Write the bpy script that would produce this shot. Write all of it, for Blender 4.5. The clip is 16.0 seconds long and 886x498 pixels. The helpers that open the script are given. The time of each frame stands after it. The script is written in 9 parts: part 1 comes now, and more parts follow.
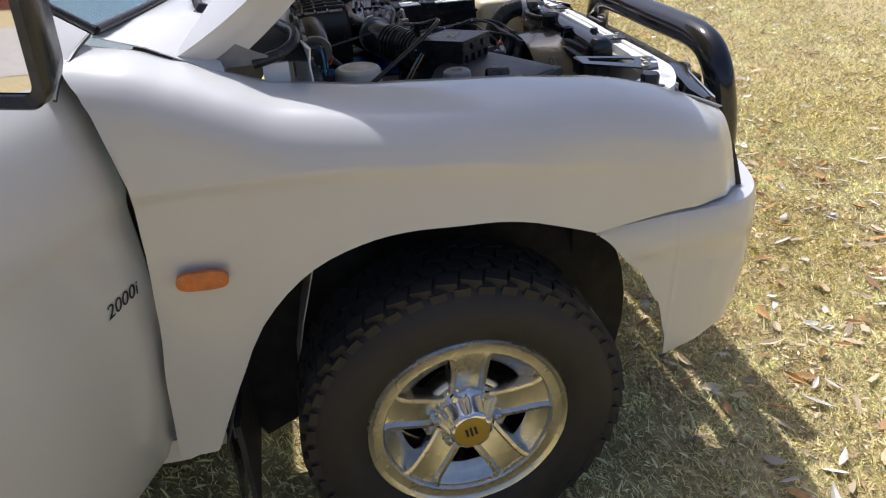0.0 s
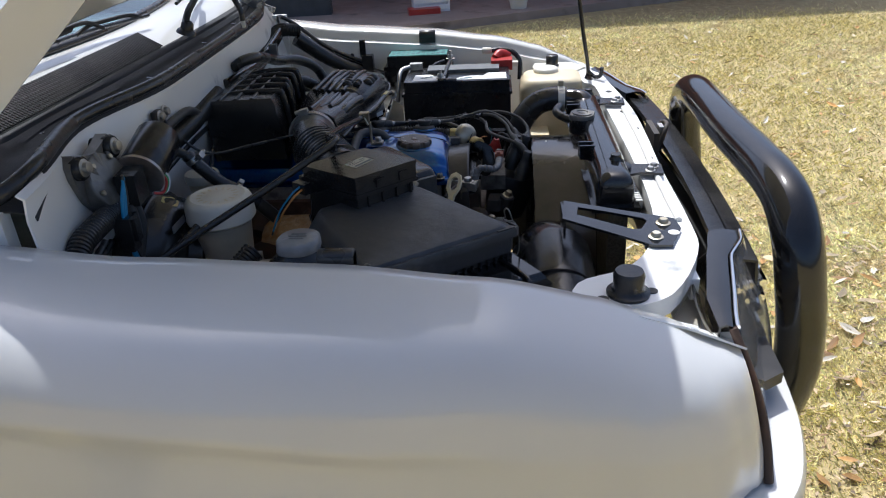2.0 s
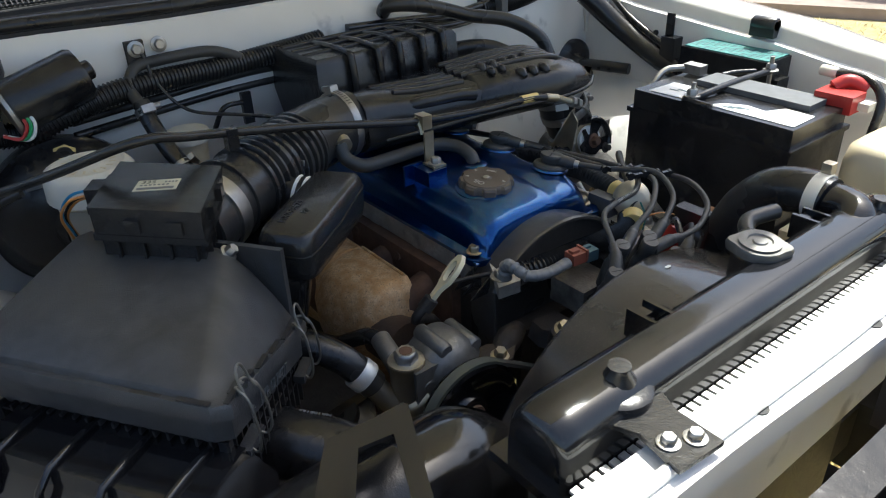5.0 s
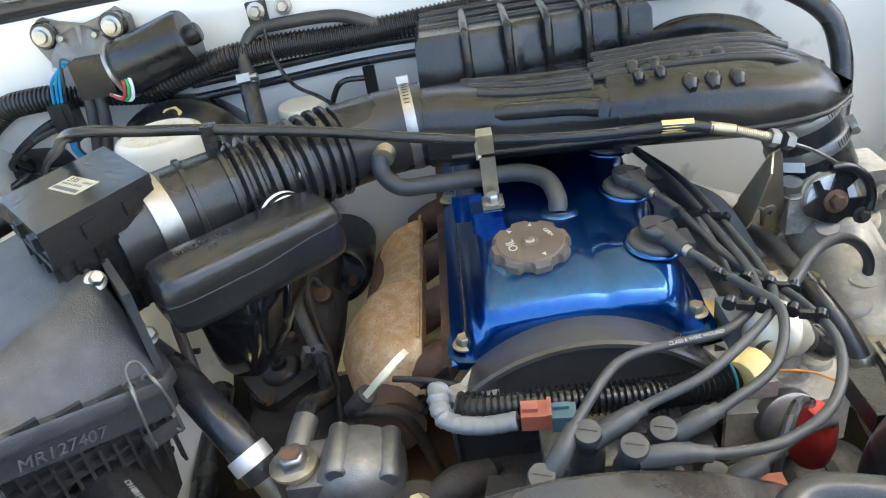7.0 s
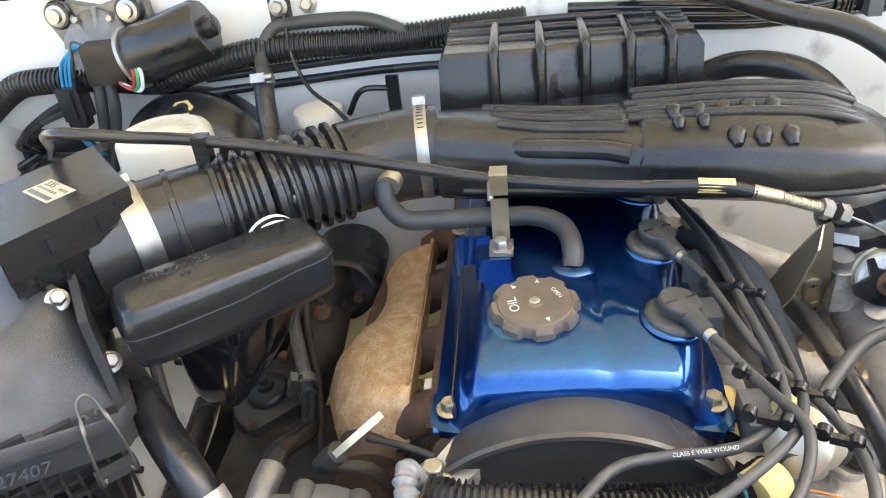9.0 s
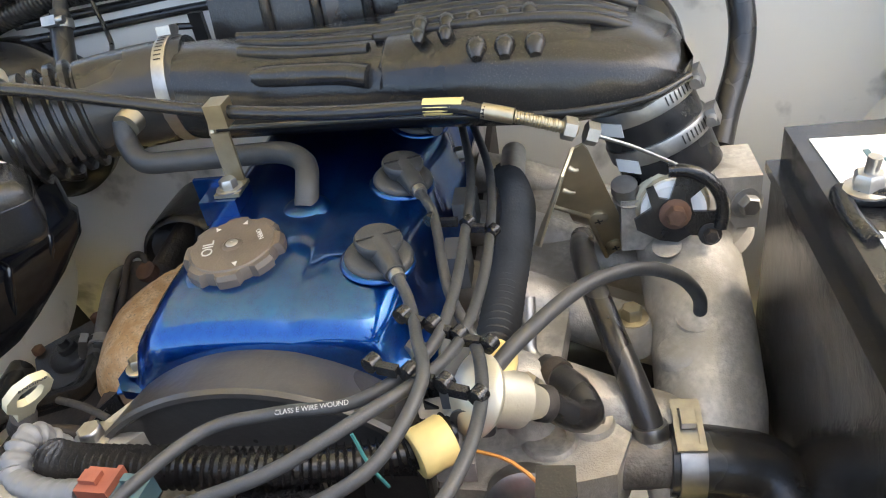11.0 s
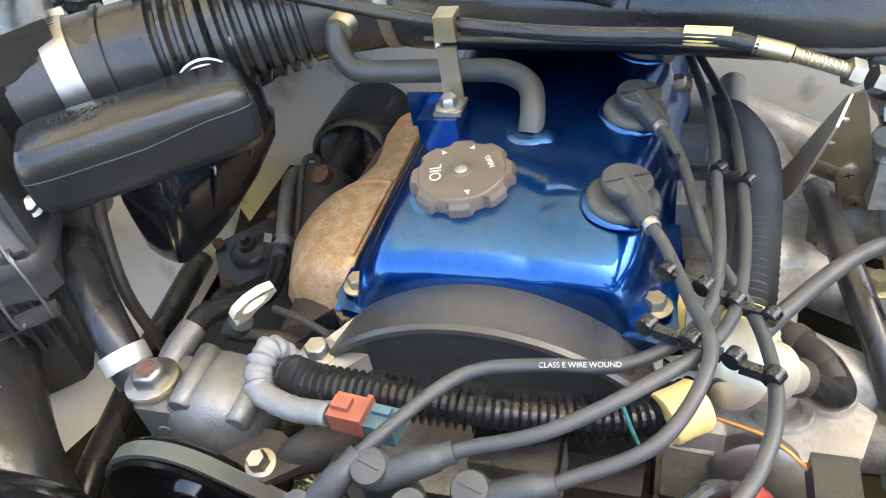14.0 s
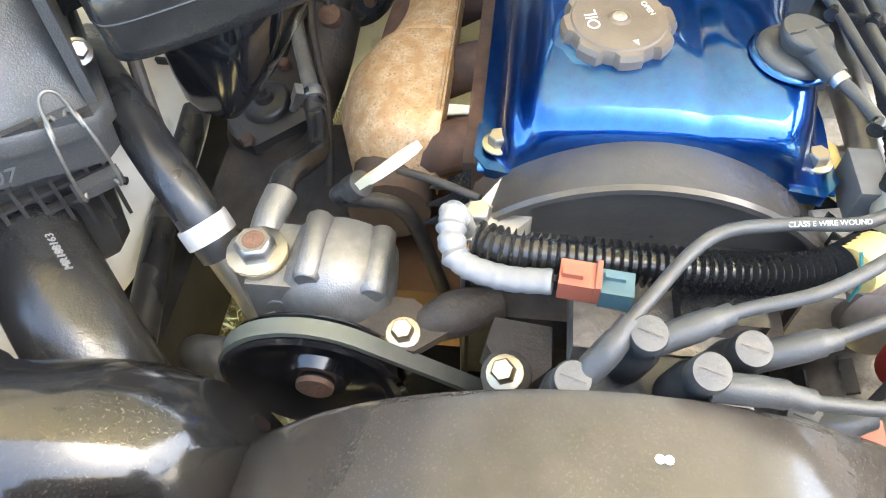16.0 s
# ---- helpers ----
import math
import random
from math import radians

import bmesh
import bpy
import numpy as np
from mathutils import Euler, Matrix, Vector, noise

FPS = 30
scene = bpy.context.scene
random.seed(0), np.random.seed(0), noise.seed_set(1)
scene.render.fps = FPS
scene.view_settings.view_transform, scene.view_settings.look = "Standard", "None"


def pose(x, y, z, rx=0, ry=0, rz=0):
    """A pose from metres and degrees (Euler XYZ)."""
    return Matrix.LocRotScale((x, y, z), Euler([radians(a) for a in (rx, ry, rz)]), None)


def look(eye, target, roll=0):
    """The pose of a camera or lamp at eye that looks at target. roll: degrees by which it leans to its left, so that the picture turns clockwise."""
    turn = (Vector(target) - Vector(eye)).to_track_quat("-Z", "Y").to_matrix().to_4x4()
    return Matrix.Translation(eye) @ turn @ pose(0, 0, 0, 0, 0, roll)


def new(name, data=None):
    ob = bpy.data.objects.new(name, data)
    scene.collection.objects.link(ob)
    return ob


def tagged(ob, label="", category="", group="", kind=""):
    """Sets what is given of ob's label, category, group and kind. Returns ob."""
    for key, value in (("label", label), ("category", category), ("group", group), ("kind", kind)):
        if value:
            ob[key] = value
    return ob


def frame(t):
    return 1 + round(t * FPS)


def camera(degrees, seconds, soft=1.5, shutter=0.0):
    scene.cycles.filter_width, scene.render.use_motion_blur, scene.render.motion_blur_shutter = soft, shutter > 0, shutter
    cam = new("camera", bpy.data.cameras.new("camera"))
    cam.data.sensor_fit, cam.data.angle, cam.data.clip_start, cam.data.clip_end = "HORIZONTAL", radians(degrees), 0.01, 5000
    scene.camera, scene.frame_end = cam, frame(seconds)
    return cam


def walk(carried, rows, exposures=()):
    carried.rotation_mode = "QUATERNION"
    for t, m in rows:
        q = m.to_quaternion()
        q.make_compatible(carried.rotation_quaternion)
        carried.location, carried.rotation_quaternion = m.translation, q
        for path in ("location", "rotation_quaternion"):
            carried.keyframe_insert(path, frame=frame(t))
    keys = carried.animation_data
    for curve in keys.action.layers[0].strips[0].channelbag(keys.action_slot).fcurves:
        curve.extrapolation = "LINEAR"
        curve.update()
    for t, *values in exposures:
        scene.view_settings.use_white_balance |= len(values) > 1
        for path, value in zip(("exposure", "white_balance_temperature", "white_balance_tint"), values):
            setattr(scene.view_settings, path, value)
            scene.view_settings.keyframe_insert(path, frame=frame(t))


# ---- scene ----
cam = camera(62.2, 16.0, soft=1.1)
PATH = [
    (0, (-0.262, -1.215, 1.522), (0.059, 0.501, 0.546), -3.7),
    (0.5, (-0.072, -1.079, 1.535), (0.247, 0.609, 0.509), -3.0),
    (1, (0.176, -0.918, 1.535), (0.349, 0.808, 0.539), -4.4),
    (1.5, (0.303, -0.786, 1.539), (0.206, 0.991, 0.626), -6.1),
    (2, (0.365, -0.562, 1.517), (0.21, 1.211, 0.606), -3.2),
    (2.5, (0.426, -0.362, 1.502), (0.237, 1.401, 0.578), -3.9),
    (3, (0.577, -0.219, 1.497), (0.169, 1.508, 0.575), -5.7),
    (3.5, (0.69, -0.082, 1.482), (-0.031, 1.561, 0.599), -6.7),
    (3.7, (0.701, -0.005, 1.466), (-0.114, 1.581, 0.561), -4.9),
    (5.8, (0.943, 0.646, 1.375), (-0.647, 1.381, 0.41), -3.7),
    (6, (0.92, 0.728, 1.366), (-0.698, 1.392, 0.397), -4.1),
    (6.5, (0.858, 0.843, 1.36), (-0.846, 1.211, 0.379), -7.9),
    (7, (0.765, 0.951, 1.355), (-0.941, 0.839, 0.317), -9.8),
    (7.5, (0.732, 0.968, 1.365), (-0.886, 0.667, 0.228), -8.8),
    (8, (0.709, 0.918, 1.383), (-0.912, 0.685, 0.234), -7.2),
    (8.5, (0.682, 0.962, 1.372), (-0.954, 0.732, 0.245), -7.7),
    (9, (0.676, 0.989, 1.363), (-1.004, 0.763, 0.302), -6.3),
    (9.5, (0.676, 1.043, 1.355), (-1.01, 0.874, 0.291), -8.2),
    (10, (0.661, 1.133, 1.33), (-1.013, 0.977, 0.245), -7.7),
    (10.2, (0.649, 1.161, 1.313), (-1.028, 0.98, 0.237), -8.4),
    (12.3, (0.542, 1.294, 1.259), (-0.93, 0.694, 0.045), -11.6),
    (12.5, (0.535, 1.293, 1.259), (-0.929, 0.698, 0.033), -11.2),
    (13, (0.533, 1.28, 1.262), (-0.938, 0.724, 0.027), -10.6),
    (13.5, (0.55, 1.225, 1.273), (-0.928, 0.634, 0.062), -11.3),
    (14, (0.584, 1.139, 1.288), (-0.826, 0.545, 0.0), -11.5),
    (14.5, (0.628, 1.04, 1.295), (-0.731, 0.533, -0.083), -10.0),
    (15, (0.647, 0.969, 1.314), (-0.727, 0.67, -0.109), -5.2),
    (15.5, (0.631, 0.946, 1.306), (-0.68, 0.754, -0.192), -1.9),
    (16, (0.598, 0.928, 1.291), (-0.588, 0.773, -0.312), -1.5),
]
# the film's camera opens up as it bends down into the shaded engine bay
EXPOSURES = [(0, -0.1, 5800, 14), (1.0, 0.0, 5700, 12), (1.5, -0.05, 5650, 11), (2.5, 0.2, 5750, 9), (3.7, 0.55, 5900, 5), (5.8, 1.1, 6200, 2), (6.5, 1.6, 6150, 0), (7.5, 3.3, 6550, 3), (8.5, 3.2, 6900, 5), (10.2, 2.6, 7200, 6), (12.3, 2.6, 6600, 5), (14.0, 3.25, 6600, 4), (14.5, 3.8, 6550, 3), (15.0, 4.0, 6600, 2), (16.0, 3.9, 6700, 2)]
walk(cam, [(t, look(eye, target, roll)) for t, eye, target, roll in PATH], exposures=EXPOSURES)

# ---- world, sun ----
world = bpy.data.worlds.new("world")
scene.world = world
world.use_nodes = True
_n = world.node_tree.nodes
_bg = _n["Background"]
_sky = _n.new("ShaderNodeTexSky")
_sky.sky_type = "NISHITA"
_sky.sun_disc = False
_sky.sun_elevation = radians(62.8)
_sky.sun_rotation = radians(-12)
_sky.air_density, _sky.dust_density, _sky.ozone_density = 0.8, 4.0, 0.6
world.node_tree.links.new(_sky.outputs[0], _bg.inputs[0])
_bg.inputs[1].default_value = 0.15
sun = new("sun", bpy.data.lights.new("sun", "SUN"))
sun.data.energy, sun.data.angle, sun.data.color = 4.8, radians(0.55), (1.0, 0.95, 0.87)
sun.matrix_world = look((0, 0, 0), (0.12, -0.50, -1.0))

# ---- materials ----
def mat(name, color, rough=0.5, metal=0.0, noise_amt=0.15, scale=30.0, bump=0.0, bscale=200.0, coat=0.0, rvar=0.12,
        color2=None, spots=0.0, spot_scale=14.0, trans=0.0, sub=0.0, island=0.0, spec=0.5, dust=0.0, wave=0.0):
    m = bpy.data.materials.new(name)
    m.use_nodes = True
    nt = m.node_tree
    b = nt.nodes["Principled BSDF"]
    tc = nt.nodes.new("ShaderNodeTexCoord")
    def nz(s, d=4.0):
        t = nt.nodes.new("ShaderNodeTexNoise")
        t.inputs["Scale"].default_value = s
        t.inputs["Detail"].default_value = d
        nt.links.new(tc.outputs["Object"], t.inputs["Vector"])
        return t
    def mix(f, a, c):
        x = nt.nodes.new("ShaderNodeMix")
        x.data_type = "RGBA"
        for v, s in ((f, x.inputs[0]), (a, x.inputs[6]), (c, x.inputs[7])):
            if isinstance(v, (int, float)):
                s.default_value = v
            elif isinstance(v, tuple):
                s.default_value = (*v[:3], 1)
            else:
                nt.links.new(v, s)
        return x.outputs[2]
    def ramp(v, lo, hi):
        r = nt.nodes.new("ShaderNodeMapRange")
        r.inputs[1].default_value, r.inputs[2].default_value = lo, hi
        nt.links.new(v, r.inputs[0])
        return r.outputs[0]
    n1, n2 = nz(scale), nz(scale * 0.17, 3.0)
    dark = tuple(c * (1 - noise_amt) for c in color)
    lite = tuple(min(1, c * (1 + noise_amt)) for c in color)
    col = mix(ramp(n1.outputs[0], 0.3, 0.7), dark, lite)
    if color2:
        col = mix(ramp(n2.outputs[0], 0.38, 0.62), col, tuple(color2))
    if spots:
        n3 = nz(spot_scale, 6.0)
        col = mix(ramp(n3.outputs[0], 0.62 - spots * 0.2, 0.70), col, tuple(c * 0.45 for c in color))
    if dust:
        n5, n6 = nz(scale * 22, 2.0), nz(scale * 0.35, 5.0)
        f = nt.nodes.new("ShaderNodeMath")
        f.operation = "MULTIPLY"
        nt.links.new(ramp(n5.outputs[0], 0.56, 0.72), f.inputs[0])
        nt.links.new(ramp(n6.outputs[0], 0.40, 0.75), f.inputs[1])
        g2 = nt.nodes.new("ShaderNodeMath")
        g2.operation = "MULTIPLY"
        nt.links.new(f.outputs[0], g2.inputs[0])
        g2.inputs[1].default_value = dust
        col = mix(g2.outputs[0], col, (0.30, 0.26, 0.21))
    if island:
        g = nt.nodes.new("ShaderNodeNewGeometry")
        hv = nt.nodes.new("ShaderNodeHueSaturation")
        mm = nt.nodes.new("ShaderNodeMapRange")
        mm.inputs[3].default_value, mm.inputs[4].default_value = 1 - island, 1 + island
        nt.links.new(g.outputs["Random Per Island"], mm.inputs[0])
        nt.links.new(mm.outputs[0], hv.inputs["Value"])
        hv.inputs["Fac"].default_value = 1.0
        nt.links.new(col, hv.inputs["Color"])
        col = hv.outputs[0]
    nt.links.new(col, b.inputs["Base Color"])
    rr = nt.nodes.new("ShaderNodeMapRange")
    rr.inputs[3].default_value, rr.inputs[4].default_value = max(0.02, rough - rvar), min(1, rough + rvar)
    nt.links.new(n2.outputs[0], rr.inputs[0])
    nt.links.new(rr.outputs[0], b.inputs["Roughness"])
    b.inputs["Metallic"].default_value = metal
    b.inputs["Coat Weight"].default_value = coat
    b.inputs["Coat Roughness"].default_value = 0.06
    b.inputs["Specular IOR Level"].default_value = spec
    if trans:
        b.inputs["Transmission Weight"].default_value = trans
    if sub:
        b.inputs["Subsurface Weight"].default_value = sub
        b.inputs["Subsurface Radius"].default_value = (0.02, 0.018, 0.012)
    if bump:
        n4 = nz(bscale, 2.0)
        bp = nt.nodes.new("ShaderNodeBump")
        bp.inputs["Strength"].default_value = bump
        bp.inputs["Distance"].default_value = 0.002
        nt.links.new(n4.outputs[0], bp.inputs["Height"])
        nt.links.new(bp.outputs[0], b.inputs["Normal"])
        if wave:
            n7 = nz(48.0, 3.0)
            b2 = nt.nodes.new("ShaderNodeBump")
            b2.inputs["Strength"].default_value = wave
            b2.inputs["Distance"].default_value = 0.004
            nt.links.new(n7.outputs[0], b2.inputs["Height"])
            nt.links.new(b2.outputs[0], bp.inputs["Normal"])
    return m

# One white paint: body value lowered, bay value lifted, to balance their light.
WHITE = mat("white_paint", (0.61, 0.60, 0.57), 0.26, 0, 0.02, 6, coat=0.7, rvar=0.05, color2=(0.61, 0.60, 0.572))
WHITE_IN = mat("bay_white_lifted", (0.83, 0.82, 0.79), 0.40, 0, 0.03, 12, coat=0.3, color2=(0.78, 0.765, 0.72), spots=0.02, spot_scale=9)
BLACK_P = mat("black_plastic", (0.013, 0.013, 0.014), 0.21, 0, 0.3, 40, bump=0.12, bscale=600, color2=(0.024, 0.023, 0.022), rvar=0.10, dust=0.18, wave=0.22)
BLACK_MATT = mat("matt_black_plastic", (0.018, 0.018, 0.020), 0.36, 0, 0.3, 40, bump=0.22, bscale=700, color2=(0.030, 0.028, 0.027), rvar=0.12, dust=0.18, wave=0.22)
BLACK_G = mat("gloss_black", (0.010, 0.010, 0.011), 0.13, 0, 0.3, 30, rvar=0.08, coat=0.3, dust=0.12, bump=0.02, bscale=500, wave=0.06)
RUBBER = mat("rubber", (0.016, 0.016, 0.017), 0.27, 0, 0.3, 60, bump=0.08, bscale=600, color2=(0.032, 0.031, 0.030), rvar=0.12, dust=0.18, wave=0.22)
BOX_M = mat("weathered_plastic", (0.046, 0.048, 0.052), 0.40, 0, 0.3, 40, bump=0.30, bscale=700, color2=(0.048, 0.047, 0.046), rvar=0.12, dust=0.3, wave=0.22)
RUBBER_G = mat("grey_rubber", (0.036, 0.037, 0.038), 0.48, 0, 0.25, 60, bump=0.1, bscale=600, color2=(0.052, 0.051, 0.049), dust=0.22, wave=0.22)
TYRE = mat("tyre_rubber", (0.017, 0.016, 0.016), 0.66, 0, 0.3, 40, bump=0.3, bscale=400, color2=(0.028, 0.024, 0.021))
STEEL = mat("steel", (0.41, 0.40, 0.38), 0.42, 1.0, 0.15, 90, bump=0.05, bscale=500)
ZINC = mat("yellow_zinc", (0.43, 0.37, 0.25), 0.46, 1.0, 0.2, 50, color2=(0.50, 0.46, 0.38), bump=0.06)
CHROME = mat("chrome", (0.75, 0.75, 0.74), 0.10, 1.0, 0.05, 30, rvar=0.05)
ALLOY = mat("alloy_wheel", (0.62, 0.60, 0.55), 0.28, 1.0, 0.08, 60, bump=0.03, bscale=700)
CAST = mat("cast_aluminium", (0.50, 0.48, 0.44), 0.50, 0.45, 0.20, 200, bump=0.32, bscale=700, color2=(0.40, 0.37, 0.32), spots=0.10, spot_scale=22, dust=0.2, wave=0.35)
PUMPM = mat("dull_pump_alloy", (0.22, 0.215, 0.205), 0.46, 0.6, 0.16, 120, bump=0.2, bscale=700, color2=(0.16, 0.155, 0.145), dust=0.15, wave=0.22)
IRON = mat("dark_iron", (0.035, 0.032, 0.030), 0.62, 0.3, 0.35, 60, bump=0.4, bscale=220, color2=(0.075, 0.06, 0.048), dust=0.3)
SHIELD = mat("heat_shield", (0.62, 0.43, 0.25), 0.58, 0.3, 0.22, 420, bump=0.2, bscale=150, color2=(0.52, 0.31, 0.14), spots=0.22, spot_scale=380, wave=0.3)
RUST = mat("rusty_iron", (0.13, 0.07, 0.045), 0.8, 0.2, 0.35, 50, bump=0.5, bscale=160, color2=(0.07, 0.05, 0.04))
COVERM = mat("timing_cover_plastic", (0.050, 0.046, 0.042), 0.30, 0, 0.25, 30, bump=0.05, bscale=700, color2=(0.048, 0.044, 0.040), rvar=0.10, dust=0.18, wave=0.22)
SHROUD = mat("shroud_plastic", (0.036, 0.032, 0.029), 0.22, 0, 0.25, 30, bump=0.04, bscale=500, color2=(0.052, 0.046, 0.040), rvar=0.1, coat=0.4, dust=0.12, wave=0.22)
CRIMP = mat("crimped_aluminium", (0.72, 0.71, 0.68), 0.4, 0.6, 0.15, 60)
REGM = mat("pale_plating", (0.62, 0.58, 0.47), 0.38, 0.55, 0.12, 80, bump=0.1, bscale=500, color2=(0.52, 0.47, 0.36))
WIREM = mat("dull_wire", (0.24, 0.225, 0.20), 0.5, 0.8, 0.2, 60)
AGED = mat("aged_plastic", (0.42, 0.385, 0.31), 0.45, 0, 0.12, 25, sub=0.15, color2=(0.30, 0.27, 0.215))
CAST_D = mat("dirty_cast", (0.22, 0.20, 0.175), 0.65, 0.6, 0.25, 90, bump=0.6, bscale=300, color2=(0.13, 0.115, 0.10), spots=0.3, spot_scale=30, dust=0.3)
DULLCHROME = mat("lamp_reflector", (0.20, 0.19, 0.17), 0.25, 1.0, 0.2, 30)
def candy_blue():
    """Metallic blue lacquer: a deep blue body with a cyan flake that shows in the reflections."""
    m = mat("blue_metallic", (0.0010, 0.030, 0.21), 0.42, 1.0, 0.25, 900, coat=1.0, rvar=0.05, color2=(0.0010, 0.042, 0.23))
    nt = m.node_tree
    deep = nt.nodes["Principled BSDF"]
    flake = nt.nodes.new("ShaderNodeBsdfPrincipled")
    flake.inputs["Base Color"].default_value = (0.004, 0.33, 0.52, 1)
    flake.inputs["Metallic"].default_value, flake.inputs["Roughness"].default_value = 1.0, 0.14
    flake.inputs["Coat Weight"].default_value, flake.inputs["Coat Roughness"].default_value = 1.0, 0.03
    deep.inputs["Coat Roughness"].default_value = 0.03
    both = nt.nodes.new("ShaderNodeMixShader")
    both.inputs[0].default_value = 0.12
    nt.links.new(deep.outputs[0], both.inputs[1])
    nt.links.new(flake.outputs[0], both.inputs[2])
    nt.links.new(both.outputs[0], nt.nodes["Material Output"].inputs[0])
    return m
BLUE = candy_blue()
GLASS = mat("windscreen_glass", (0.42, 0.62, 0.68), 0.0, 0, 0.01, 5, rvar=0.0, trans=1.0)
LENS = mat("lamp_lens", (0.8, 0.8, 0.8), 0.04, 0, 0.02, 5, rvar=0.02, trans=0.9)
AMBER = mat("amber_plastic", (0.55, 0.13, 0.01), 0.2, 0, 0.2, 60, coat=0.5, rvar=0.05)
CREAM = mat("cream_plastic", (0.68, 0.60, 0.43), 0.42, 0, 0.05, 25, sub=0.25, color2=(0.60, 0.51, 0.34))
CREAM_L = mat("pale_plastic", (0.72, 0.69, 0.60), 0.45, 0, 0.05, 40, bump=0.05, color2=(0.66, 0.62, 0.52))
IVORY = mat("ivory_plastic", (0.74, 0.66, 0.44), 0.4, 0, 0.06, 40)
BRASS = mat("worn_bronze_plastic", (0.105, 0.080, 0.060), 0.42, 0.1, 0.2, 60, bump=0.15, bscale=500, color2=(0.13, 0.105, 0.08))
TEAL = mat("teal_label", (0.04, 0.19, 0.18), 0.5, 0, 0.45, 160, color2=(0.06, 0.24, 0.22))
LABEL = mat("label_paper", (0.50, 0.46, 0.34), 0.5, 0, 0.1, 60)
SCUT = mat("scuttle_plastic", (0.018, 0.019, 0.022), 0.62, 0, 0.3, 40, bump=0.2, bscale=900, color2=(0.028, 0.028, 0.030), spec=0.25, dust=0.3)
LABEL_W = mat("white_label", (0.80, 0.80, 0.78), 0.35, 0, 0.05, 40)
YELLOW = mat("yellow_tape", (0.72, 0.56, 0.22), 0.5, 0, 0.12, 60)
RED = mat("red_plastic", (0.40, 0.030, 0.025), 0.35, 0, 0.15, 40)
TERRA = mat("brick_red_connector", (0.26, 0.075, 0.045), 0.5, 0, 0.15, 60)
GREYBLUE = mat("blue_grey_connector", (0.06, 0.115, 0.135), 0.5, 0, 0.15, 60)
GREYSLV = mat("grey_sleeve", (0.26, 0.26, 0.26), 0.34, 0, 0.2, 40, bump=0.6, bscale=90, color2=(0.15, 0.15, 0.15))
GREYPL = mat("grey_plastic", (0.10, 0.105, 0.11), 0.5, 0, 0.15, 60)
WIREB = mat("blue_wire", (0.02, 0.22, 0.42), 0.4)
WIREO = mat("orange_wire", (0.55, 0.24, 0.06), 0.4)
WIREG = mat("green_wire", (0.03, 0.30, 0.10), 0.4)
ORANGE = mat("rusty_paint", (0.26, 0.12, 0.04), 0.7, 0, 0.3, 40, bump=0.3, bscale=150, color2=(0.14, 0.075, 0.035))
GOLD = mat("gold_glitter", (0.42, 0.30, 0.06), 0.4, 0.7, 0.6, 1500)
INK = mat("ink", (0.02, 0.02, 0.02), 0.6)
INKW = mat("pale_ink", (0.46, 0.45, 0.41), 0.6)
CONC = mat("concrete", (0.34, 0.27, 0.225), 0.85, 0, 0.15, 8, bump=0.3, bscale=90, color2=(0.28, 0.225, 0.19), spots=0.2, spot_scale=3)
WALLM = mat("plaster_wall", (0.42, 0.36, 0.29), 0.9, 0, 0.15, 6, bump=0.4, bscale=60, color2=(0.27, 0.22, 0.18), spots=0.3, spot_scale=3)
BRICKM = mat("brick_wall", (0.33, 0.14, 0.09), 0.9, 0, 0.25, 12, bump=0.4, bscale=60)
DARKGREY = mat("dark_grey_panel", (0.05, 0.055, 0.06), 0.6, 0, 0.2, 8)
FIN = mat("radiator_fins", (0.10, 0.095, 0.085), 0.6, 0.6, 0.4, 300, bump=0.6, bscale=700)
SOOT = mat("underbody", (0.03, 0.028, 0.026), 0.85, 0, 0.35, 20, bump=0.5, bscale=90)

# ---- mesh helpers ----
def V(*a):
    return Vector(a)

def smooth_path(pts, res):
    p = [Vector(q) for q in pts]
    if len(p) < 3 or res < 2:
        return p
    p = [p[0] * 2 - p[1], *p, p[-1] * 2 - p[-2]]
    out = []
    for i in range(1, len(p) - 2):
        a, b, c, d = p[i - 1:i + 3]
        for k in range(res):
            t = k / res
            out.append(0.5 * (2 * b + (c - a) * t + (2 * a - 5 * b + 4 * c - d) * t * t + (3 * b - a - 3 * c + d) * t ** 3))
    out.append(p[-2])
    return out

def tube(bm, pts, r, n=12, res=6, caps=True, rf=None, flat=1.0):
    """A swept tube; rf(s) scales the radius along its length in metres."""
    p = smooth_path(pts, res)
    up, rings, s = None, [], 0.0
    for i, c in enumerate(p):
        d = (p[min(i + 1, len(p) - 1)] - p[max(i - 1, 0)]).normalized()
        if up is None:
            up = d.orthogonal().normalized()
        up = (up - d * up.dot(d)).normalized()
        side = d.cross(up)
        if i:
            s += (c - p[i - 1]).length
        q = r * (rf(s) if rf else 1.0)
        rings.append([bm.verts.new(c + (up * math.cos(a) + side * math.sin(a) * flat) * q)
                      for a in (2 * math.pi * k / n for k in range(n))])
    for a, b in zip(rings, rings[1:]):
        for k in range(n):
            bm.faces.new((a[k], a[(k + 1) % n], b[(k + 1) % n], b[k]))
    if caps:
        bm.faces.new(rings[0][::-1])
        bm.faces.new(rings[-1])
    return bm

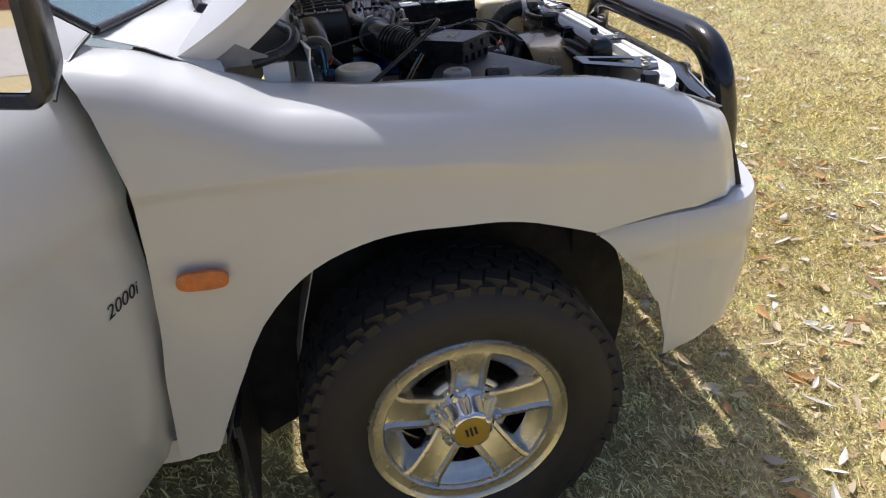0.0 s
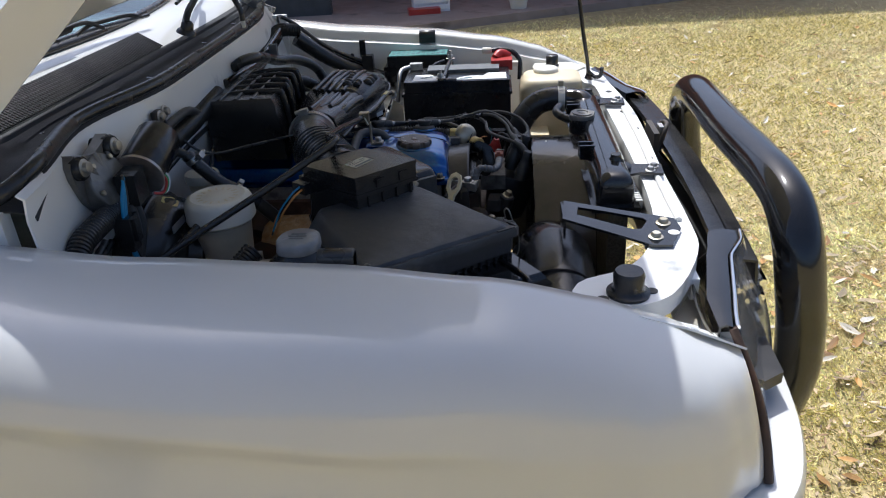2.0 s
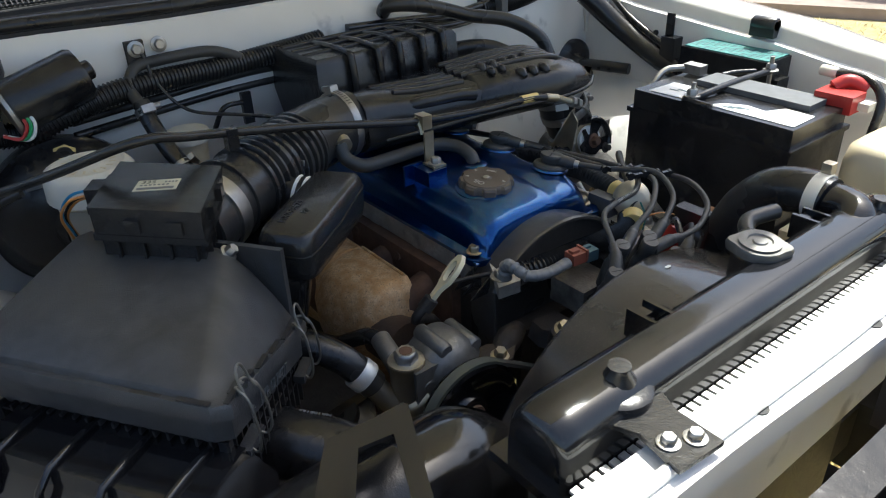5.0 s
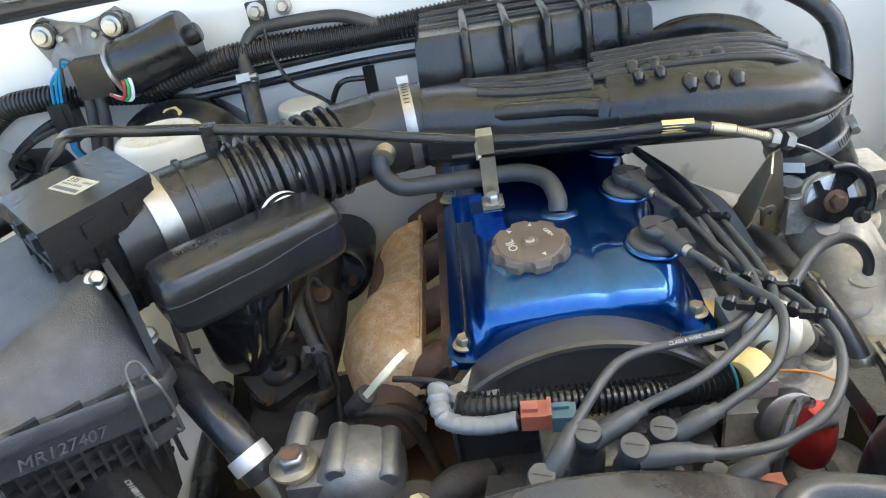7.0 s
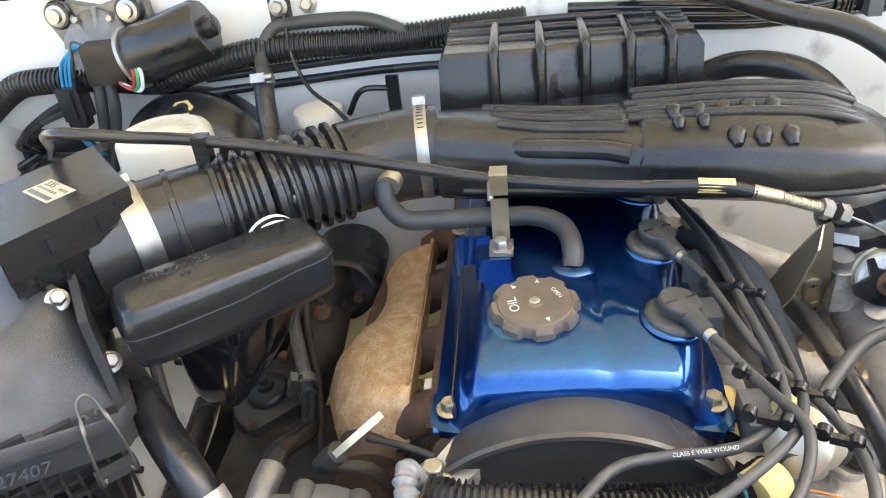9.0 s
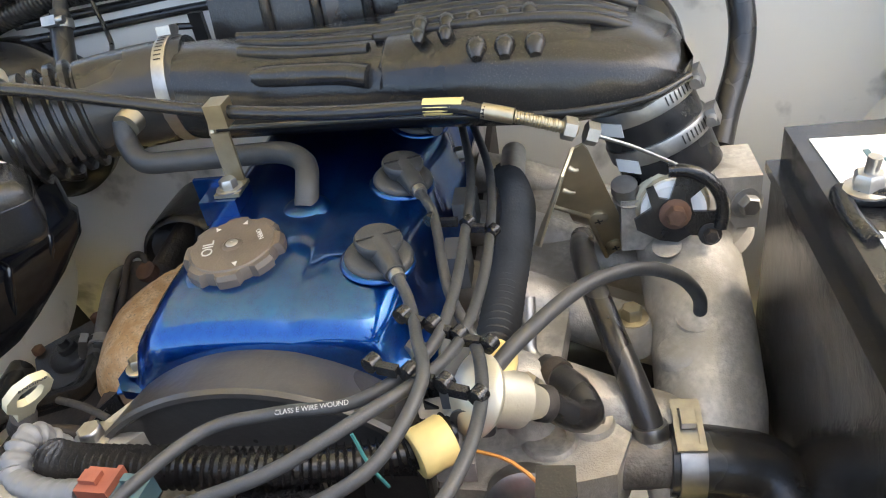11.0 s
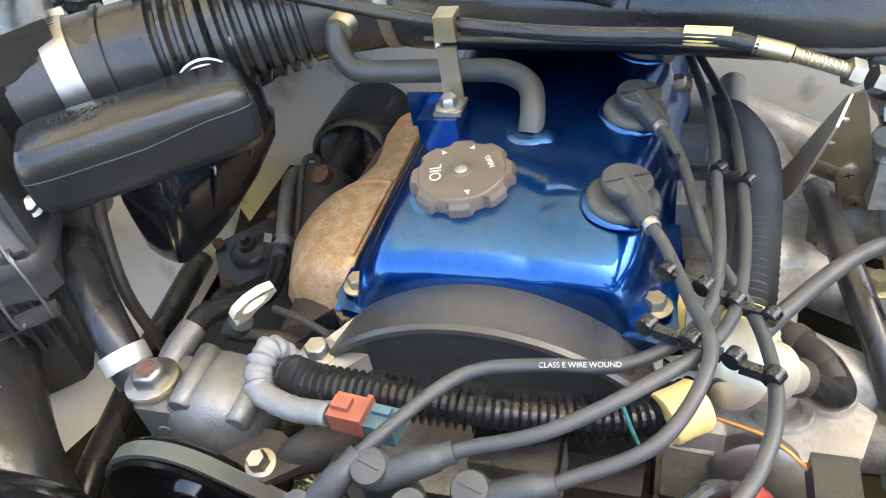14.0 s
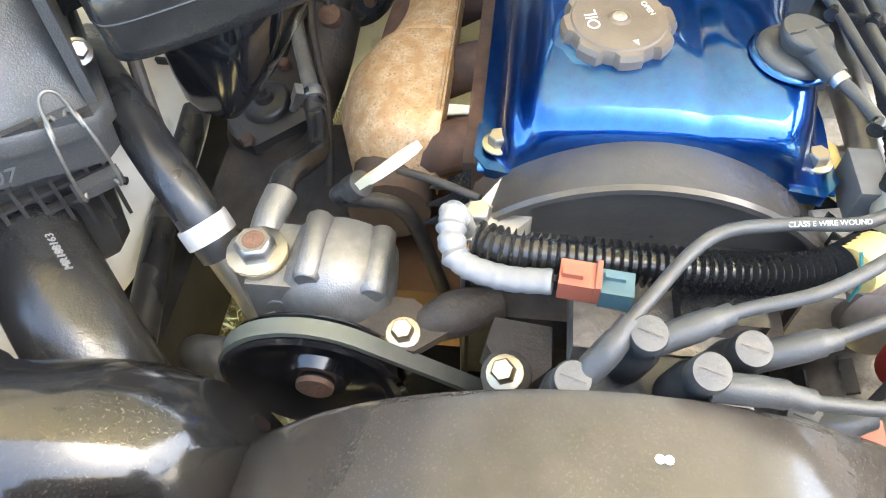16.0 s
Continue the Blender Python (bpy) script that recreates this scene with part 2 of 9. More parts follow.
def ribbed(bm, pts, r, pitch=0.006, depth=0.08, n=14, caps=True):
    """A corrugated conduit along a path."""
    p = smooth_path(pts, 8)
    length = sum((b - a).length for a, b in zip(p, p[1:]))
    m = max(8, int(length / pitch) * 4)
    q, acc, i = [p[0]], 0.0, 0
    step = length / m
    want = step
    for a, b in zip(p, p[1:]):
        l = (b - a).length
        while acc + l >= want - 1e-9 and len(q) < m:
            q.append(a.lerp(b, (want - acc) / max(l, 1e-9)))
            want += step
        acc += l
    q.append(p[-1])
    return tube(bm, q, r, n, 1, caps, lambda s: 1 + depth * (1 if (s / step) % 4 < 1.99 else -1))

def lathe(bm, base, axis, prof, n=28, rf=None, caps=True):
    """A turned form: prof is (height, radius) along the axis from base."""
    d = Vector(axis).normalized()
    u = d.orthogonal().normalized()
    w = d.cross(u)
    rings = []
    for h, r in prof:
        c = Vector(base) + d * h
        if r < 1e-6:
            rings.append([bm.verts.new(c)])
        else:
            rings.append([bm.verts.new(c + (u * math.cos(a) + w * math.sin(a)) * r * (rf(k) if rf else 1))
                          for k, a in ((k, 2 * math.pi * k / n) for k in range(n))])
    for a, b in zip(rings, rings[1:]):
        for k in range(n):
            f = [a[k % len(a)], a[(k + 1) % len(a)], b[(k + 1) % len(b)], b[k % len(b)]]
            f = list(dict.fromkeys(f))
            if len(f) > 2:
                bm.faces.new(f)
    for ring, flip in ((rings[0], True), (rings[-1], False)):
        if caps and len(ring) > 2:
            bm.faces.new(ring[::-1] if flip else ring)
    return bm

def cyl(bm, a, b, r, r2=None, n=20, bev=0.0):
    a, b = Vector(a), Vector(b)
    l = (b - a).length
    r2 = r if r2 is None else r2
    prof = [(0, r), (l, r2)] if not bev else [(0, r - bev), (bev, r), (l - bev, r2), (l, r2 - bev)]
    return lathe(bm, a, b - a, prof, n)

def frame_m(c, xdir=(1, 0, 0), zdir=(0, 0, 1)):
    z = Vector(zdir).normalized()
    x = Vector(xdir)
    x = (x - z * x.dot(z)).normalized()
    y = z.cross(x)
    return Matrix.Translation(c) @ Matrix((x, y, z)).transposed().to_4x4()

def bevel_new(bm, start, bev, seg=2, ang=0.5):
    if bev <= 0:
        return
    vs = set(list(bm.verts)[start:])
    es = [e for e in bm.edges if e.verts[0] in vs and len(e.link_faces) == 2 and e.calc_face_angle(0) > ang]
    bmesh.ops.bevel(bm, geom=es, offset=bev, segments=seg, profile=0.6, affect="EDGES", clamp_overlap=True)

def box(bm, c, s, bev=0.003, m=None, seg=2, taper=1.0):
    """A box with rounded edges; taper narrows its top. m: a frame to place it in."""
    m = m or Matrix.Identity(4)
    st = len(bm.verts)
    x, y, z = (v / 2 for v in s)
    v = [bm.verts.new(m @ (Vector(c) + Vector((i * x * (taper if k > 0 else 1), j * y * (taper if k > 0 else 1), k * z))))
         for k in (-1, 1) for i, j in ((-1, -1), (1, -1), (1, 1), (-1, 1))]
    for f in ((3, 2, 1, 0), (4, 5, 6, 7), (0, 1, 5, 4), (1, 2, 6, 5), (2, 3, 7, 6), (3, 0, 4, 7)):
        bm.faces.new([v[i] for i in f])
    bm.verts.ensure_lookup_table()
    bevel_new(bm, st, bev, seg)
    return bm

def prism(bm, poly, z0, z1, bev=0.0, m=None, seg=2, shrink=1.0):
    """A plate or block of any outline, from z0 to z1 of the frame m."""
    m = m or Matrix.Identity(4)
    st = len(bm.verts)
    cx = sum(p[0] for p in poly) / len(poly)
    cy = sum(p[1] for p in poly) / len(poly)
    lo = [bm.verts.new(m @ Vector((p[0], p[1], z0))) for p in poly]
    hi = [bm.verts.new(m @ Vector((cx + (p[0] - cx) * shrink, cy + (p[1] - cy) * shrink, z1))) for p in poly]
    n = len(poly)
    bm.faces.new(lo[::-1])
    bm.faces.new(hi)
    for i in range(n):
        bm.faces.new((lo[i], lo[(i + 1) % n], hi[(i + 1) % n], hi[i]))
    bm.verts.ensure_lookup_table()
    bevel_new(bm, st, bev, seg)
    return bm

def loft(bm, loops, closed=True, caps=True):
    rings = [[bm.verts.new(Vector(p)) for p in l] for l in loops]
    n = len(rings[0])
    for a, b in zip(rings, rings[1:]):
        for k in range(n if closed else n - 1):
            bm.faces.new((a[k], a[(k + 1) % n], b[(k + 1) % n], b[k]))
    if caps and closed:
        bm.faces.new(rings[0][::-1])
        bm.faces.new(rings[-1])
    return bm

def sheet(bm, rows, thick=0.0015):
    """A curved panel with thickness from rows of points."""
    st = len(bm.verts)
    loft(bm, rows, closed=False, caps=False)
    bm.verts.ensure_lookup_table()
    fs = [f for f in bm.faces if all(v.index >= st or v.index == -1 for v in f.verts)]
    bm.normal_update()
    bmesh.ops.solidify(bm, geom=fs, thickness=thick)
    return bm

def B():
    return bmesh.new()

def base_of(ob):
    o = Vector()
    while ob:
        o += ob.location
        ob = ob.parent
    return o

def part(name, bm, material, parent=None, label="", sharp=0.8):
    """Links a bmesh as one mesh object under a thing or a part."""
    bmesh.ops.recalc_face_normals(bm, faces=bm.faces[:])
    o = base_of(parent) if parent else Vector()
    for f in bm.faces:
        f.smooth = True
    for e in bm.edges:
        if len(e.link_faces) == 2 and e.calc_face_angle(0) > sharp:
            e.smooth = False
    me = bpy.data.meshes.new(name)
    for v in bm.verts:
        v.co -= o
    bm.to_mesh(me)
    bm.free()
    me.materials.append(material)
    ob = new(name, me)
    if parent:
        ob.parent = parent
    if label:
        ob["label"] = label
    return ob

def thing(name, loc, label, category, group="", kind=""):
    ob = new(name)
    ob.location = loc
    ob.empty_display_size = 0.02
    return tagged(ob, label, category, group, kind)

def single(name, bm, material, label, category, group="", kind="", sharp=0.6):
    ob = part(name, bm, material, None, "", sharp)
    return tagged(ob, label, category, group, kind)

def bolt(parent, p, d, r=0.007, h=0.006, material=None, washer=True, label=""):
    d = Vector(d).normalized()
    bm = B()
    if washer:
        lathe(bm, p, d, [(0, r * 1.5), (0.0015, r * 1.5), (0.002, r * 1.35)], 16)
    lathe(bm, Vector(p) + d * 0.0018, d, [(0, r), (h * 0.8, r), (h, r * 0.82)], 6)
    return part("bolt", bm, material or STEEL, parent, label)

def clamp(parent, c, d, r, w=0.011, screw=None, material=None, name="hose_clamp"):
    """A worm-drive clamp round a hose, with its screw housing."""
    d = Vector(d).normalized()
    bm = B()
    t = 0.0012
    lathe(bm, Vector(c) - d * w / 2, d, [(0, r), (0, r + t), (w * 0.12, r + t * 1.3), (w * 0.88, r + t * 1.3), (w, r + t), (w, r)], 32)
    if screw:
        s = Vector(screw)
        s = (s - d * s.dot(d)).normalized()
        q = Vector(c) + s * (r + 0.005)
        k = s.cross(d)
        box(bm, (0, 0, 0), (0.018, w * 1.1, 0.008), 0.0015, frame_m(q, k, s))
        cyl(bm, q + k * 0.007, q + k * 0.018, 0.0042, n=12)
    band = part(name, bm, material or STEEL, parent, "bright steel worm-drive clamp")
    if screw:
        bm = B()
        for i in range(-9, 10):
            if abs(i) < 2:
                continue
            e = s * math.cos(i * 0.10) + k * math.sin(i * 0.10)
            box(bm, (0, 0, 0), (0.0011, w * 0.55, 0.0003), 0, frame_m(Vector(c) + e * (r + t * 1.3 + 0.0002), e.cross(d), e))
        part("slots", bm, INK, band, "dark worm-drive slots")
    return band

def writing(parent, text, m, size, material, name="lettering", extrude=0.0003):
    cu = bpy.data.curves.new(name, "FONT")
    cu.body, cu.size, cu.extrude, cu.align_x, cu.align_y = text, size, extrude, "CENTER", "CENTER"
    tmp = bpy.data.objects.new(name, cu)
    scene.collection.objects.link(tmp)
    dg = bpy.context.evaluated_depsgraph_get()
    me = bpy.data.meshes.new_from_object(tmp.evaluated_get(dg))
    bpy.data.objects.remove(tmp)
    o = base_of(parent)
    me.transform(Matrix.Translation(-o) @ m)
    me.materials.clear()
    me.materials.append(material)
    ob = new(name, me)
    ob.parent = parent
    return ob

def lerp_table(tab, x):
    if x <= tab[0][0]:
        return tab[0][1]
    for (a, u), (b, v) in zip(tab, tab[1:]):
        if x <= b:
            t = (x - a) / (b - a)
            t = t * t * (3 - 2 * t) * 0.5 + t * 0.5
            return u + (v - u) * t
    return tab[-1][1]

# ---- lawn, patio, wall ----
YC = 0.985                     # the truck's centre line

LAWN = mat("dry_lawn", (0.47, 0.375, 0.185), 0.95, 0, 0.40, 75, bump=0.9, bscale=130, color2=(0.35, 0.27, 0.125), spots=0.12, spot_scale=60)
bm = B()
n = 60
def gx(i):
    s = (i / n) * 2 - 1
    return math.copysign(abs(s) ** 3 * 400, s)
grid = [[bm.verts.new((gx(i) + 1, gx(j) + 2, 0)) for j in range(n + 1)] for i in range(n + 1)]
for i in range(n):
    for j in range(n):
        bm.faces.new((grid[i][j], grid[i + 1][j], grid[i + 1][j + 1], grid[i][j + 1]))
tagged(part("ground", bm, LAWN), "dry yellow-green lawn scattered with fallen leaves", "lawn", kind="structure")

GRASS = mat("grass_blades", (0.95, 0.775, 0.43), 0.8, 0, 0.3, 4, island=0.52, color2=(0.70, 0.62, 0.25))
def grass():
    rnd = random.Random(5)
    vs, fs = [], []
    def patch(count, x0, x1, y0, y1, h):
        for _ in range(count):
            x, y = rnd.uniform(x0, x1) + rnd.gauss(0, 0.3), rnd.uniform(y0, y1) + rnd.gauss(0, 0.3)
            if y > 6.9 + 0.46 * (x + 1.3) - 0.05:
                continue
            dens = noise.noise((x * 1.7, y * 1.7, 0)) + 0.6 * noise.noise((x * 6, y * 6, 3))
            if dens < -0.45 and rnd.random() < 0.5:
                continue
            a, l = rnd.uniform(0, 6.283), h * rnd.uniform(0.5, 1.4)
            lean = rnd.uniform(0.3, 1.5)
            w = rnd.uniform(0.0010, 0.0026) * (h / 0.022)
            dx, dy = math.cos(a), math.sin(a)
            k = len(vs)
            vs.extend([(x - dy * w, y + dx * w, 0), (x + dy * w, y - dx * w, 0), (x + dx * l * lean * 0.5 + dy * w * 0.6, y + dy * l * lean * 0.5 - dx * w * 0.6, l * 0.6),
                       (x + dx * l * lean, y + dy * l * lean, l * 0.75)])
            fs.extend([(k, k + 1, k + 2), (k, k + 2, k + 3)])
    patch(150000, 0.6, 2.6, -1.2, 2.6, 0.018)
    patch(110000, -0.6, 4.5, 1.7, 7.6, 0.026)
    patch(36000, -1.4, 0.8, -1.1, 0.9, 0.018)
    patch(70000, -6.0, 9.0, -5.0, 7.5, 0.034)
    patch(8000, -0.5, 0.6, 0.3, 1.7, 0.03)
    me = bpy.data.meshes.new("grass")
    me.from_pydata(vs, [], fs)
    me.materials.append(GRASS)
    return tagged(new("grass", me), "short dry grass blades, straw yellow and green", "grass", kind="stuff")
grass()

LEAFM = mat("dry_leaf", (0.40, 0.30, 0.17), 0.7, 0, 0.2, 40, island=0.55, color2=(0.52, 0.42, 0.27))
LEAFB = mat("brown_leaf", (0.46, 0.25, 0.07), 0.7, 0, 0.25, 40, island=0.4, color2=(0.30, 0.17, 0.07))
LEAFP = mat("pale_leaf", (0.62, 0.58, 0.50), 0.65, 0, 0.1, 40, island=0.25, color2=(0.50, 0.45, 0.36))
def leaves():
    rnd = random.Random(11)
    for nm, material, count, label in (("fallen_leaves", LEAFP, 300, "pale curled dry leaves lying on the lawn"),
                                       ("brown_leaves", LEAFB, 300, "brown dry leaves lying on the lawn"),
                                       ("dry_leaves", LEAFM, 260, "tan dry leaves lying on the lawn")):
        bm = B()
        for _ in range(count):
            if rnd.random() < 0.5:
                x, y = rnd.uniform(0.75, 2.3), rnd.uniform(-0.7, 2.6)
            else:
                x, y = rnd.uniform(0.6, 4.5), rnd.uniform(1.6, 7.0)
            l, w = rnd.uniform(0.04, 0.105), rnd.uniform(0.008, 0.016)
            m = pose(x, y, 0.014 + rnd.random() * 0.010, rnd.uniform(-25, 25), rnd.uniform(-20, 20), rnd.uniform(0, 360))
            curl, bend = rnd.uniform(-0.3, 1.0), rnd.uniform(-0.5, 0.5)
            prof = ((-1, 0.06), (-0.6, 0.75), (-0.1, 1.0), (0.45, 0.7), (1, 0.03))
            rows = []
            for s, q in prof:
                rows.append([bm.verts.new(m @ Vector((s * l / 2, k * w * q + bend * s * s * 0.012, (abs(k) * w * 0.6 * q + s * s * l * 0.12) * curl))) for k in (-1, 0, 1)])
            for a, b in zip(rows, rows[1:]):
                for k in (0, 1):
                    bm.faces.new((a[k], a[k + 1], b[k + 1], b[k]))
        single(nm, bm, material, label, "leaves", kind="stuff")
leaves()
def litter():
    """Crumbs of leaf and straw between the blades."""
    rnd = random.Random(23)
    vs, fs = [], []
    for _ in range(9000):
        x, y = (rnd.uniform(0.65, 2.4), rnd.uniform(-0.9, 2.4)) if rnd.random() < 0.65 else (rnd.uniform(0.3, 4.2), rnd.uniform(1.6, 6.5))
        a, l, w, z = rnd.uniform(0, 6.283), rnd.uniform(0.005, 0.020), rnd.uniform(0.002, 0.006), rnd.uniform(0.008, 0.018)
        dx, dy = math.cos(a), math.sin(a)
        k = len(vs)
        vs.extend([(x - dx * l, y - dy * l, z), (x - dy * w, y + dx * w, z + 0.003), (x + dx * l, y + dy * l, z + rnd.uniform(-0.002, 0.005)), (x + dy * w, y - dx * w, z)])
        fs.append((k, k + 1, k + 2, k + 3))
    me = bpy.data.meshes.new("leaf_litter")
    me.from_pydata(vs, [], fs)
    me.materials.append(mat("leaf_crumbs", (0.36, 0.23, 0.12), 0.8, 0, 0.3, 30, island=0.75, color2=(0.55, 0.44, 0.30)))
    tagged(new("leaf_litter", me), "crumbled brown and straw leaf litter on the lawn", "leaf litter", kind="stuff")
litter()

# patio, low wall and the things on it
def patio_edge(x):
    return 7.05 + 0.46 * (x + 1.3)
bm = B()
prism(bm, [(-12, patio_edge(-12)), (9, patio_edge(9)), (9, 16), (-12, 16)], 0.0, 0.09, 0.01)
tagged(part("patio", bm, CONC), "worn reddish concrete patio slab at the edge of the lawn", "patio", kind="structure")
wm = frame_m((-3.9, 8.42, 0.09), (1, 0.10, 0))
house = thing("house", (-3.9, 8.42, 0.09), "brick and plaster house wall behind the patio, roof shading it", "house")
bm = B()
box(bm, (2.4, 1.1, 1.4), (12, 0.25, 2.8), 0.01, wm)
part("wall", bm, BRICKM, house, "weathered plaster and brick wall")
bm = B()
box(bm, (0.4, 0.1, 0.12), (1.5, 0.35, 0.24), 0.02, wm)
part("plinth", bm, WALLM, house, "peeling plastered plinth")
bm = B()
box(bm, (1.05, -0.1, 0.3), (0.24, 0.3, 0.6), 0.02, wm)
part("pier", bm, CONC, house, "grey rendered pier")
bm = B()
prism(bm, [(-4, -0.15), (9, -0.15), (9, 2), (-4, 2)], 2.6, 2.75, 0.02, wm)
part("roof", bm, BRICKM, house, "veranda roof over the patio")
for k in range(2):
    bm = B()
    for i in range(16):
        box(bm, (2.95 + (i % 8) * 0.235 + 0.1 * k, 0.93, 0.06 + 0.085 * (i // 8) + k * 0.17), (0.22, 0.11, 0.072), 0.006, wm)
    part("brick_course", bm, BRICKM, house)
tub = thing("panel_box", (-1.95, 8.05, 0.09), "dark grey panel standing against the wall", "panel")
bm = B()
box(bm, (1.78, -0.25, 0.45), (1.05, 0.18, 0.9), 0.02, wm)
part("panel", bm, DARKGREY, tub)
crate = thing("crate", (-0.35, 8.25, 0.09), "red and white plastic crate on the patio", "crate")
cm = frame_m((-0.40, 8.35, 0.09), (1, 0.2, 0))
bm = B()
for sx in (-1, 1):
    box(bm, (sx * 0.2, 0, 0.12), (0.02, 0.26, 0.24), 0.005, cm)
for sy in (-1, 1):
    for z in (0.05, 0.13, 0.21):
        box(bm, (0, sy * 0.13, z), (0.4, 0.02, 0.05), 0.004, cm)
box(bm, (0, 0, 0.01), (0.42, 0.28, 0.02), 0.004, cm)
part("shell", bm, LABEL_W, crate)
bm = B()
box(bm, (-0.1, -0.18, 0.03), (0.36, 0.2, 0.06), 0.006, cm)
part("tray", bm, RED, crate)
pot = single("pot", lathe(B(), (0.62, 8.25, 0.09), (0, 0, 1), [(0, 0.09), (0.06, 0.10), (0.16, 0.13), (0.17, 0.12)], 20), CREAM_L, "small pale pot on the patio", "pot")

# gravel drive and the far house that show in the door mirror
GRAVEL = mat("gravel", (0.36, 0.32, 0.27), 0.95, 0, 0.4, 25, bump=0.8, bscale=60, color2=(0.42, 0.38, 0.32))
bm = B()
prism(bm, [(-30, -45), (-13, -45), (-13, 1), (-30, 1)], 0.0, 0.012)
tagged(part("drive", bm, GRAVEL), "grey-brown gravel drive beside the lawn", "drive", kind="structure")
far = thing("house", (-58, -27, 0), "far reddish brick house with a pitched roof", "house")
fm = frame_m((-58, -27, 0), (0.43, -0.9, 0))
bm = B()
box(bm, (0, 0, 1.3), (12, 6, 2.6), 0.02, fm)
part("wall", bm, BRICKM, far)
bm = B()
prism(bm, [(-3.6, 2.55), (3.6, 2.55), (0, 4.4)], -6.4, 6.4, 0.02, fm @ Matrix(((0, 0, 1, 0), (1, 0, 0, 0), (0, 1, 0, 0), (0, 0, 0, 1))))
part("roof", bm, BRICKM, far, "red tiled roof")
for x in (-3.5, 0, 3.5):
    for sy in (-1, 1):
        bm = B()
        box(bm, (x, 3.0 * sy, 1.5), (1.2, 0.08, 1.1), 0.01, fm)
        part("window", bm, DARKGREY, far, "dark window")

# ---- truck body ----
truck = thing("pickup_truck", (0, YC, 0), "white pickup truck with its bonnet open on a lawn", "truck")
ZTOP = [(-0.75, 1.262), (-0.6, 1.250), (-0.53, 1.226), (-0.46, 1.190), (-0.40, 1.165), (-0.30, 1.128), (-0.1, 1.103), (0.15, 1.086), (0.35, 1.062), (0.50, 1.030), (0.60, 0.998), (0.68, 0.962), (0.72, 0.945)]
YIN = [(-0.75, 0.20), (-0.6, 0.205), (-0.43, 0.225), (-0.30, 0.235), (0.15, 0.245), (0.50, 0.25), (0.68, 0.262)]
ZCREASE = [(-0.75, 1.01), (-0.2, 1.008), (0.0, 0.99), (0.22, 0.955), (0.45, 0.915), (0.7, 0.872)]
DOOR_GAP = [(0.388, -0.626), (0.563, -0.613), (0.738, -0.590), (0.888, -0.579), (1.012, -0.576), (1.083, -0.587), (1.146, -0.599), (1.185, -0.614), (1.215, -0.632), (1.27, -0.655)]
YOUT = [(-0.75, 0.045), (-0.45, 0.05), (-0.2, 0.032), (0.0, 0.026), (0.2, 0.04), (0.35, 0.066), (0.55, 0.09), (0.64, 0.125), (0.70, 0.18), (0.74, 0.24)]

def fender_section(x, zb):
    zt, yi, yo = lerp_table(ZTOP, x), lerp_table(YIN, x), lerp_table(YOUT, x)
    zc = lerp_table(ZCREASE, x)
    depth = max(0.0, min(1.0, (0.42 - x) / 0.25))
    pts = [(x, yi + 0.012, zt - 0.030), (x, yi + 0.006, zt - 0.008), (x, yi, zt - 0.002)]
    # flat top, tight shoulder, steep side
    W, D = yi - yo, zt - zc
    g = min(1.0, D / 0.115)
    for a, dz in ((0.12, 0.0005), (0.25, 0.0022), (0.38, 0.0052), (0.50, 0.0096), (0.61, 0.0156), (0.71, 0.0236), (0.79, 0.0334), (0.855, 0.0452), (0.905, 0.0585), (0.945, 0.0735), (0.973, 0.089)):
        k = 1.0 - 0.30 * max(0.0, 1 - dz / 0.05) * min(1.0, max(0.0, (0.40 - x) / 0.3))
        pts.append((x, yi - W * a, zt - dz * g * k))
    pts.append((x, yi - W * 0.992, zc + 0.006 * g))
    pts.append((x, yo, zc))
    # the crease below it, then the side panel
    for dz, dy in ((0.010, 0.0015), (0.020, 0.004), (0.030, 0.006), (0.042, 0.0065), (0.060, 0.005), (0.085, 0.003)):
        pts.append((x, yo + dy * depth, zc - dz * min(1.0, (zc - zb) / 0.11)))
    z0 = zc - 0.085 * min(1.0, (zc - zb) / 0.11)
    for k in range(1, 15):
        a = k / 14
        z = z0 + (zb - z0) * a
        flare = 0.004 * max(0.0, 1 - abs(x) / 0.55) * max(0.0, 1 - (z - zb) / 0.05) * min(1.0, (z0 - zb) / 0.08) if abs(x) < 0.55 else 0
        pts.append((x, yo + 0.003 * depth * (1 - a) + 0.015 * max(0, 0.62 - z) - flare, z))
    pts.append((x, yo + 0.018, zb - 0.001))
    return pts

ARCH = smooth_path([(x, 0, z) for x, z in ((-0.535, 0.36), (-0.52, 0.402), (-0.49, 0.495), (-0.46, 0.575), (-0.42, 0.660), (-0.378, 0.722), (-0.315, 0.786), (-0.25, 0.828), (-0.17, 0.855), (-0.09, 0.865), (0.0, 0.862), (0.09, 0.854), (0.16, 0.838), (0.215, 0.819), (0.276, 0.793), (0.32, 0.772))], 5)
def arch(x):
    """The height of the wheel arch's lip."""
    return float(np.interp(x, [p.x for p in ARCH], [p.z for p in ARCH]))

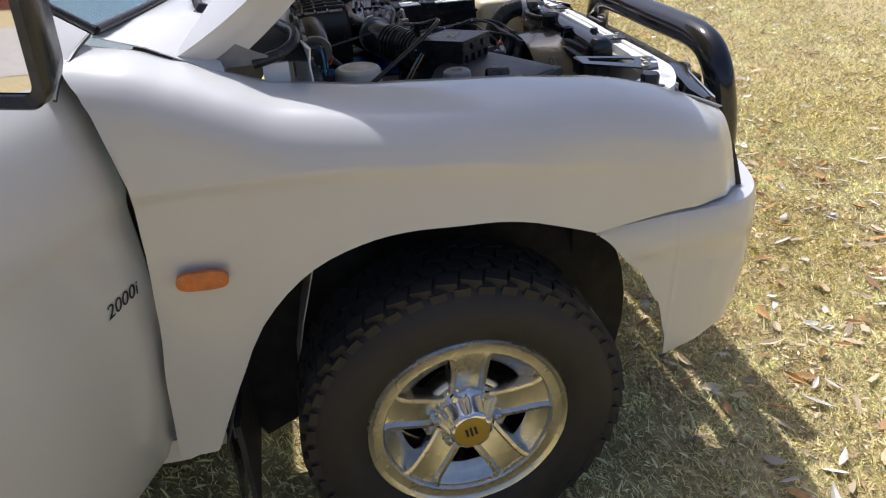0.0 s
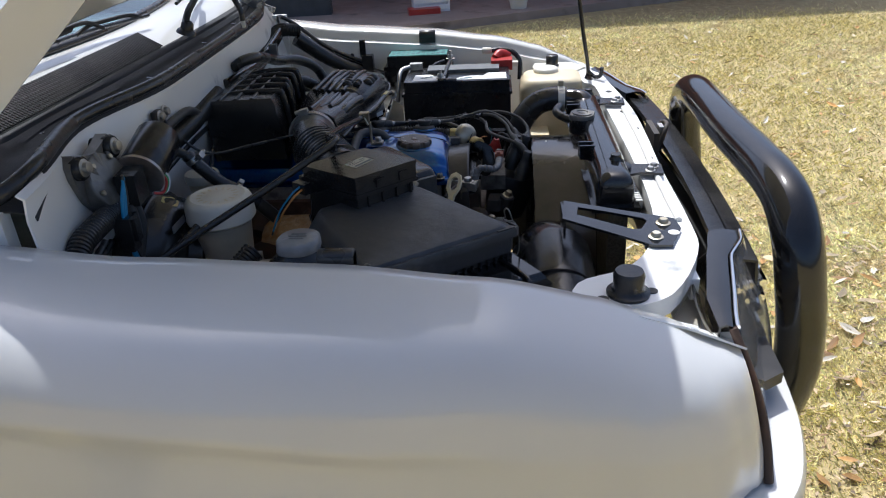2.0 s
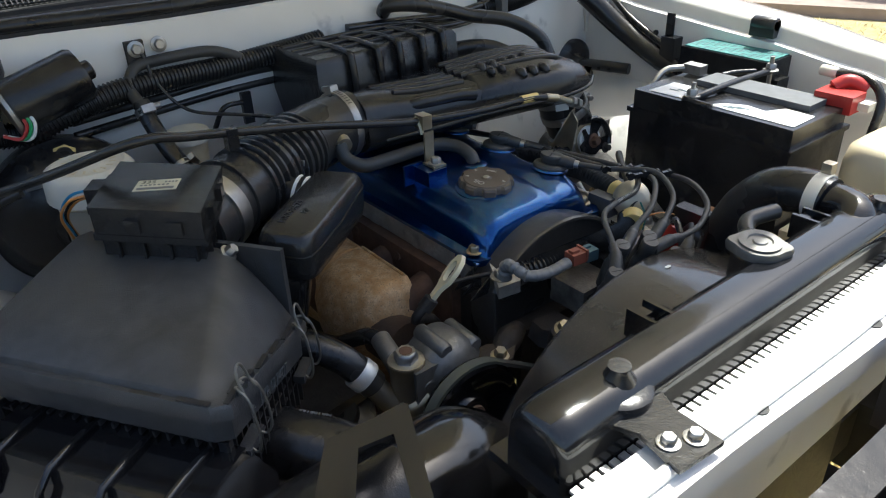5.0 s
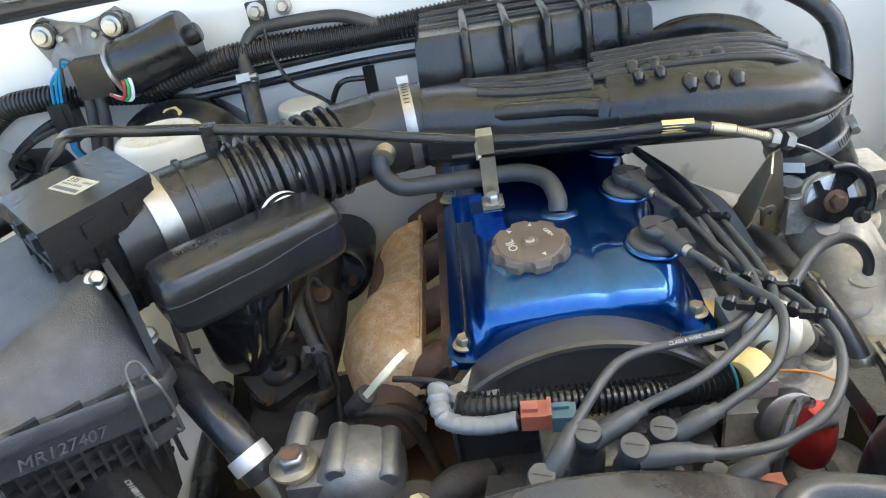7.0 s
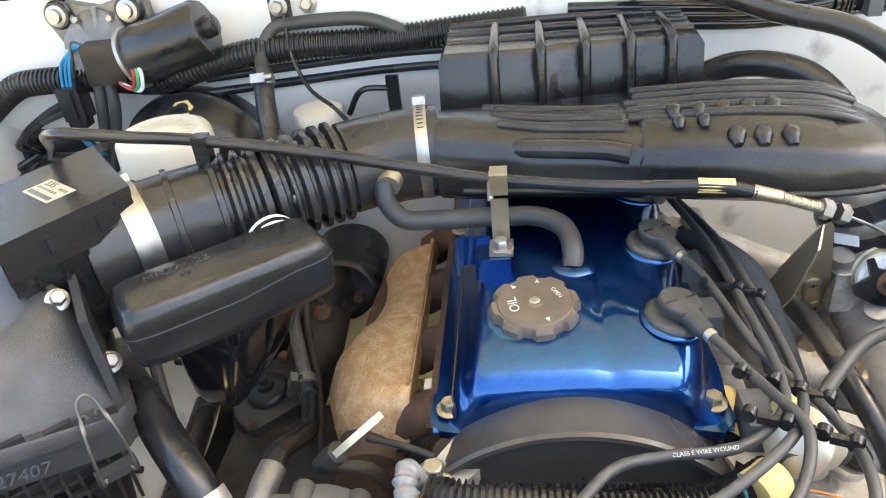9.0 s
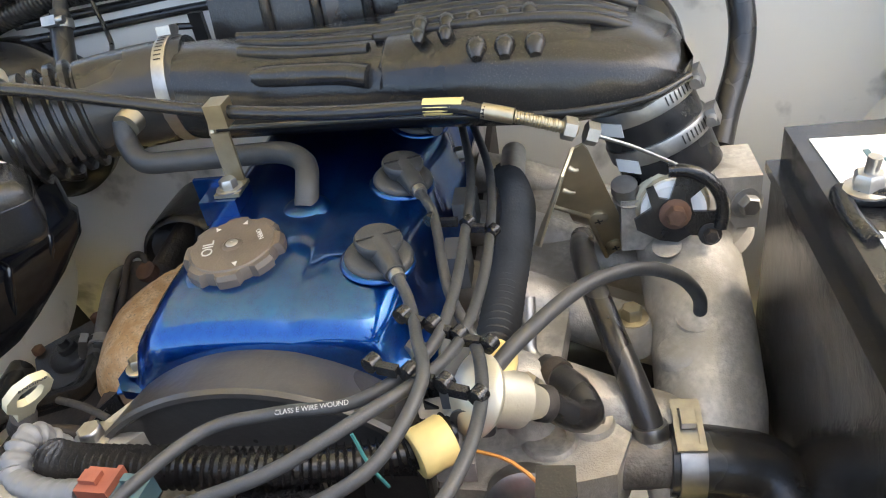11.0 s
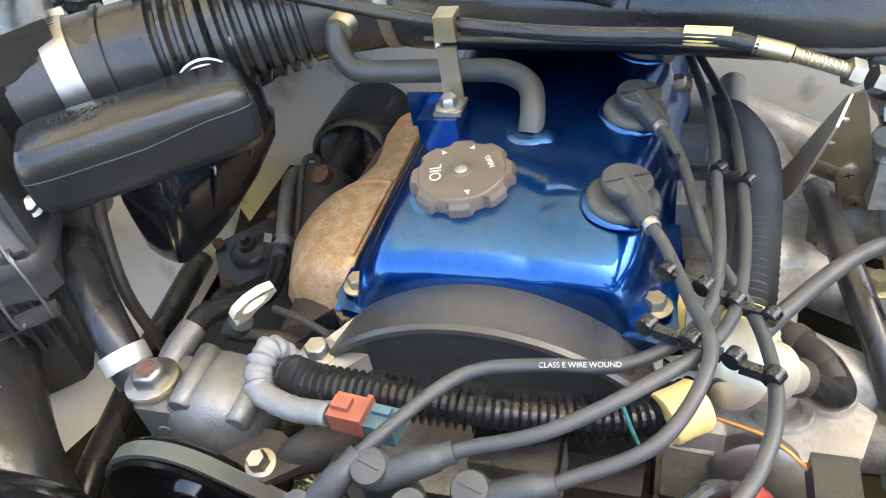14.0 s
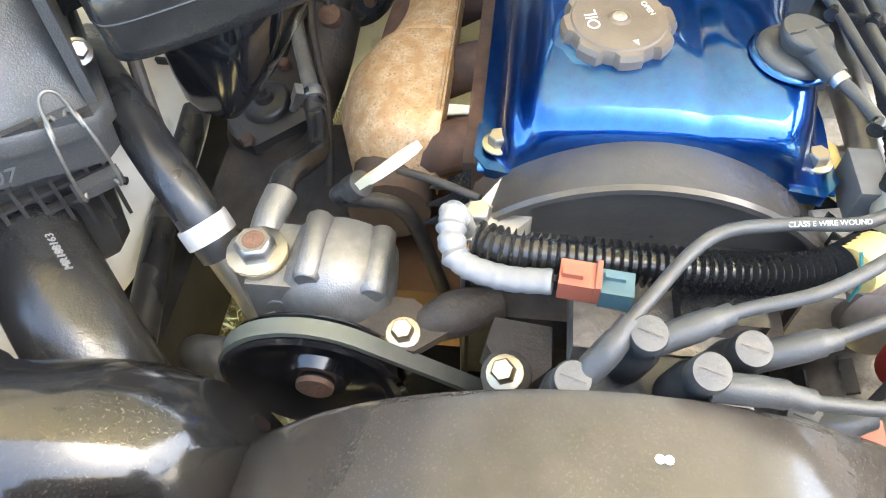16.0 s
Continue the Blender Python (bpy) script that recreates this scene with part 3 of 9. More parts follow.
def fender_rows():
    xs = [-0.585, -0.57, -0.55, -0.53, -0.525, -0.52, -0.51, -0.50, -0.49, -0.475, -0.455] + [-0.43 + 0.03 * i for i in range(25)] + [0.305, 0.315, 0.33] + [0.35 + 0.025 * i for i in range(14)] + [0.69, 0.70, 0.71, 0.718]
    rows = []
    for x in xs:
        zb = arch(x) if -0.525 < x < 0.31 else 0.0
        if x <= -0.525:
            zb = 0.39
        elif x >= 0.31:
            zb = 0.778 + 0.011 * math.sin((x - 0.31) / 0.39 * math.pi) - 0.006 * (x - 0.31)
        zb = max(zb, 0.385)
        rows.append(fender_section(x, zb))
    # lean the front edge back towards its top
    out = []
    for row in rows:
        new_row = []
        for x, y, z in row:
            if x < -0.455:
                x += (lerp_table(DOOR_GAP, z) + 0.585) * min(1.0, (-0.455 - x) / 0.13)
            if x > 0.45:
                x -= (x - 0.45) / 0.25 * max(0, z - 0.78) * 0.24
            new_row.append((x, y, z))
        out.append(new_row)
    return out

def mirrored(rows):
    return [[(x, 2 * YC - y, z) for x, y, z in r] for r in rows]

R_ROWS = fender_rows()
fender = part("fender", sheet(B(), R_ROWS, 0.002), WHITE, truck, "white front fender with small chips", sharp=0.9)
part("fender", sheet(B(), mirrored(R_ROWS), 0.002), WHITE, truck, "white front fender", sharp=0.9)

# wheel arch liner, dark
bm = B()
rows = [[(p.x, y, p.z + 0.004 + 0.02 * (y > 0.2)) for y in (0.062, 0.12, 0.22, 0.36)] for p in ARCH[2:-1]]
sheet(bm, rows, 0.004)
part("arch_liner", bm, SOOT, truck, "dirty black wheel-arch liner")
bm = B()
box(bm, (-0.50, 0.22, 0.30), (0.012, 0.30, 0.26), 0.004)
part("arch_liner", bm, SOOT, truck, "dirty black wheel-arch liner")
bm = B()
box(bm, (0.425, 0.325, 0.66), (0.13, 0.006, 0.16), 0.002)
part("arch_liner", bm, SOOT, truck, "dirty black wheel-arch liner")
bm = B()
box(bm, (0.480, 0.26, 0.735), (0.012, 0.24, 0.11), 0.004)
part("arch_liner", bm, SOOT, truck, "dirty black wheel-arch liner")
bm = B()
rows = [[(0.53 * math.cos(a), 0.36, 0.368 + 0.53 * math.sin(a)), (0.1 * math.cos(a), 0.37, 0.368 + 0.1 * math.sin(a))] for a in (math.pi * (-0.08 + 1.22 * i / 24) for i in range(25))]
sheet(bm, rows, 0.004)
part("arch_panel", bm, SOOT, truck)

# doors: the right one stands open
DOOR_Y = ((1.235, 0.14), (1.225, 0.115), (1.20, 0.085), (1.15, 0.058), (1.08, 0.042), (1.02, 0.031), (0.995, 0.029), (0.975, 0.034), (0.955, 0.036), (0.90, 0.033), (0.84, 0.031), (0.7, 0.036), (0.55, 0.05), (0.42, 0.075), (0.36, 0.10))
SWING = math.radians(66)
DD, DN = V(-math.cos(SWING), -math.sin(SWING), 0), V(math.sin(SWING), -math.cos(SWING), 0)
DP = V(-0.620, 0.040, 0)
def open_door_rows():
    rows = []
    for s in (-0.085, -0.075, -0.055, -0.02, 0.05, 0.2, 0.4, 0.6, 0.85, 1.0):
        sink = 0.02 * max(0, 1 - (s + 0.085) / 0.022)
        rows.append([tuple(DP + DD * s + DN * (0.031 - y - sink) + V(0, 0, z)) for z, y in DOOR_Y])
    return rows
def shut_door_rows():
    return [[(x + (lerp_table(DOOR_GAP, z) + 0.585), 2 * YC - y, z) for z, y in DOOR_Y] for x in (-0.593, -0.62, -0.7, -0.9, -1.2, -1.6)]
door = part("door", sheet(B(), open_door_rows(), 0.003), WHITE, truck, "white front door standing open")
bm = B()
sheet(bm, [[tuple(DP + DD * s + DN * (-0.10 - 0.02 * (z > 1.0)) + V(0, 0, z)) for z in (1.22, 1.0, 0.8, 0.5, 0.38)] for s in (-0.08, 0.2, 0.6, 1.0)], 0.01)
part("door_lining", bm, DARKGREY, door, "dark grey door lining")
part("door", sheet(B(), shut_door_rows(), 0.003), WHITE, truck, "white front door, shut")
bm = B()
box(bm, (-0.69, 0.20, 0.80), (0.10, 0.10, 0.80), 0.02)
part("door_jamb", bm, WHITE_IN, truck, "white painted door jamb")
bm = B()
prism(bm, [(-1.4, 0.10), (-0.62, 0.10), (-0.52, 0.14), (-0.52, 0.3), (-1.4, 0.3)], 0.34, 0.40, 0.01)
part("sill", bm, WHITE, truck, "white sill under the door")
bm = B()
sheet(bm, [[(-0.53, 0.09, 0.41), (-0.53, 0.30, 0.41)], [(-0.535, 0.09, 0.15), (-0.535, 0.30, 0.15)]], 0.006)
part("mud_flap", bm, RUBBER, truck, "black rubber mud flap")
# engine size badge on the door
bmx = Matrix((-DD, V(0, 0, 1), DN)).transposed().to_4x4()
bmx.translation = DP + DD * 0.030 + DN * 0.0048 + V(0, 0, 0.822)
writing(door, "2000i", bmx @ Matrix(((1.2, 0.25, 0, 0), (0, 1, 0, 0), (0, 0, 1, 0), (0, 0, 0, 1))), 0.036, INK)

# cab: scuttle corner, pillar and glass
bm = B()
rows = []
for k in range(9):
    t = k / 8
    rows.append([(-0.648 - 0.66 * t, 0.06 + 0.14 * t, 1.192 + 0.44 * t), (-0.625 - 0.66 * t, 0.12 + 0.12 * t, 1.232 + 0.44 * t), (-0.603 - 0.66 * t, 0.20 + 0.106 * t, 1.258 + 0.44 * t)])
sheet(bm, rows, 0.012)
part("pillar", bm, WHITE, truck, "white windscreen pillar")
bm = B()
sheet(bm, mirrored(rows), 0.012)
part("pillar", bm, WHITE, truck, "white windscreen pillar")
bm = B()
tube(bm, [(-0.647, 0.05, 1.186), (-0.639, 0.085, 1.213), (-0.620, 0.14, 1.240), (-0.604, 0.20, 1.255)], 0.004, 6, 4)
part("joint_sealer", bm, RUBBER_G, truck, "grey joint between fender and pillar")

def glass_rows():
    rows = []
    for k in range(7):
        t = k / 6
        row = []
        for j in range(17):
            y = 0.225 + (2 * (YC - 0.225)) * j / 16
            e = ((y - YC) / 0.76) ** 2
            row.append((-0.46 - 0.14 * e - 0.66 * t, y + (YC - y) * 0.14 * t, 1.252 + 0.44 * t))
        rows.append(row)
    return rows
screen = part("windscreen", sheet(B(), glass_rows(), 0.005), GLASS, truck, "tinted windscreen reflecting the sky")
screen.visible_shadow = False
bm = B()
g = glass_rows()
tube(bm, [(x + 0.004, y, z + 0.006) for x, y, z in g[0]], 0.009, 8, 3)
part("screen_seal", bm, RUBBER, truck, "black windscreen seal")
bm = B()
tube(bm, [Vector(r[0]) + V(0.004, -0.004, 0.006) for r in g], 0.008, 8, 3)
part("screen_seal", bm, RUBBER, truck, "black windscreen seal")
# roof and cabin behind the glass
bm = B()
prism(bm, [(-2.6, 0.33), (-1.12, 0.33), (-1.10, YC), (-1.12, 2 * YC - 0.33), (-2.6, 2 * YC - 0.33)], 1.64, 1.70, 0.025)
part("roof", bm, WHITE, truck, "white cab roof")
bm = B()
box(bm, (-1.9, YC, 0.95), (1.6, 1.5, 0.9), 0.03)
part("cabin", bm, DARKGREY, truck, "dark cabin interior")
bm = B()
box(bm, (-0.78, YC, 1.12), (0.42, 1.40, 0.14), 0.05)
part("dashboard", bm, DARKGREY, truck, "dark dashboard top")
bm = B()
box(bm, (-2.2, YC, 0.75), (3.2, 1.5, 0.5), 0.03)
part("underbody", bm, SOOT, truck)
bm = B()
box(bm, (-3.0, YC, 0.85), (1.6, 1.64, 0.62), 0.05)
part("load_bed", bm, WHITE, truck, "white load bed")

# mirror on the open door
mm = Matrix((DN, DN.cross(DD) * -1, DD)).transposed().to_4x4() @ Matrix.Rotation(-0.08, 4, "X")
mm.translation = DP + DD * 0.25 + DN * 0.085 + V(0, 0, 1.347)
bm = B()
def rounded(w, h, r, n=7):
    return [(sx * (w / 2 - r) + r * math.cos(q), sy * (h / 2 - r) + r * math.sin(q)) for sx, sy, q0 in ((1, 1, 0), (-1, 1, 90), (-1, -1, 180), (1, -1, 270)) for q in (math.radians(q0 + 90 * k / (n - 1)) for k in range(n))]
loops = []
for dz, w, h, r in ((-0.075, 0.12, 0.10, 0.04), (-0.06, 0.17, 0.15, 0.045), (-0.02, 0.197, 0.172, 0.035), (0.0, 0.20, 0.175, 0.030), (0.004, 0.194, 0.169, 0.027), (0.002, 0.164, 0.140, 0.016), (-0.012, 0.160, 0.136, 0.014)):
    loops.append([tuple(mm @ Vector((x, y, dz))) for x, y in rounded(w, h, r)])
loft(bm, loops)
mirror = part("door_mirror", bm, BLACK_P, truck, "black door mirror housing")
bm = B()
prism(bm, rounded(0.159, 0.135, 0.014), -0.014, -0.008, 0.0005, mm)
part("mirror_glass", bm, mat("mirror", (0.9, 0.9, 0.9), 0.02, 1.0, 0.01, 5, rvar=0.01), mirror, "mirror glass")

# side indicator
bm = B()
im = frame_m((-0.489, 0.040, 0.825), (1, 0, -0.04), (0, -1, 0.03))
prism(bm, [(0.048 * math.copysign(abs(math.cos(a)) ** 0.6, math.cos(a)), 0.019 * math.copysign(abs(math.sin(a)) ** 0.7, math.sin(a))) for a in (2 * math.pi * k / 28 for k in range(28))], 0.0, 0.012, 0.005, im, 3)
ind = part("side_indicator", bm, AMBER, truck, "amber side indicator lens")

# bumper
BUMPER_LOW = [(0.318, 0.765), (0.327, 0.752), (0.412, 0.662), (0.476, 0.558), (0.507, 0.455), (0.513, 0.39), (0.594, 0.405), (0.68, 0.43), (0.75, 0.46), (0.84, 0.46)]
def bumper_rows():
    rows = []
    path = [(0.318, 0.078), (0.322, 0.078), (0.33, 0.077), (0.35, 0.076), (0.38, 0.075), (0.412, 0.075), (0.44, 0.076), (0.46, 0.077), (0.476, 0.078), (0.49, 0.079), (0.50, 0.08), (0.507, 0.08), (0.512, 0.08), (0.52, 0.081), (0.55, 0.083), (0.594, 0.088), (0.63, 0.095), (0.70, 0.122), (0.755, 0.175), (0.79, 0.25), (0.815, 0.36), (0.83, 0.55), (0.84, YC), ]
    path += [(x, 2 * YC - y) for x, y in path[-2::-1]]
    sm = smooth_path([(x, y, 0) for x, y in path], 4)
    half = len(sm) // 2
    for i, p in enumerate(sm):
        j = min(i, len(sm) - 1 - i)
        x, y = p.x, p.y
        side = 1 if i <= half else -1
        turn = min(1.0, max(0.0, (x - 0.52) / 0.22))
        inward = V(-0.2, side, 0).lerp(V(-1, 0.55 * side, 0), turn * turn * (3 - 2 * turn))
        if abs(y - YC) < 0.55:
            inward = V(-1, 0, 0)
        inward.normalize()
        zt = 0.7705 + 0.011 * math.sin(min(1, max(0, (x - 0.318) / 0.4)) * math.pi)
        zb = min(lerp_table(BUMPER_LOW, x), zt - 0.012)
        prof = [(0.020, 0.0), (0.006, -0.002), (0.0, -0.012), (-0.005, -0.06), (-0.007, -0.085), (-0.0045, -0.088), (-0.004, -0.14), (0.0, -0.20), (0.012, -0.30), (0.03, -0.37), (0.05, -0.40)]
        row = []
        prof = prof[:7] + [(d * (0.30 + 0.70 * turn), dz) for d, dz in prof[7:]]
        if x > 0.55:
            prof = [(0.085, 0.0)] + prof[1:]
        for k, (d, dz) in enumerate(prof):
            z = max(zt + dz, zb + 0.0015 * (len(prof) - k))
            if z > zt + dz:
                d = lerp_table([(-q, e) for e, q in prof], zt - z)
            row.append(tuple(V(x, y, z) + inward * d))
        rows.append(row)
    return rows
bumper = part("bumper", sheet(B(), bumper_rows(), 0.004), WHITE, truck, "white plastic bumper, scuffed at the corner")
bm = B()
for k in range(7):
    box(bm, (0.455 + 0.004 * (k % 3), 0.0745, 0.715 - 0.009 * k), (0.014 - 0.003 * (k % 3), 0.001, 0.0014), 0)
part("scuff", bm, GREYPL, bumper, "grey scuff marks")

# headlamp units
LAMP_IN = [(0.27, 0.652), (0.35, 0.655), (0.45, 0.680), (0.534, 0.702), (0.57, 0.712)]
LAMP_OUT = [(0.27, 0.670), (0.30, 0.676), (0.35, 0.688), (0.45, 0.712), (0.48, 0.720), (0.534, 0.750), (0.57, 0.757)]
def headlamp(flip):
    f = (lambda y: 2 * YC - y) if flip else (lambda y: y)
    ys = (0.275, 0.31, 0.35, 0.40, 0.45, 0.48, 0.51, 0.534, 0.565)
    def edge(k, drop):
        """A point of the lens: k along its width, drop from its top edge to its bottom."""
        y = ys[k]
        yb = 0.19 + (y - 0.275) * 1.17
        return (lerp_table(LAMP_OUT, y) + (0.046 + 0.02 * k / 8) * drop + 0.012 * math.sin(drop * math.pi) + 0.004, f(y + (yb - y) * drop), 0.962 - 0.19 * drop)
    unit = part("headlamp", sheet(B(), [[edge(k, d) for k in range(9)] for d in (0.03, 0.15, 0.35, 0.55, 0.75, 0.9, 1.0)], 0.003), LENS, truck, "clear headlamp lens")
    bm = B()
    sheet(bm, [[tuple(Vector(edge(k, d)) + V(-0.035 - 0.03 * math.sin(k / 8 * math.pi), 0, 0)) for k in range(9)] for d in (0.06, 0.3, 0.6, 0.95)], 0.003)
    part("reflector", bm, DULLCHROME, unit, "dull chrome reflector")
    bm = B()
    sheet(bm, [[(lerp_table(LAMP_IN, y), f(y), 0.945), (lerp_table(LAMP_IN, y), f(y), 0.964), (lerp_table(LAMP_IN, y) * 0.5 + lerp_table(LAMP_OUT, y) * 0.5, f(y), 0.968), (lerp_table(LAMP_OUT, y), f(y), 0.964), (lerp_table(LAMP_OUT, y) + 0.003, f(y), 0.952)] for y in ys], 0.003)
    part("lamp_top", bm, BLACK_G, unit, "black lamp housing top")
    bm = B()
    tube(bm, [tuple(Vector(edge(k, 0.0)) + V(0.002, 0, 0.002)) for k in (8, 7, 6, 5, 4, 3, 2, 1, 0)] , 0.0035, 8, 2)
    part("lamp_trim", bm, CHROME, unit, "bright trim strip along the lamp")
    bm = B()
    tube(bm, [tuple(Vector(edge(0, d)) + V(-0.004, f(0.0) * 0, 0)) for d in (0.0, 0.25, 0.5, 0.75, 1.0)], 0.006, 8, 3)
    part("lamp_seal", bm, RUST, unit, "brownish lamp edge seal")
    return unit
headlamp(False)
headlamp(True)

# grille top panel
bm = B()
for x0, x1, z in ((0.712, 0.742, 0.955), (0.748, 0.776, 0.945)):
    rows = []
    for j in range(15):
        y = 0.50 + 0.97 * j / 14
        b = 0.02 * (1 - ((y - YC) / 0.485) ** 2)
        rows.append([(x0 + b, y, z - 0.012), (x0 + b, y, z), (x1 + b, y, z - 0.004), (x1 + b + 0.004, y, z - 0.05)])
    sheet(bm, rows, 0.004)
grille = part("grille", bm, BLACK_P, truck, "black grille top panel")
bm = B()
for k in range(5):
    bm = B()
    tube(bm, [(0.79 + 0.02 * (1 - ((y - YC) / 0.485) ** 2), y, 0.90 - 0.028 * k) for y in (0.5, 0.75, YC, 1.22, 1.47)], 0.007, 6, 3)
    part("grille_bar", bm, CHROME, grille, "chrome grille bar")

# bonnet, propped open
HX, HZ, BA = -0.460, 1.170, math.radians(38.5)
REAR = [(0.0, 0.188), (0.55, 0.188), (0.72, 0.185), (0.80, 0.178), (0.86, 0.155), (0.90, 0.125), (0.94, 0.075), (0.97, 0.033), (1.0, 0.0)]
def bon(u, y, lift=0.0):
    """A point of the opened bonnet, u metres from its hinge line."""
    return (HX + u * math.cos(BA) - lift * math.sin(BA), y, HZ + u * math.sin(BA) + lift * math.cos(BA))
def bonnet_rows(lift, edge, inset=0.0, u1=1.21):
    """The rear corners reach back beside the windscreen, so the rear edge is cut in between them."""
    rows = []
    for i in range(21):
        v = (i / 20) ** 1.3
        row = []
        for s in (-1, -0.985, -0.97, -0.94, -0.90, -0.86, -0.80, -0.72, -0.55, -0.25, 0, 0.25, 0.55, 0.72, 0.80, 0.86, 0.90, 0.94, 0.97, 0.985, 1):
            u0 = lerp_table(REAR, abs(s)) + inset
            u = u0 + (u1 - 0.09 * abs(s) ** 3 - u0) * v
            half = 0.764 - 0.02 * u + edge
            tip = 0.024 * max(0.0, 1 - u / 0.22) ** 2
            row.append(bon(u, YC + s * half, lift + tip + 0.058 * (1 - v ** 2) * (1 - s ** 4) - 0.028 * abs(s) ** 8))
        rows.append(row)
    return rows
bonnet = part("bonnet", sheet(B(), bonnet_rows(0.03, 0.0), 0.003), WHITE, truck, "white bonnet propped open")
bm = B()
sheet(bm, bonnet_rows(-0.014, -0.018, 0.02, 1.18), 0.004)
part("inner_skin", bm, WHITE_IN, bonnet, "white inner bonnet panel")
outer, inner = bonnet_rows(0.03, 0.0), bonnet_rows(-0.014, -0.018, 0.02, 1.18)
for k in (0, -1):
    bm = B()
    rows = []
    for i, (o, n) in enumerate(zip(outer, inner)):
        skirt = 0.026 * max(0.0, 1 - (i / 20) ** 1.3 / 0.45)
        rows.append([o[k], tuple(Vector(o[k]) * 0.5 + Vector(n[k]) * 0.5 + V(0.006, 0, -0.006)), n[k], tuple(Vector(n[k]) + V(math.sin(BA), 0, -math.cos(BA)) * (skirt + 0.001))])
    sheet(bm, rows, 0.002)
    part("side_flange", bm, WHITE, bonnet, "folded white bonnet edge")
bm = B()
sheet(bm, [list(p) for p in zip(outer[0], inner[0])], 0.002)
part("rear_flange", bm, WHITE, bonnet, "folded white bonnet edge")
for s in (-1, 1):
    bm = B()
    tube(bm, [bon(u, YC + s * 0.62, 0.008) for u in (0.30, 0.6, 0.9, 1.05)], 0.03, 8, 3, flat=0.5)
    part("stiffener", bm, WHITE_IN, bonnet, "pressed inner frame")
bm = B()
tube(bm, [bon(0.37, 0.615, 0.035), bon(0.335, 0.64, 0.026), bon(0.315, 0.72, 0.026), bon(0.31, 0.79, 0.028), bon(0.325, 0.85, 0.034)], 0.010, 10, 5)
part("washer_hose", bm, RUBBER, bonnet, "black washer hose under the bonnet")
bm = B()
tube(bm, [bon(0.345, 1.075, 0.045), (-0.215, 1.075, 1.33), (-0.192, 1.068, 1.275), (-0.189, 1.066, 1.25)], 0.0065, 8, 5)
hang = part("hanging_hose", bm, RUBBER, bonnet, "black washer hose end hanging down")
bm = B()
cyl(bm, (-0.189, 1.066, 1.252), (-0.188, 1.066, 1.236), 0.005, 0.004, 10)
part("hose_tip", bm, CREAM_L, hang, "pale plastic hose tip")
for s in (-1, 1):
    bm = B()
    y = YC + s * 0.742
    prism(bm, [(-0.445, 1.160), (-0.312, 1.162), (-0.306, 1.176), (-0.330, 1.186), (-0.395, 1.222), (-0.445, 1.215)], y - 0.003, y + 0.003, 0.001, Matrix(((1, 0, 0, 0), (0, 0, 1, 0), (0, 1, 0, 0), (0, 0, 0, 1))))
    hinge = part("hinge", bm, GREYSLV, bonnet, "grey steel bonnet hinge plate")
    bm = B()
    lathe(bm, (-0.322, y - s * 0.003, 1.171), (0, -s, 0.3), [(0, 0.011), (0.002, 0.011), (0.0025, 0.008), (0.010, 0.0075), (0.011, 0.0)], 6)
    part("hinge_bolt", bm, STEEL, hinge)
bm = B()
tube(bm, [(0.612, 1.50, 0.985), (0.617, 1.505, 1.01), (0.60, 1.48, 1.10), (0.56, 1.46, 1.30), (0.46, 1.44, 1.60), bon(1.08, 1.42, 0.0)], 0.0055, 10, 6)
tube(bm, [(0.617, 1.505, 1.005), (0.635, 1.49, 0.992), (0.648, 1.475, 1.0), (0.65, 1.47, 1.022)], 0.0055, 10, 5)
single("bonnet_prop_rod", bm, BLACK_P, "black bonnet prop rod standing on the radiator support", "prop rod")

# scuttle panel, seal and firewall
def scuttle(y):
    e = (y - YC) / 0.74
    return 0.03 * e ** 3 if e > 0 else -0.03 * max(0.0, (-e - 0.8) / 0.2)
SEALX = [(0.215, -0.235), (0.27, -0.240), (0.34, -0.256), (0.42, -0.280), (0.49, -0.300), (0.54, -0.304), (0.60, -0.296), (0.66, -0.281), (0.73, -0.267), (0.80, -0.263), (0.95, -0.266), (1.1, -0.270), (1.3, -0.276), (1.45, -0.285), (1.55, -0.300), (1.65, -0.328), (1.75, -0.35)]
def sealx(y):
    """The seal's line across the bay, eased between the table's points."""
    return sum(lerp_table(SEALX, min(1.75, max(0.215, y + d))) for d in (-0.04, -0.02, 0.0, 0.02, 0.04)) / 5
def back(y):
    """How far the black panel runs back beside the hinge."""
    w = min(1.0, max(0.0, (0.42 - y) / 0.12))
    return 0.070 * w * w * (3 - 2 * w)
def to_wing(x, y, z):
    w = max(0.0, 1 - (min(y, 2 * YC - y) - 0.215) / 0.13) ** 1.5
    return (x, y, z * (1 - w) + (lerp_table(ZTOP, x) - 0.004) * w)
bm = B()
rows = []
for j in range(61):
    y = 0.262 + 1.473 * j / 60
    d, sx = scuttle(y) + back(y), sealx(y)
    xb = -0.357 - d
    rows.append([to_wing(sx + 0.010, y, 1.170), to_wing(sx + 0.006, y, 1.186), to_wing(sx - 0.012, y, 1.191)] + [to_wing(sx - 0.02 + (xb - sx + 0.02) * a, y, z) for a, z in ((0.15, 1.190), (0.40, 1.1935), (0.43, 1.1965), (0.75, 1.2005), (0.80, 1.206), (1.0, 1.209))])
sheet(bm, rows, 0.003)
scut = part("scuttle_panel", bm, SCUT, truck, "black plastic scuttle panel below the windscreen")
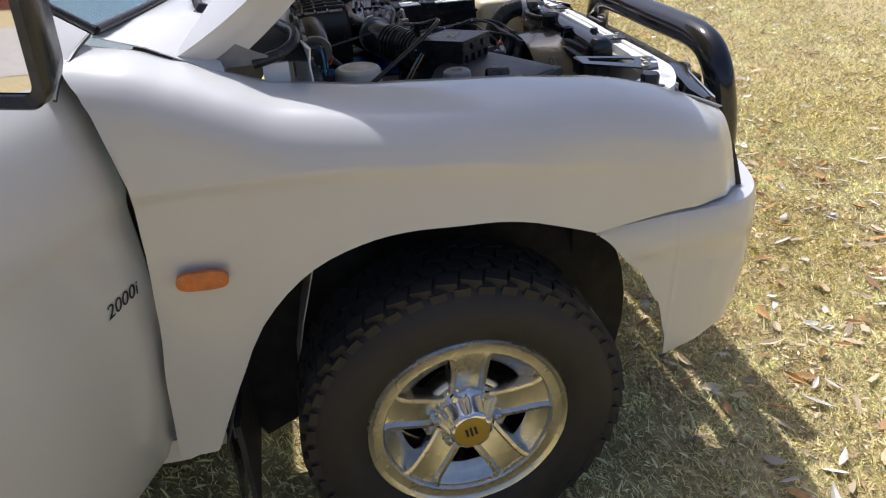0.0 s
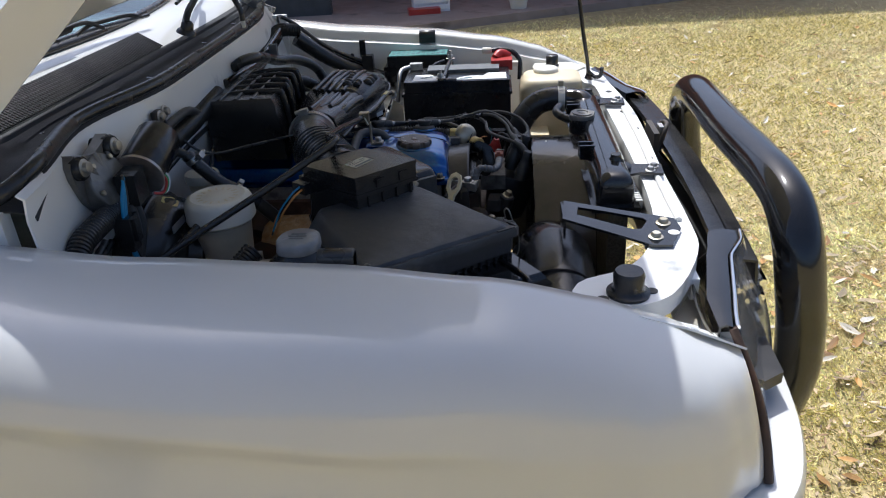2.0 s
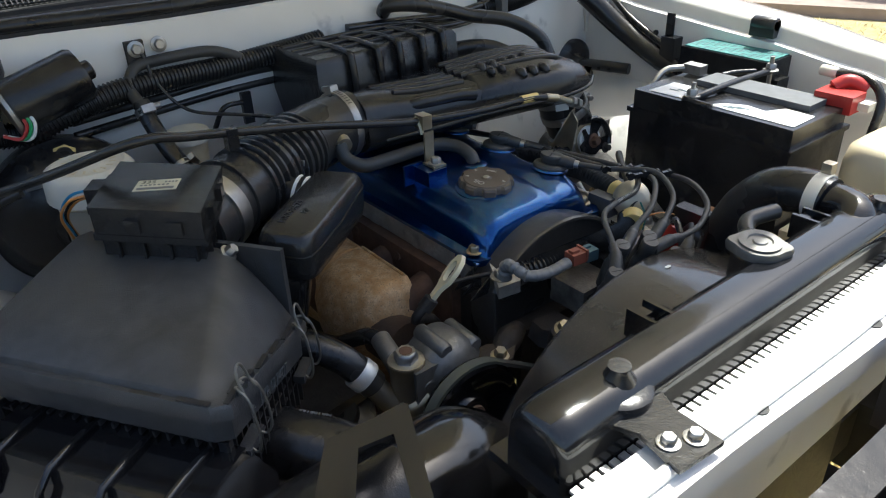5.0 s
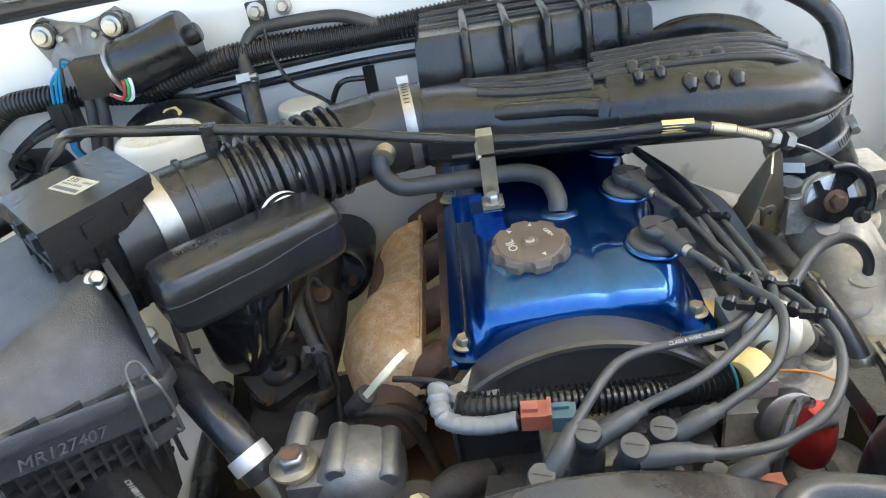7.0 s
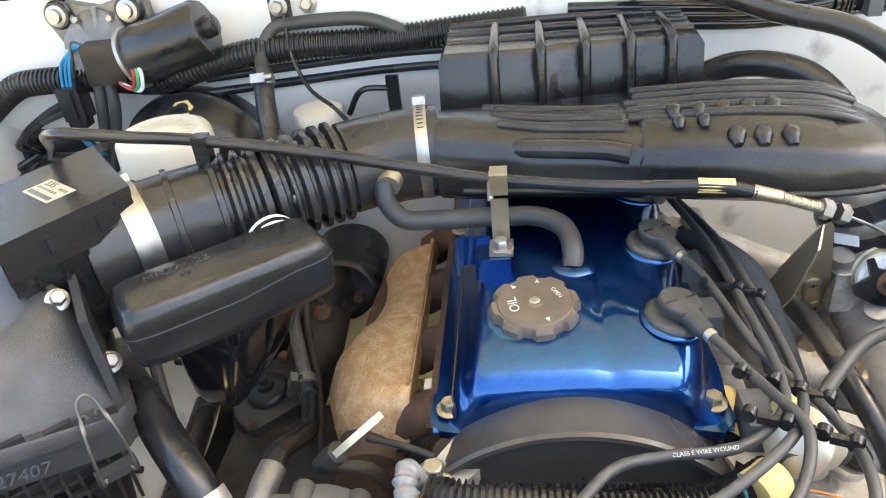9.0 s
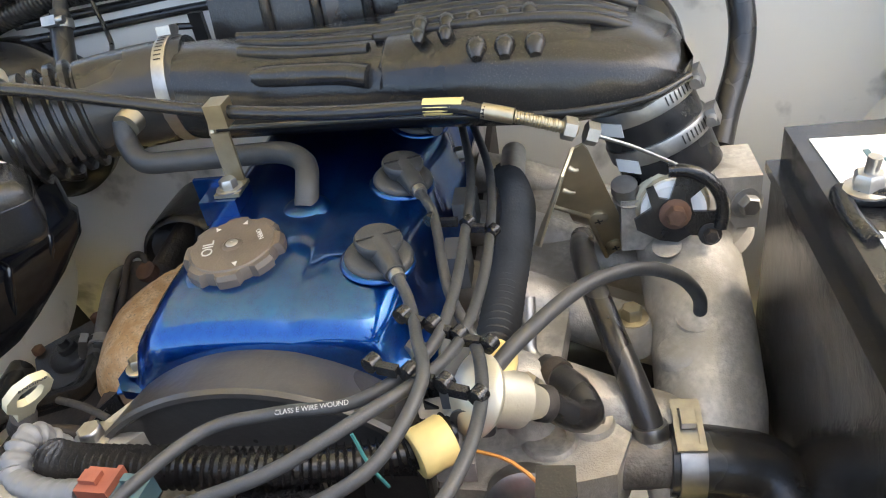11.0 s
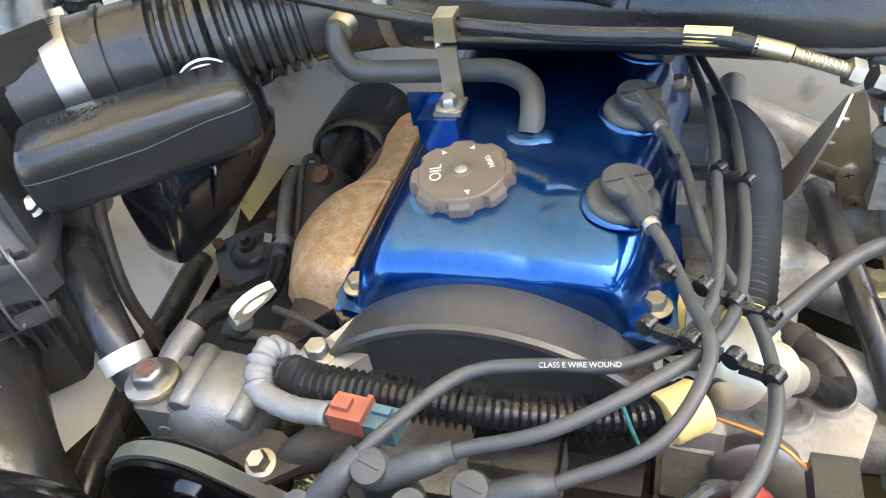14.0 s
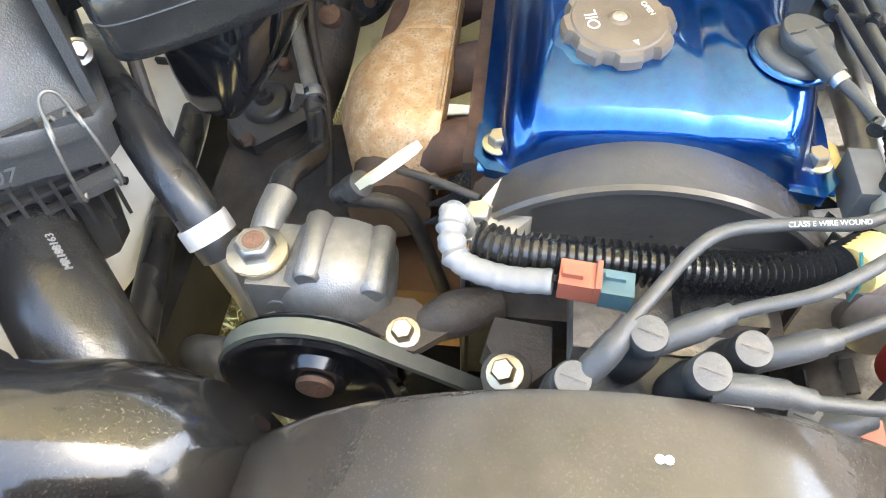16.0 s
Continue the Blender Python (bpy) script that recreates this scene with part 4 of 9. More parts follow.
for y in (0.47, 0.80, 1.12, 1.36):
    bm = B()
    lathe(bm, (sealx(y) - 0.036, y, 1.191), (0.1, 0, 1), [(0, 0.012), (0.002, 0.011), (0.0025, 0.007), (0.0055, 0.006), (0.006, 0)], 18)
    part("panel_clip", bm, BLACK_P, scut)
bm = B()
rows = []
for j in range(41):
    y = 0.215 + 1.54 * j / 40
    d, e = scuttle(y) + back(y), ((y - YC) / 0.76) ** 2
    gx1 = min(-0.46 - 0.14 * e, -0.43 - d)
    row = [(-0.357 - d, y, 1.207), (-0.38 - d, y, 1.222), (-0.402 - d, y, 1.236), (gx1 * 0.5 + (-0.402 - d) * 0.5, y, 1.246), (gx1, y, 1.250)]
    rows.append([to_wing(*p) for p in row])
sheet(bm, rows, 0.003)
cowl = part("cowl", bm, WHITE, truck, "white painted cowl below the windscreen")
bm = B()
sheet(bm, [[(-0.354 - scuttle(y), y, 1.211), (-0.403 - scuttle(y), y, 1.2405)] for y in (0.40, 0.6, 0.8, 1.0)], 0.001)
part("grille_recess", bm, INK, scut)
bm = B()
for k in range(8):
    tube(bm, [(-0.356 - 0.0065 * k - scuttle(y), y, 1.2155 + 0.0039 * k) for y in (0.40, 0.6, 0.8, 1.0)], 0.0014, 5, 3)
for j in range(86):
    y = 0.40 + 0.605 * j / 85
    tube(bm, [(-0.353 - scuttle(y), y, 1.2145), (-0.403 - scuttle(y), y, 1.2445)], 0.0014, 4, 1)
part("air_grille", bm, BLACK_P, scut, "fine black air grille")
bm = B()
tube(bm, [(-0.338, 0.248, 1.163), (-0.310, 0.250, 1.168), (-0.278, 0.256, 1.176), (-0.256, 0.275, 1.187)] + [(sealx(y) + 0.001, y, 1.197) for y in [0.32 + 0.05 * j for j in range(28)]], 0.0115, 12, 3)
part("seal", bm, RUBBER, truck, "black rubber bonnet seal on the scuttle edge")

bm = B()
rows = []
for j in range(61):
    y = 0.245 + 1.49 * j / 60
    d, sx = scuttle(y), sealx(y)
    rows.append([(sx + 0.004, y, 1.187), (sx + 0.014, y, 1.180), (sx * 0.8 - 0.038, y, 1.150), (sx * 0.35 - 0.156 - d * 0.5, y, 1.08), (-0.258 - d * 0.6, y, 1.02), (-0.275, y, 0.99), (-0.285, y, 0.86), (-0.28, y, 0.72), (-0.33, y, 0.55), (-0.36, y, 0.42)])
sheet(bm, rows, 0.003)
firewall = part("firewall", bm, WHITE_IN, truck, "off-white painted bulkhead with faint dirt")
bm = B()
for y, z, r in ((1.06, 1.10, 0.004), (1.21, 1.10, 0.004), (1.33, 1.09, 0.004), (0.86, 1.12, 0.003)):
    bm = B()
    cyl(bm, (-0.266, y, z), (-0.2585, y, z), r, n=12)
    part("panel_hole", bm, INK, firewall)
for f in ((lambda y: y), (lambda y: 2 * YC - y)):
    bm = B()
    box(bm, (-0.296, f(0.262), 1.08), (0.050, 0.022, 0.155), 0.006)
    part("hinge_box", bm, WHITE_IN, truck, "off-white panel below the bonnet hinge")
bm = B()
lathe(bm, (-0.30, 1.58, 1.10), (1, 0, 0), [(0, 0.034), (0.006, 0.034), (0.010, 0.030), (0.011, 0.026), (0.008, 0.022), (0.008, 0.0)], 28)
part("pressed_boss", bm, WHITE_IN, firewall)

# inner wings and wheel houses
def wing_rows(f):
    rows = []
    for i in range(19):
        x = -0.30 + 0.98 * i / 18
        yi, zt = lerp_table(YIN, x), lerp_table(ZTOP, x)
        w = max(0.0, 1 - ((x - 0.0) / 0.42) ** 2)
        rows.append([(x, f(yi - 0.02), zt - 0.012), (x, f(yi + 0.005), zt - 0.026), (x, f(yi + 0.025), zt - 0.032), (x, f(yi + 0.028), zt - 0.10), (x, f(yi + 0.03), 0.92),
                     (x, f(yi + 0.04 + 0.10 * w), 0.87), (x, f(yi + 0.06 + 0.15 * w), 0.80), (x, f(yi + 0.08 + 0.17 * w), 0.62), (x, f(yi + 0.10 + 0.17 * w), 0.45)])
    return rows
def wheel_house():
    rows = []
    for i in range(25):
        x = -0.30 + 0.98 * i / 24
        yi, zt = lerp_table(YIN, x), lerp_table(ZTOP, x)
        w = max(0.0, 1 - ((x - 0.08) / 0.46) ** 2) ** 0.7
        rows.append([(x, yi - 0.02, zt - 0.012), (x, yi + 0.005, zt - 0.026), (x, yi + 0.025, zt - 0.032), (x, yi + 0.028, zt - 0.10), (x, yi + 0.032, 0.93),
                     (x, yi + 0.045 + 0.10 * w, 0.90 - 0.01 * (1 - w)), (x, yi + 0.06 + 0.20 * w, 0.86 - 0.02 * (1 - w)), (x, yi + 0.07 + 0.245 * w, 0.80), (x, yi + 0.075 + 0.262 * w, 0.725), (x, yi + 0.076 + 0.264 * w, 0.700), (x, yi + 0.066 + 0.256 * w, 0.697)])
    return rows
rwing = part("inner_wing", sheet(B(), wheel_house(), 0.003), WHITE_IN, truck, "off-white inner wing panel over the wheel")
for x, z in ((0.165, 0.775), (0.235, 0.765), (0.02, 0.80)):
    y = lerp_table(YIN, x) + 0.071 + 0.25 * max(0.0, 1 - ((x - 0.08) / 0.46) ** 2) ** 0.7
    bm = B()
    cyl(bm, (x, y - 0.004, z), (x, y + 0.010, z), 0.004, n=12)
    part("panel_hole", bm, INK, rwing)
lwing = part("inner_wing", sheet(B(), wing_rows(lambda y: 2 * YC - y), 0.003), WHITE_IN, truck, "off-white inner wing panel with small holes")
bm = B()
for x, z, r in ((-0.16, 1.045, 0.006), (-0.08, 1.03, 0.006), (-0.05, 0.99, 0.006), (-0.07, 0.96, 0.005), (0.02, 0.985, 0.006), (0.30, 0.985, 0.006), (0.36, 0.99, 0.005)):
    y = 2 * YC - (lerp_table(YIN, x) + 0.0285)
    bm = B()
    cyl(bm, (x, y + 0.002, z), (x, y - 0.002, z), r, n=12)
    part("panel_hole", bm, INK, lwing)
# lip rail on top of the far wing
for f in ((lambda y: y), (lambda y: 2 * YC - y)):
    bm = B()
    tube(bm, [(x, f(lerp_table(YIN, x) + 0.006), lerp_table(ZTOP, x) - 0.024) for x in (-0.28, -0.1, 0.1, 0.3, 0.45, 0.55, 0.62)], 0.006, 8, 3)
    part("wing_flange", bm, WHITE_IN, truck, "folded wing flange")
for f in ((lambda y: y), (lambda y: 2 * YC - y)):
    bm = B()
    box(bm, (0.155, f(0.262), 1.075), (0.048, 0.022, 0.030), 0.006)
    cyl(bm, (0.131, f(0.262), 1.083), (0.179, f(0.262), 1.083), 0.013, n=16, bev=0.002)
    part("bonnet_buffer", bm, RUBBER, truck, "black rubber bonnet buffer on the wing edge")
# chassis rails, crossbeam, dark floor pieces under the engine
bm = B()
for y in (0.56, 1.41):
    bm = B()
    box(bm, (0.0, y, 0.58), (1.4, 0.07, 0.13), 0.01)
    part("chassis_rail", bm, SOOT, truck, "dirty chassis rail")
bm = B()
box(bm, (0.02, YC, 0.48), (0.10, 0.9, 0.10), 0.02)
part("crossbeam", bm, SOOT, truck)
bm = B()
box(bm, (0.56, YC, 0.60), (0.06, 1.2, 0.08), 0.02)
part("crossbeam", bm, SOOT, truck)

# Added slab: stops light and lit lawn coming through under the engine.
bm = B()
prism(bm, [(-0.62, 0.78), (0.30, 0.78), (0.34, 0.50), (0.55, 0.46), (0.62, 0.60), (0.62, 1.40), (0.55, 1.52), (-0.62, 1.52)], 0.33, 0.38, 0.02)
part("underside_blocker", bm, SOOT, truck, "added dark slab blocking light under the engine")
# Added dark sheet, stands in for the shade between support and grille.
bm = B()
prism(bm, [(0.50, 0.29), (0.50, 0.50), (0.70, 0.52), (0.72, 0.60), (0.735, YC), (0.72, 1.37), (0.70, 1.45), (0.50, 1.47), (0.50, 1.68), (0.67, 1.68), (0.79, 1.60), (0.815, YC), (0.79, 0.37), (0.67, 0.29)], 0.80, 0.82, 0.004)
part("dark_gap_filler", bm, BLACK_MATT, truck, "added dark sheet for the shaded gap behind the grille")
for f in ((lambda y: y), (lambda y: 2 * YC - y)):
    bm = B()
    prism(bm, [(0.600, f(0.335)), (0.648, f(0.335)), (0.690, f(0.52)), (0.672, f(0.52)), (0.660, f(0.44))], 0.84, 0.925, 0.006)
    part("lamp_bucket", bm, AGED, truck, "beige back of the headlamp")

# wheels
def wheel(cx, cy, flip):
    s = -1 if not flip else 1
    w = part("wheel", lathe(B(), (cx, cy - s * 0.10, 0.373), (0, s, 0), [(0, 0.195), (0.0, 0.215), (0.01, 0.20), (0.15, 0.195), (0.185, 0.208), (0.20, 0.229), (0.207, 0.233), (0.212, 0.229), (0.208, 0.219), (0.190, 0.205), (0.14, 0.190), (0.03, 0.185)], 64, caps=False), ALLOY, truck, "polished alloy wheel")
    bm = B()
    lathe(bm, (cx, cy, 0.373), (0, s, 0), [(0.086, 0.190), (0.100, 0.192), (0.105, 0.196), (0.1065, 0.219), (0.110, 0.229)], 72, None, False)
    part("lip", bm, ALLOY, w, "polished rim lip")
    bm = B()
    lathe(bm, (cx, cy - s * 0.055, 0.373), (0, s, 0), [(0, 0.0), (0, 0.182), (0.006, 0.182), (0.010, 0.176), (0.010, 0.0)], 48)
    part("brake_drum", bm, SOOT, w, "dirty dark brake behind the spokes")
    bm = B()
    lathe(bm, (cx, cy, 0.373), (0, s, 0), [(0.062, 0.150), (0.066, 0.153), (0.074, 0.168), (0.088, 0.186), (0.098, 0.196), (0.100, 0.204), (0.090, 0.204), (0.060, 0.165)], 72, None, False)
    part("dish", bm, ALLOY, w, "satin inner dish of the rim")
    # broad cast spokes round the hub
    for k in range(5):
        a = 2 * math.pi * k / 5 + 0.25
        u, t = V(math.cos(a), 0, math.sin(a)), V(-math.sin(a), 0, math.cos(a))
        o = V(cx, cy, 0.373)
        bm = B()
        loops = []
        for r, hw, d0, d1 in ((0.062, 0.040, 0.035, 0.074), (0.09, 0.040, 0.045, 0.084), (0.125, 0.041, 0.050, 0.092), (0.16, 0.043, 0.050, 0.098), (0.180, 0.048, 0.048, 0.101), (0.192, 0.060, 0.045, 0.103), (0.203, 0.068, 0.045, 0.1035)):
            c = o + u * r
            loops.append([c + t * (hw * i) + V(0, s * (d1 - g if g >= 0 else d0), 0) for i, g in ((-1.1, -1), (-1.04, 0.006), (-0.98, 0.001), (-0.78, 0.0), (-0.62, 0.009), (-0.3, 0.010), (0.3, 0.010), (0.62, 0.009), (0.78, 0.0), (0.98, 0.001), (1.04, 0.006), (1.1, -1))])
        loft(bm, loops)
        part("spoke", bm, ALLOY, w)
    bm = B()
    lathe(bm, (cx, cy, 0.373), (0, s, 0), [(0.02, 0.104), (0.062, 0.104), (0.068, 0.100), (0.070, 0.092), (0.066, 0.086), (0.066, 0.0)], 48)
    part("hub", bm, ALLOY, w)
    bm = B()
    lathe(bm, (cx, cy, 0.373), (0, s, 0), [(0.060, 0.080), (0.071, 0.079), (0.076, 0.074), (0.088, 0.066), (0.106, 0.057), (0.120, 0.050), (0.127, 0.047), (0.129, 0.044), (0.129, 0.0)], 72, lambda k: 1.0 - 0.10 * max(0.0, math.cos(2 * math.pi * 6 * k / 72 - 0.9 * 6)) ** 3)
    part("hub_cap", bm, CHROME, w, "chrome hub cap")
    bm = B()
    lathe(bm, (cx, cy, 0.373), (0, s, 0), [(0.126, 0.040), (0.1312, 0.040), (0.1312, 0.0)], 32)
    part("cap_badge", bm, GOLD, w, "gold glitter cap badge")
    bm = B()
    box(bm, (0, 0, 0), (0.006, 0.026, 0.0008), 0, frame_m((cx - 0.002, cy + s * 0.1318, 0.376), (1, 0, 0.2), (0, s, 0)))
    box(bm, (0.010, 0, 0), (0.006, 0.022, 0.0008), 0, frame_m((cx - 0.002, cy + s * 0.1318, 0.376), (1, 0, 0.2), (0, s, 0)))
    box(bm, (-0.010, 0, 0), (0.006, 0.022, 0.0008), 0, frame_m((cx - 0.002, cy + s * 0.1318, 0.376), (1, 0, 0.2), (0, s, 0)))
    part("badge_mark", bm, INK, w)
    for k in range(6):
        a = 2 * math.pi * k / 6 + 0.9
        p = V(cx + 0.073 * math.cos(a), cy + s * 0.070, 0.373 + 0.073 * math.sin(a))
        bm = B()
        cyl(bm, p, p + V(0, s * 0.002, 0), 0.0145, n=18)
        lathe(bm, p, (0, s, 0), [(0, 0.0105), (0.018, 0.0105), (0.023, 0.007), (0.023, 0)], 6)
        part("wheel_nut", bm, CHROME, w)
    tyre = part("tyre", lathe(B(), (cx, cy - s * 0.10, 0.373), (0, s, 0), [(-0.01, 0.215), (-0.02, 0.26), (-0.02, 0.31), (0.005, 0.355), (0.02, 0.364), (0.18, 0.364), (0.195, 0.355), (0.222, 0.315), (0.226, 0.27), (0.216, 0.242), (0.206, 0.230), (0.195, 0.210)], 96, caps=False), TYRE, w, "black all-terrain tyre")
    bm = B()
    for k in range(44):
        for j, (off, wd) in enumerate(((0.0, 0.045), (0.052, 0.04), (0.098, 0.04), (0.148, 0.045))):
            a = 2 * math.pi * (k + 0.5 * (j % 2)) / 44
            u, t = V(math.cos(a), 0, math.sin(a)), V(-math.sin(a), 0, math.cos(a))
            fm = Matrix((t, V(0, s, 0), u)).transposed().to_4x4()
            fm.translation = V(cx, cy - s * 0.10 + s * (0.004 + off + wd / 2), 0.373) + u * 0.362
            box(bm, (0, 0, 0), (0.044, wd * 0.95, 0.020), 0.0)
            vs = list(bm.verts)[-8:]
            bmesh.ops.transform(bm, matrix=fm @ Matrix.Rotation(0.3 * (-1 if j % 2 else 1), 4, "Z"), verts=vs)
        # shoulder blocks
        a = 2 * math.pi * k / 44
        u, t = V(math.cos(a), 0, math.sin(a)), V(-math.sin(a), 0, math.cos(a))
        fm = Matrix((t, V(0, s, 0), u)).transposed().to_4x4()
        fm.translation = V(cx, cy + s * 0.1005, 0.373) + u * (0.343 if k % 2 else 0.347)
        box(bm, (0, 0, 0), (0.034, 0.009, 0.032 if k % 2 else 0.022), 0.0)
        vs = list(bm.verts)[-8:]
        bmesh.ops.transform(bm, matrix=fm, verts=vs)
    part("tread_block", bm, TYRE, tyre)
    return w
wheel(0.0, 0.105, False)
wheel(0.0, 2 * YC - 0.105, True)

# nudge bar
nb = thing("nudge_bar", (0.83, YC, 0.55), "black tubular steel nudge bar on the bumper", "nudge bar")
def ny(y):
    return 2 * YC - y
pts = [(0.872, 0.57, 0.55), (0.892, 0.558, 0.68), (0.886, 0.552, 0.78), (0.872, 0.556, 0.87), (0.864, 0.575, 0.935), (0.860, 0.62, 0.98), (0.858, 0.69, 0.999), (0.856, 0.80, 1.003), (0.852, YC, 1.004)]
pts += [(x, ny(y), z) for x, y, z in pts[-2::-1]]
bm = B()
tube(bm, pts, 0.041, 28, 8)
part("hoop", bm, BLACK_G, nb, "gloss black bent tube")
bm = B()
box(bm, (0.815, YC, 0.845), (0.008, 0.82, 0.045), 0.002)
box(bm, (0.800, YC, 0.867), (0.035, 0.80, 0.005), 0.002)
part("cross_plate", bm, BLACK_P, nb, "black cross plate with bolt holes")
for y in (0.68, 0.80, 1.17, 1.29):
    bm = B()
    cyl(bm, (0.800, y, 0.868), (0.800, y, 0.8705), 0.006, n=14)
    part("bolt_hole", bm, INK, nb)

# ---- front end of the bay ----
bm = B()
SUP = [(0.455, 0.275), (0.52, 0.29), (0.600, 0.325), (0.665, 0.45), (0.678, 0.56), (0.680, 0.80), (0.688, 1.0), (0.690, 1.2), (0.672, 1.42), (0.655, 1.56), (0.60, 1.62), (0.60, 1.47), (0.626, 1.42), (0.630, 1.2), (0.634, 0.8), (0.622, 0.57), (0.590, 0.46), (0.545, 0.40), (0.475, 0.36)]
prism(bm, [(p.x, p.y) for p in smooth_path([(x, y, 0) for x, y in SUP + SUP[:1]], 4)][:-1], 0.955, 0.985, 0.004)
box(bm, (0.655, YC, 0.90), (0.012, 1.15, 0.12), 0.002)
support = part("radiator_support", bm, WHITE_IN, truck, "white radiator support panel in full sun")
bm = B()
tube(bm, [(0.660, 0.56, 0.987), (0.662, 0.75, 0.988), (0.668, 1.0, 0.988), (0.668, 1.2, 0.988)], 0.006, 8, 4)
part("swage", bm, WHITE_IN, support, "pressed ridge")
for p in ((0.667, 0.86), (0.672, 1.05), (0.665, 1.18), (0.575, 0.335), (0.505, 0.315), (0.655, 1.36)):
    bm = B()
    cyl(bm, (*p, 0.983), (*p, 0.9862), 0.008, n=16)
    part("panel_hole", bm, INK, support)
bm = B()
lathe(bm, (0.541, 0.330, 0.985), (0, 0, 1), [(0, 0.030), (0.004, 0.030), (0.006, 0.024), (0.012, 0.021), (0.030, 0.022), (0.036, 0.019), (0.037, 0.0)], 24)
part("bonnet_stop", bm, RUBBER, support, "black rubber bonnet stop")
bolt(support, (0.621, 1.495, 0.985), (0, 0, 1), 0.006, 0.008, RUST)

latch = thing("bonnet_latch", (0.71, 1.06, 0.93), "dark steel bonnet latch on the radiator support", "latch")
bm = B()
box(bm, (0.712, 1.06, 0.945), (0.012, 0.10, 0.08), 0.003)
part("latch_plate", bm, IRON, latch)
bm = B()
tube(bm, [(0.722, 1.03, 0.94), (0.735, 1.035, 0.985), (0.742, 1.06, 0.992), (0.735, 1.085, 0.985), (0.722, 1.09, 0.945)], 0.005, 8, 4)
part("hook", bm, IRON, latch)
bm = B()
box(bm, (0.728, 1.055, 0.965), (0.010, 0.03, 0.05), 0.003)
part("lever", bm, STEEL, latch)

# triangular stay
stay = thing("air_duct_bracket", (0.56, 0.55, 0.98), "black triangular steel bracket bolted to the radiator support", "bracket")
bm = B()
def ring_plate(bm, outer, inner, z0, z1, m=None):
    m = m or Matrix.Identity(4)
    a = [[bm.verts.new(m @ V(x, y, z)) for x, y in l] for l, z in ((outer, z0), (outer, z1), (inner, z1), (inner, z0))]
    n = len(outer)
    for p, q in zip(a, a[1:] + a[:1]):
        for k in range(n):
            bm.faces.new((p[k], p[(k + 1) % n], q[(k + 1) % n], q[k]))
out = [(0.470, 0.565), (0.478, 0.640), (0.56, 0.600), (0.652, 0.558), (0.655, 0.520), (0.630, 0.462), (0.600, 0.462), (0.54, 0.510)]
inn = [(0.495, 0.580), (0.500, 0.610), (0.55, 0.588), (0.602, 0.560), (0.606, 0.550), (0.592, 0.520), (0.578, 0.520), (0.54, 0.548)]
ring_plate(bm, out, inn, 0.988, 0.992)
part("plate", bm, BLACK_G, stay)
bm = B()
box(bm, (0.474, 0.602, 0.972), (0.004, 0.075, 0.035), 0.001)
part("flange", bm, BLACK_G, stay)
for p in ((0.609, 0.489, 0.992), (0.630, 0.539, 0.992)):
    bolt(stay, p, (0, 0, 1), 0.008, 0.007, ZINC, True, "yellow zinc bolt")
bm = B()
cyl(bm, (0.640, 0.505, 0.9915), (0.640, 0.505, 0.9925), 0.009, n=18)
part("slot", bm, WHITE_IN, stay)

# radiator
rad = thing("radiator", (0.585, 0.97, 0.55), "radiator with black plastic top tank and crimped edge", "radiator")
bm = B()
loops = []
for y in [0.688, 0.694, 0.71] + [0.74 + 0.05 * k for k in range(11)] + [1.262, 1.278, 1.284]:
    e = 0.82 if y in (0.688, 1.284) else (0.95 if y in (0.694, 1.278) else 1.0)
    cx, hw, z0, z1 = 0.578, 0.035 * e, 0.955, 0.955 + 0.062 * e
    loops.append([(cx + hw * c, y, z0 if s < 0 else z0 + (z1 - z0) * s) for c, s in ((-1, -1), (-1, 0.35), (-0.92, 0.7), (-0.7, 0.92), (-0.4, 1), (0, 1), (0.4, 1), (0.7, 0.92), (0.92, 0.7), (1, 0.35), (1, -1))])
loft(bm, loops)
box(bm, (0.578, 0.985, 0.952), (0.088, 0.61, 0.010), 0.002)
tank = part("top_tank", bm, BLACK_G, rad, "glossy black top tank")
for k in range(52):
    bm = B()
    y = 0.695 + 0.0113 * k
    box(bm, (0.6245, y, 0.958), (0.004, 0.0076, 0.016), 0.001)
    box(bm, (0.6195, y, 0.9650), (0.010, 0.0076, 0.003), 0.0006)
    part("crimp_tab", bm, CRIMP, rad)
bm = B()
box(bm, (0.585, 0.985, 0.74), (0.035, 0.58, 0.42), 0.002)
part("core", bm, FIN, rad, "dusty finned core")
bm = B()
lathe(bm, (0.551, 1.042, 0.985), (0, 0, 1), [(0, 0.027), (0.030, 0.027), (0.032, 0.024)], 28)
part("filler_neck", bm, BLACK_G, rad)
def ear(k):
    a = 2 * math.pi * k / 48
    return 1 + 0.26 * max(0, math.cos(2 * a + 0.5)) ** 6
bm = B()
lathe(bm, (0.551, 1.042, 1.015), (0.06, -0.03, 1), [(0, 0.0255), (0.008, 0.0268), (0.012, 0.0255)], 48, ear)
lathe(bm, (0.551, 1.042, 1.0265), (0.06, -0.03, 1), [(0, 0.0215), (0.003, 0.022), (0.0035, 0.013), (0.0015, 0.012), (0.0015, 0.008), (0.003, 0.007), (0.003, 0.0)], 32)
part("radiator_cap", bm, PUMPM, rad, "worn steel pressure cap")
bm = B()
tube(bm, [(0.535, 1.065, 1.003), (0.515, 1.085, 1.005), (0.50, 1.11, 1.01), (0.51, 1.15, 1.012)], 0.0095, 12, 5)
part("overflow_hose", bm, RUBBER, rad, "thin black overflow hose")
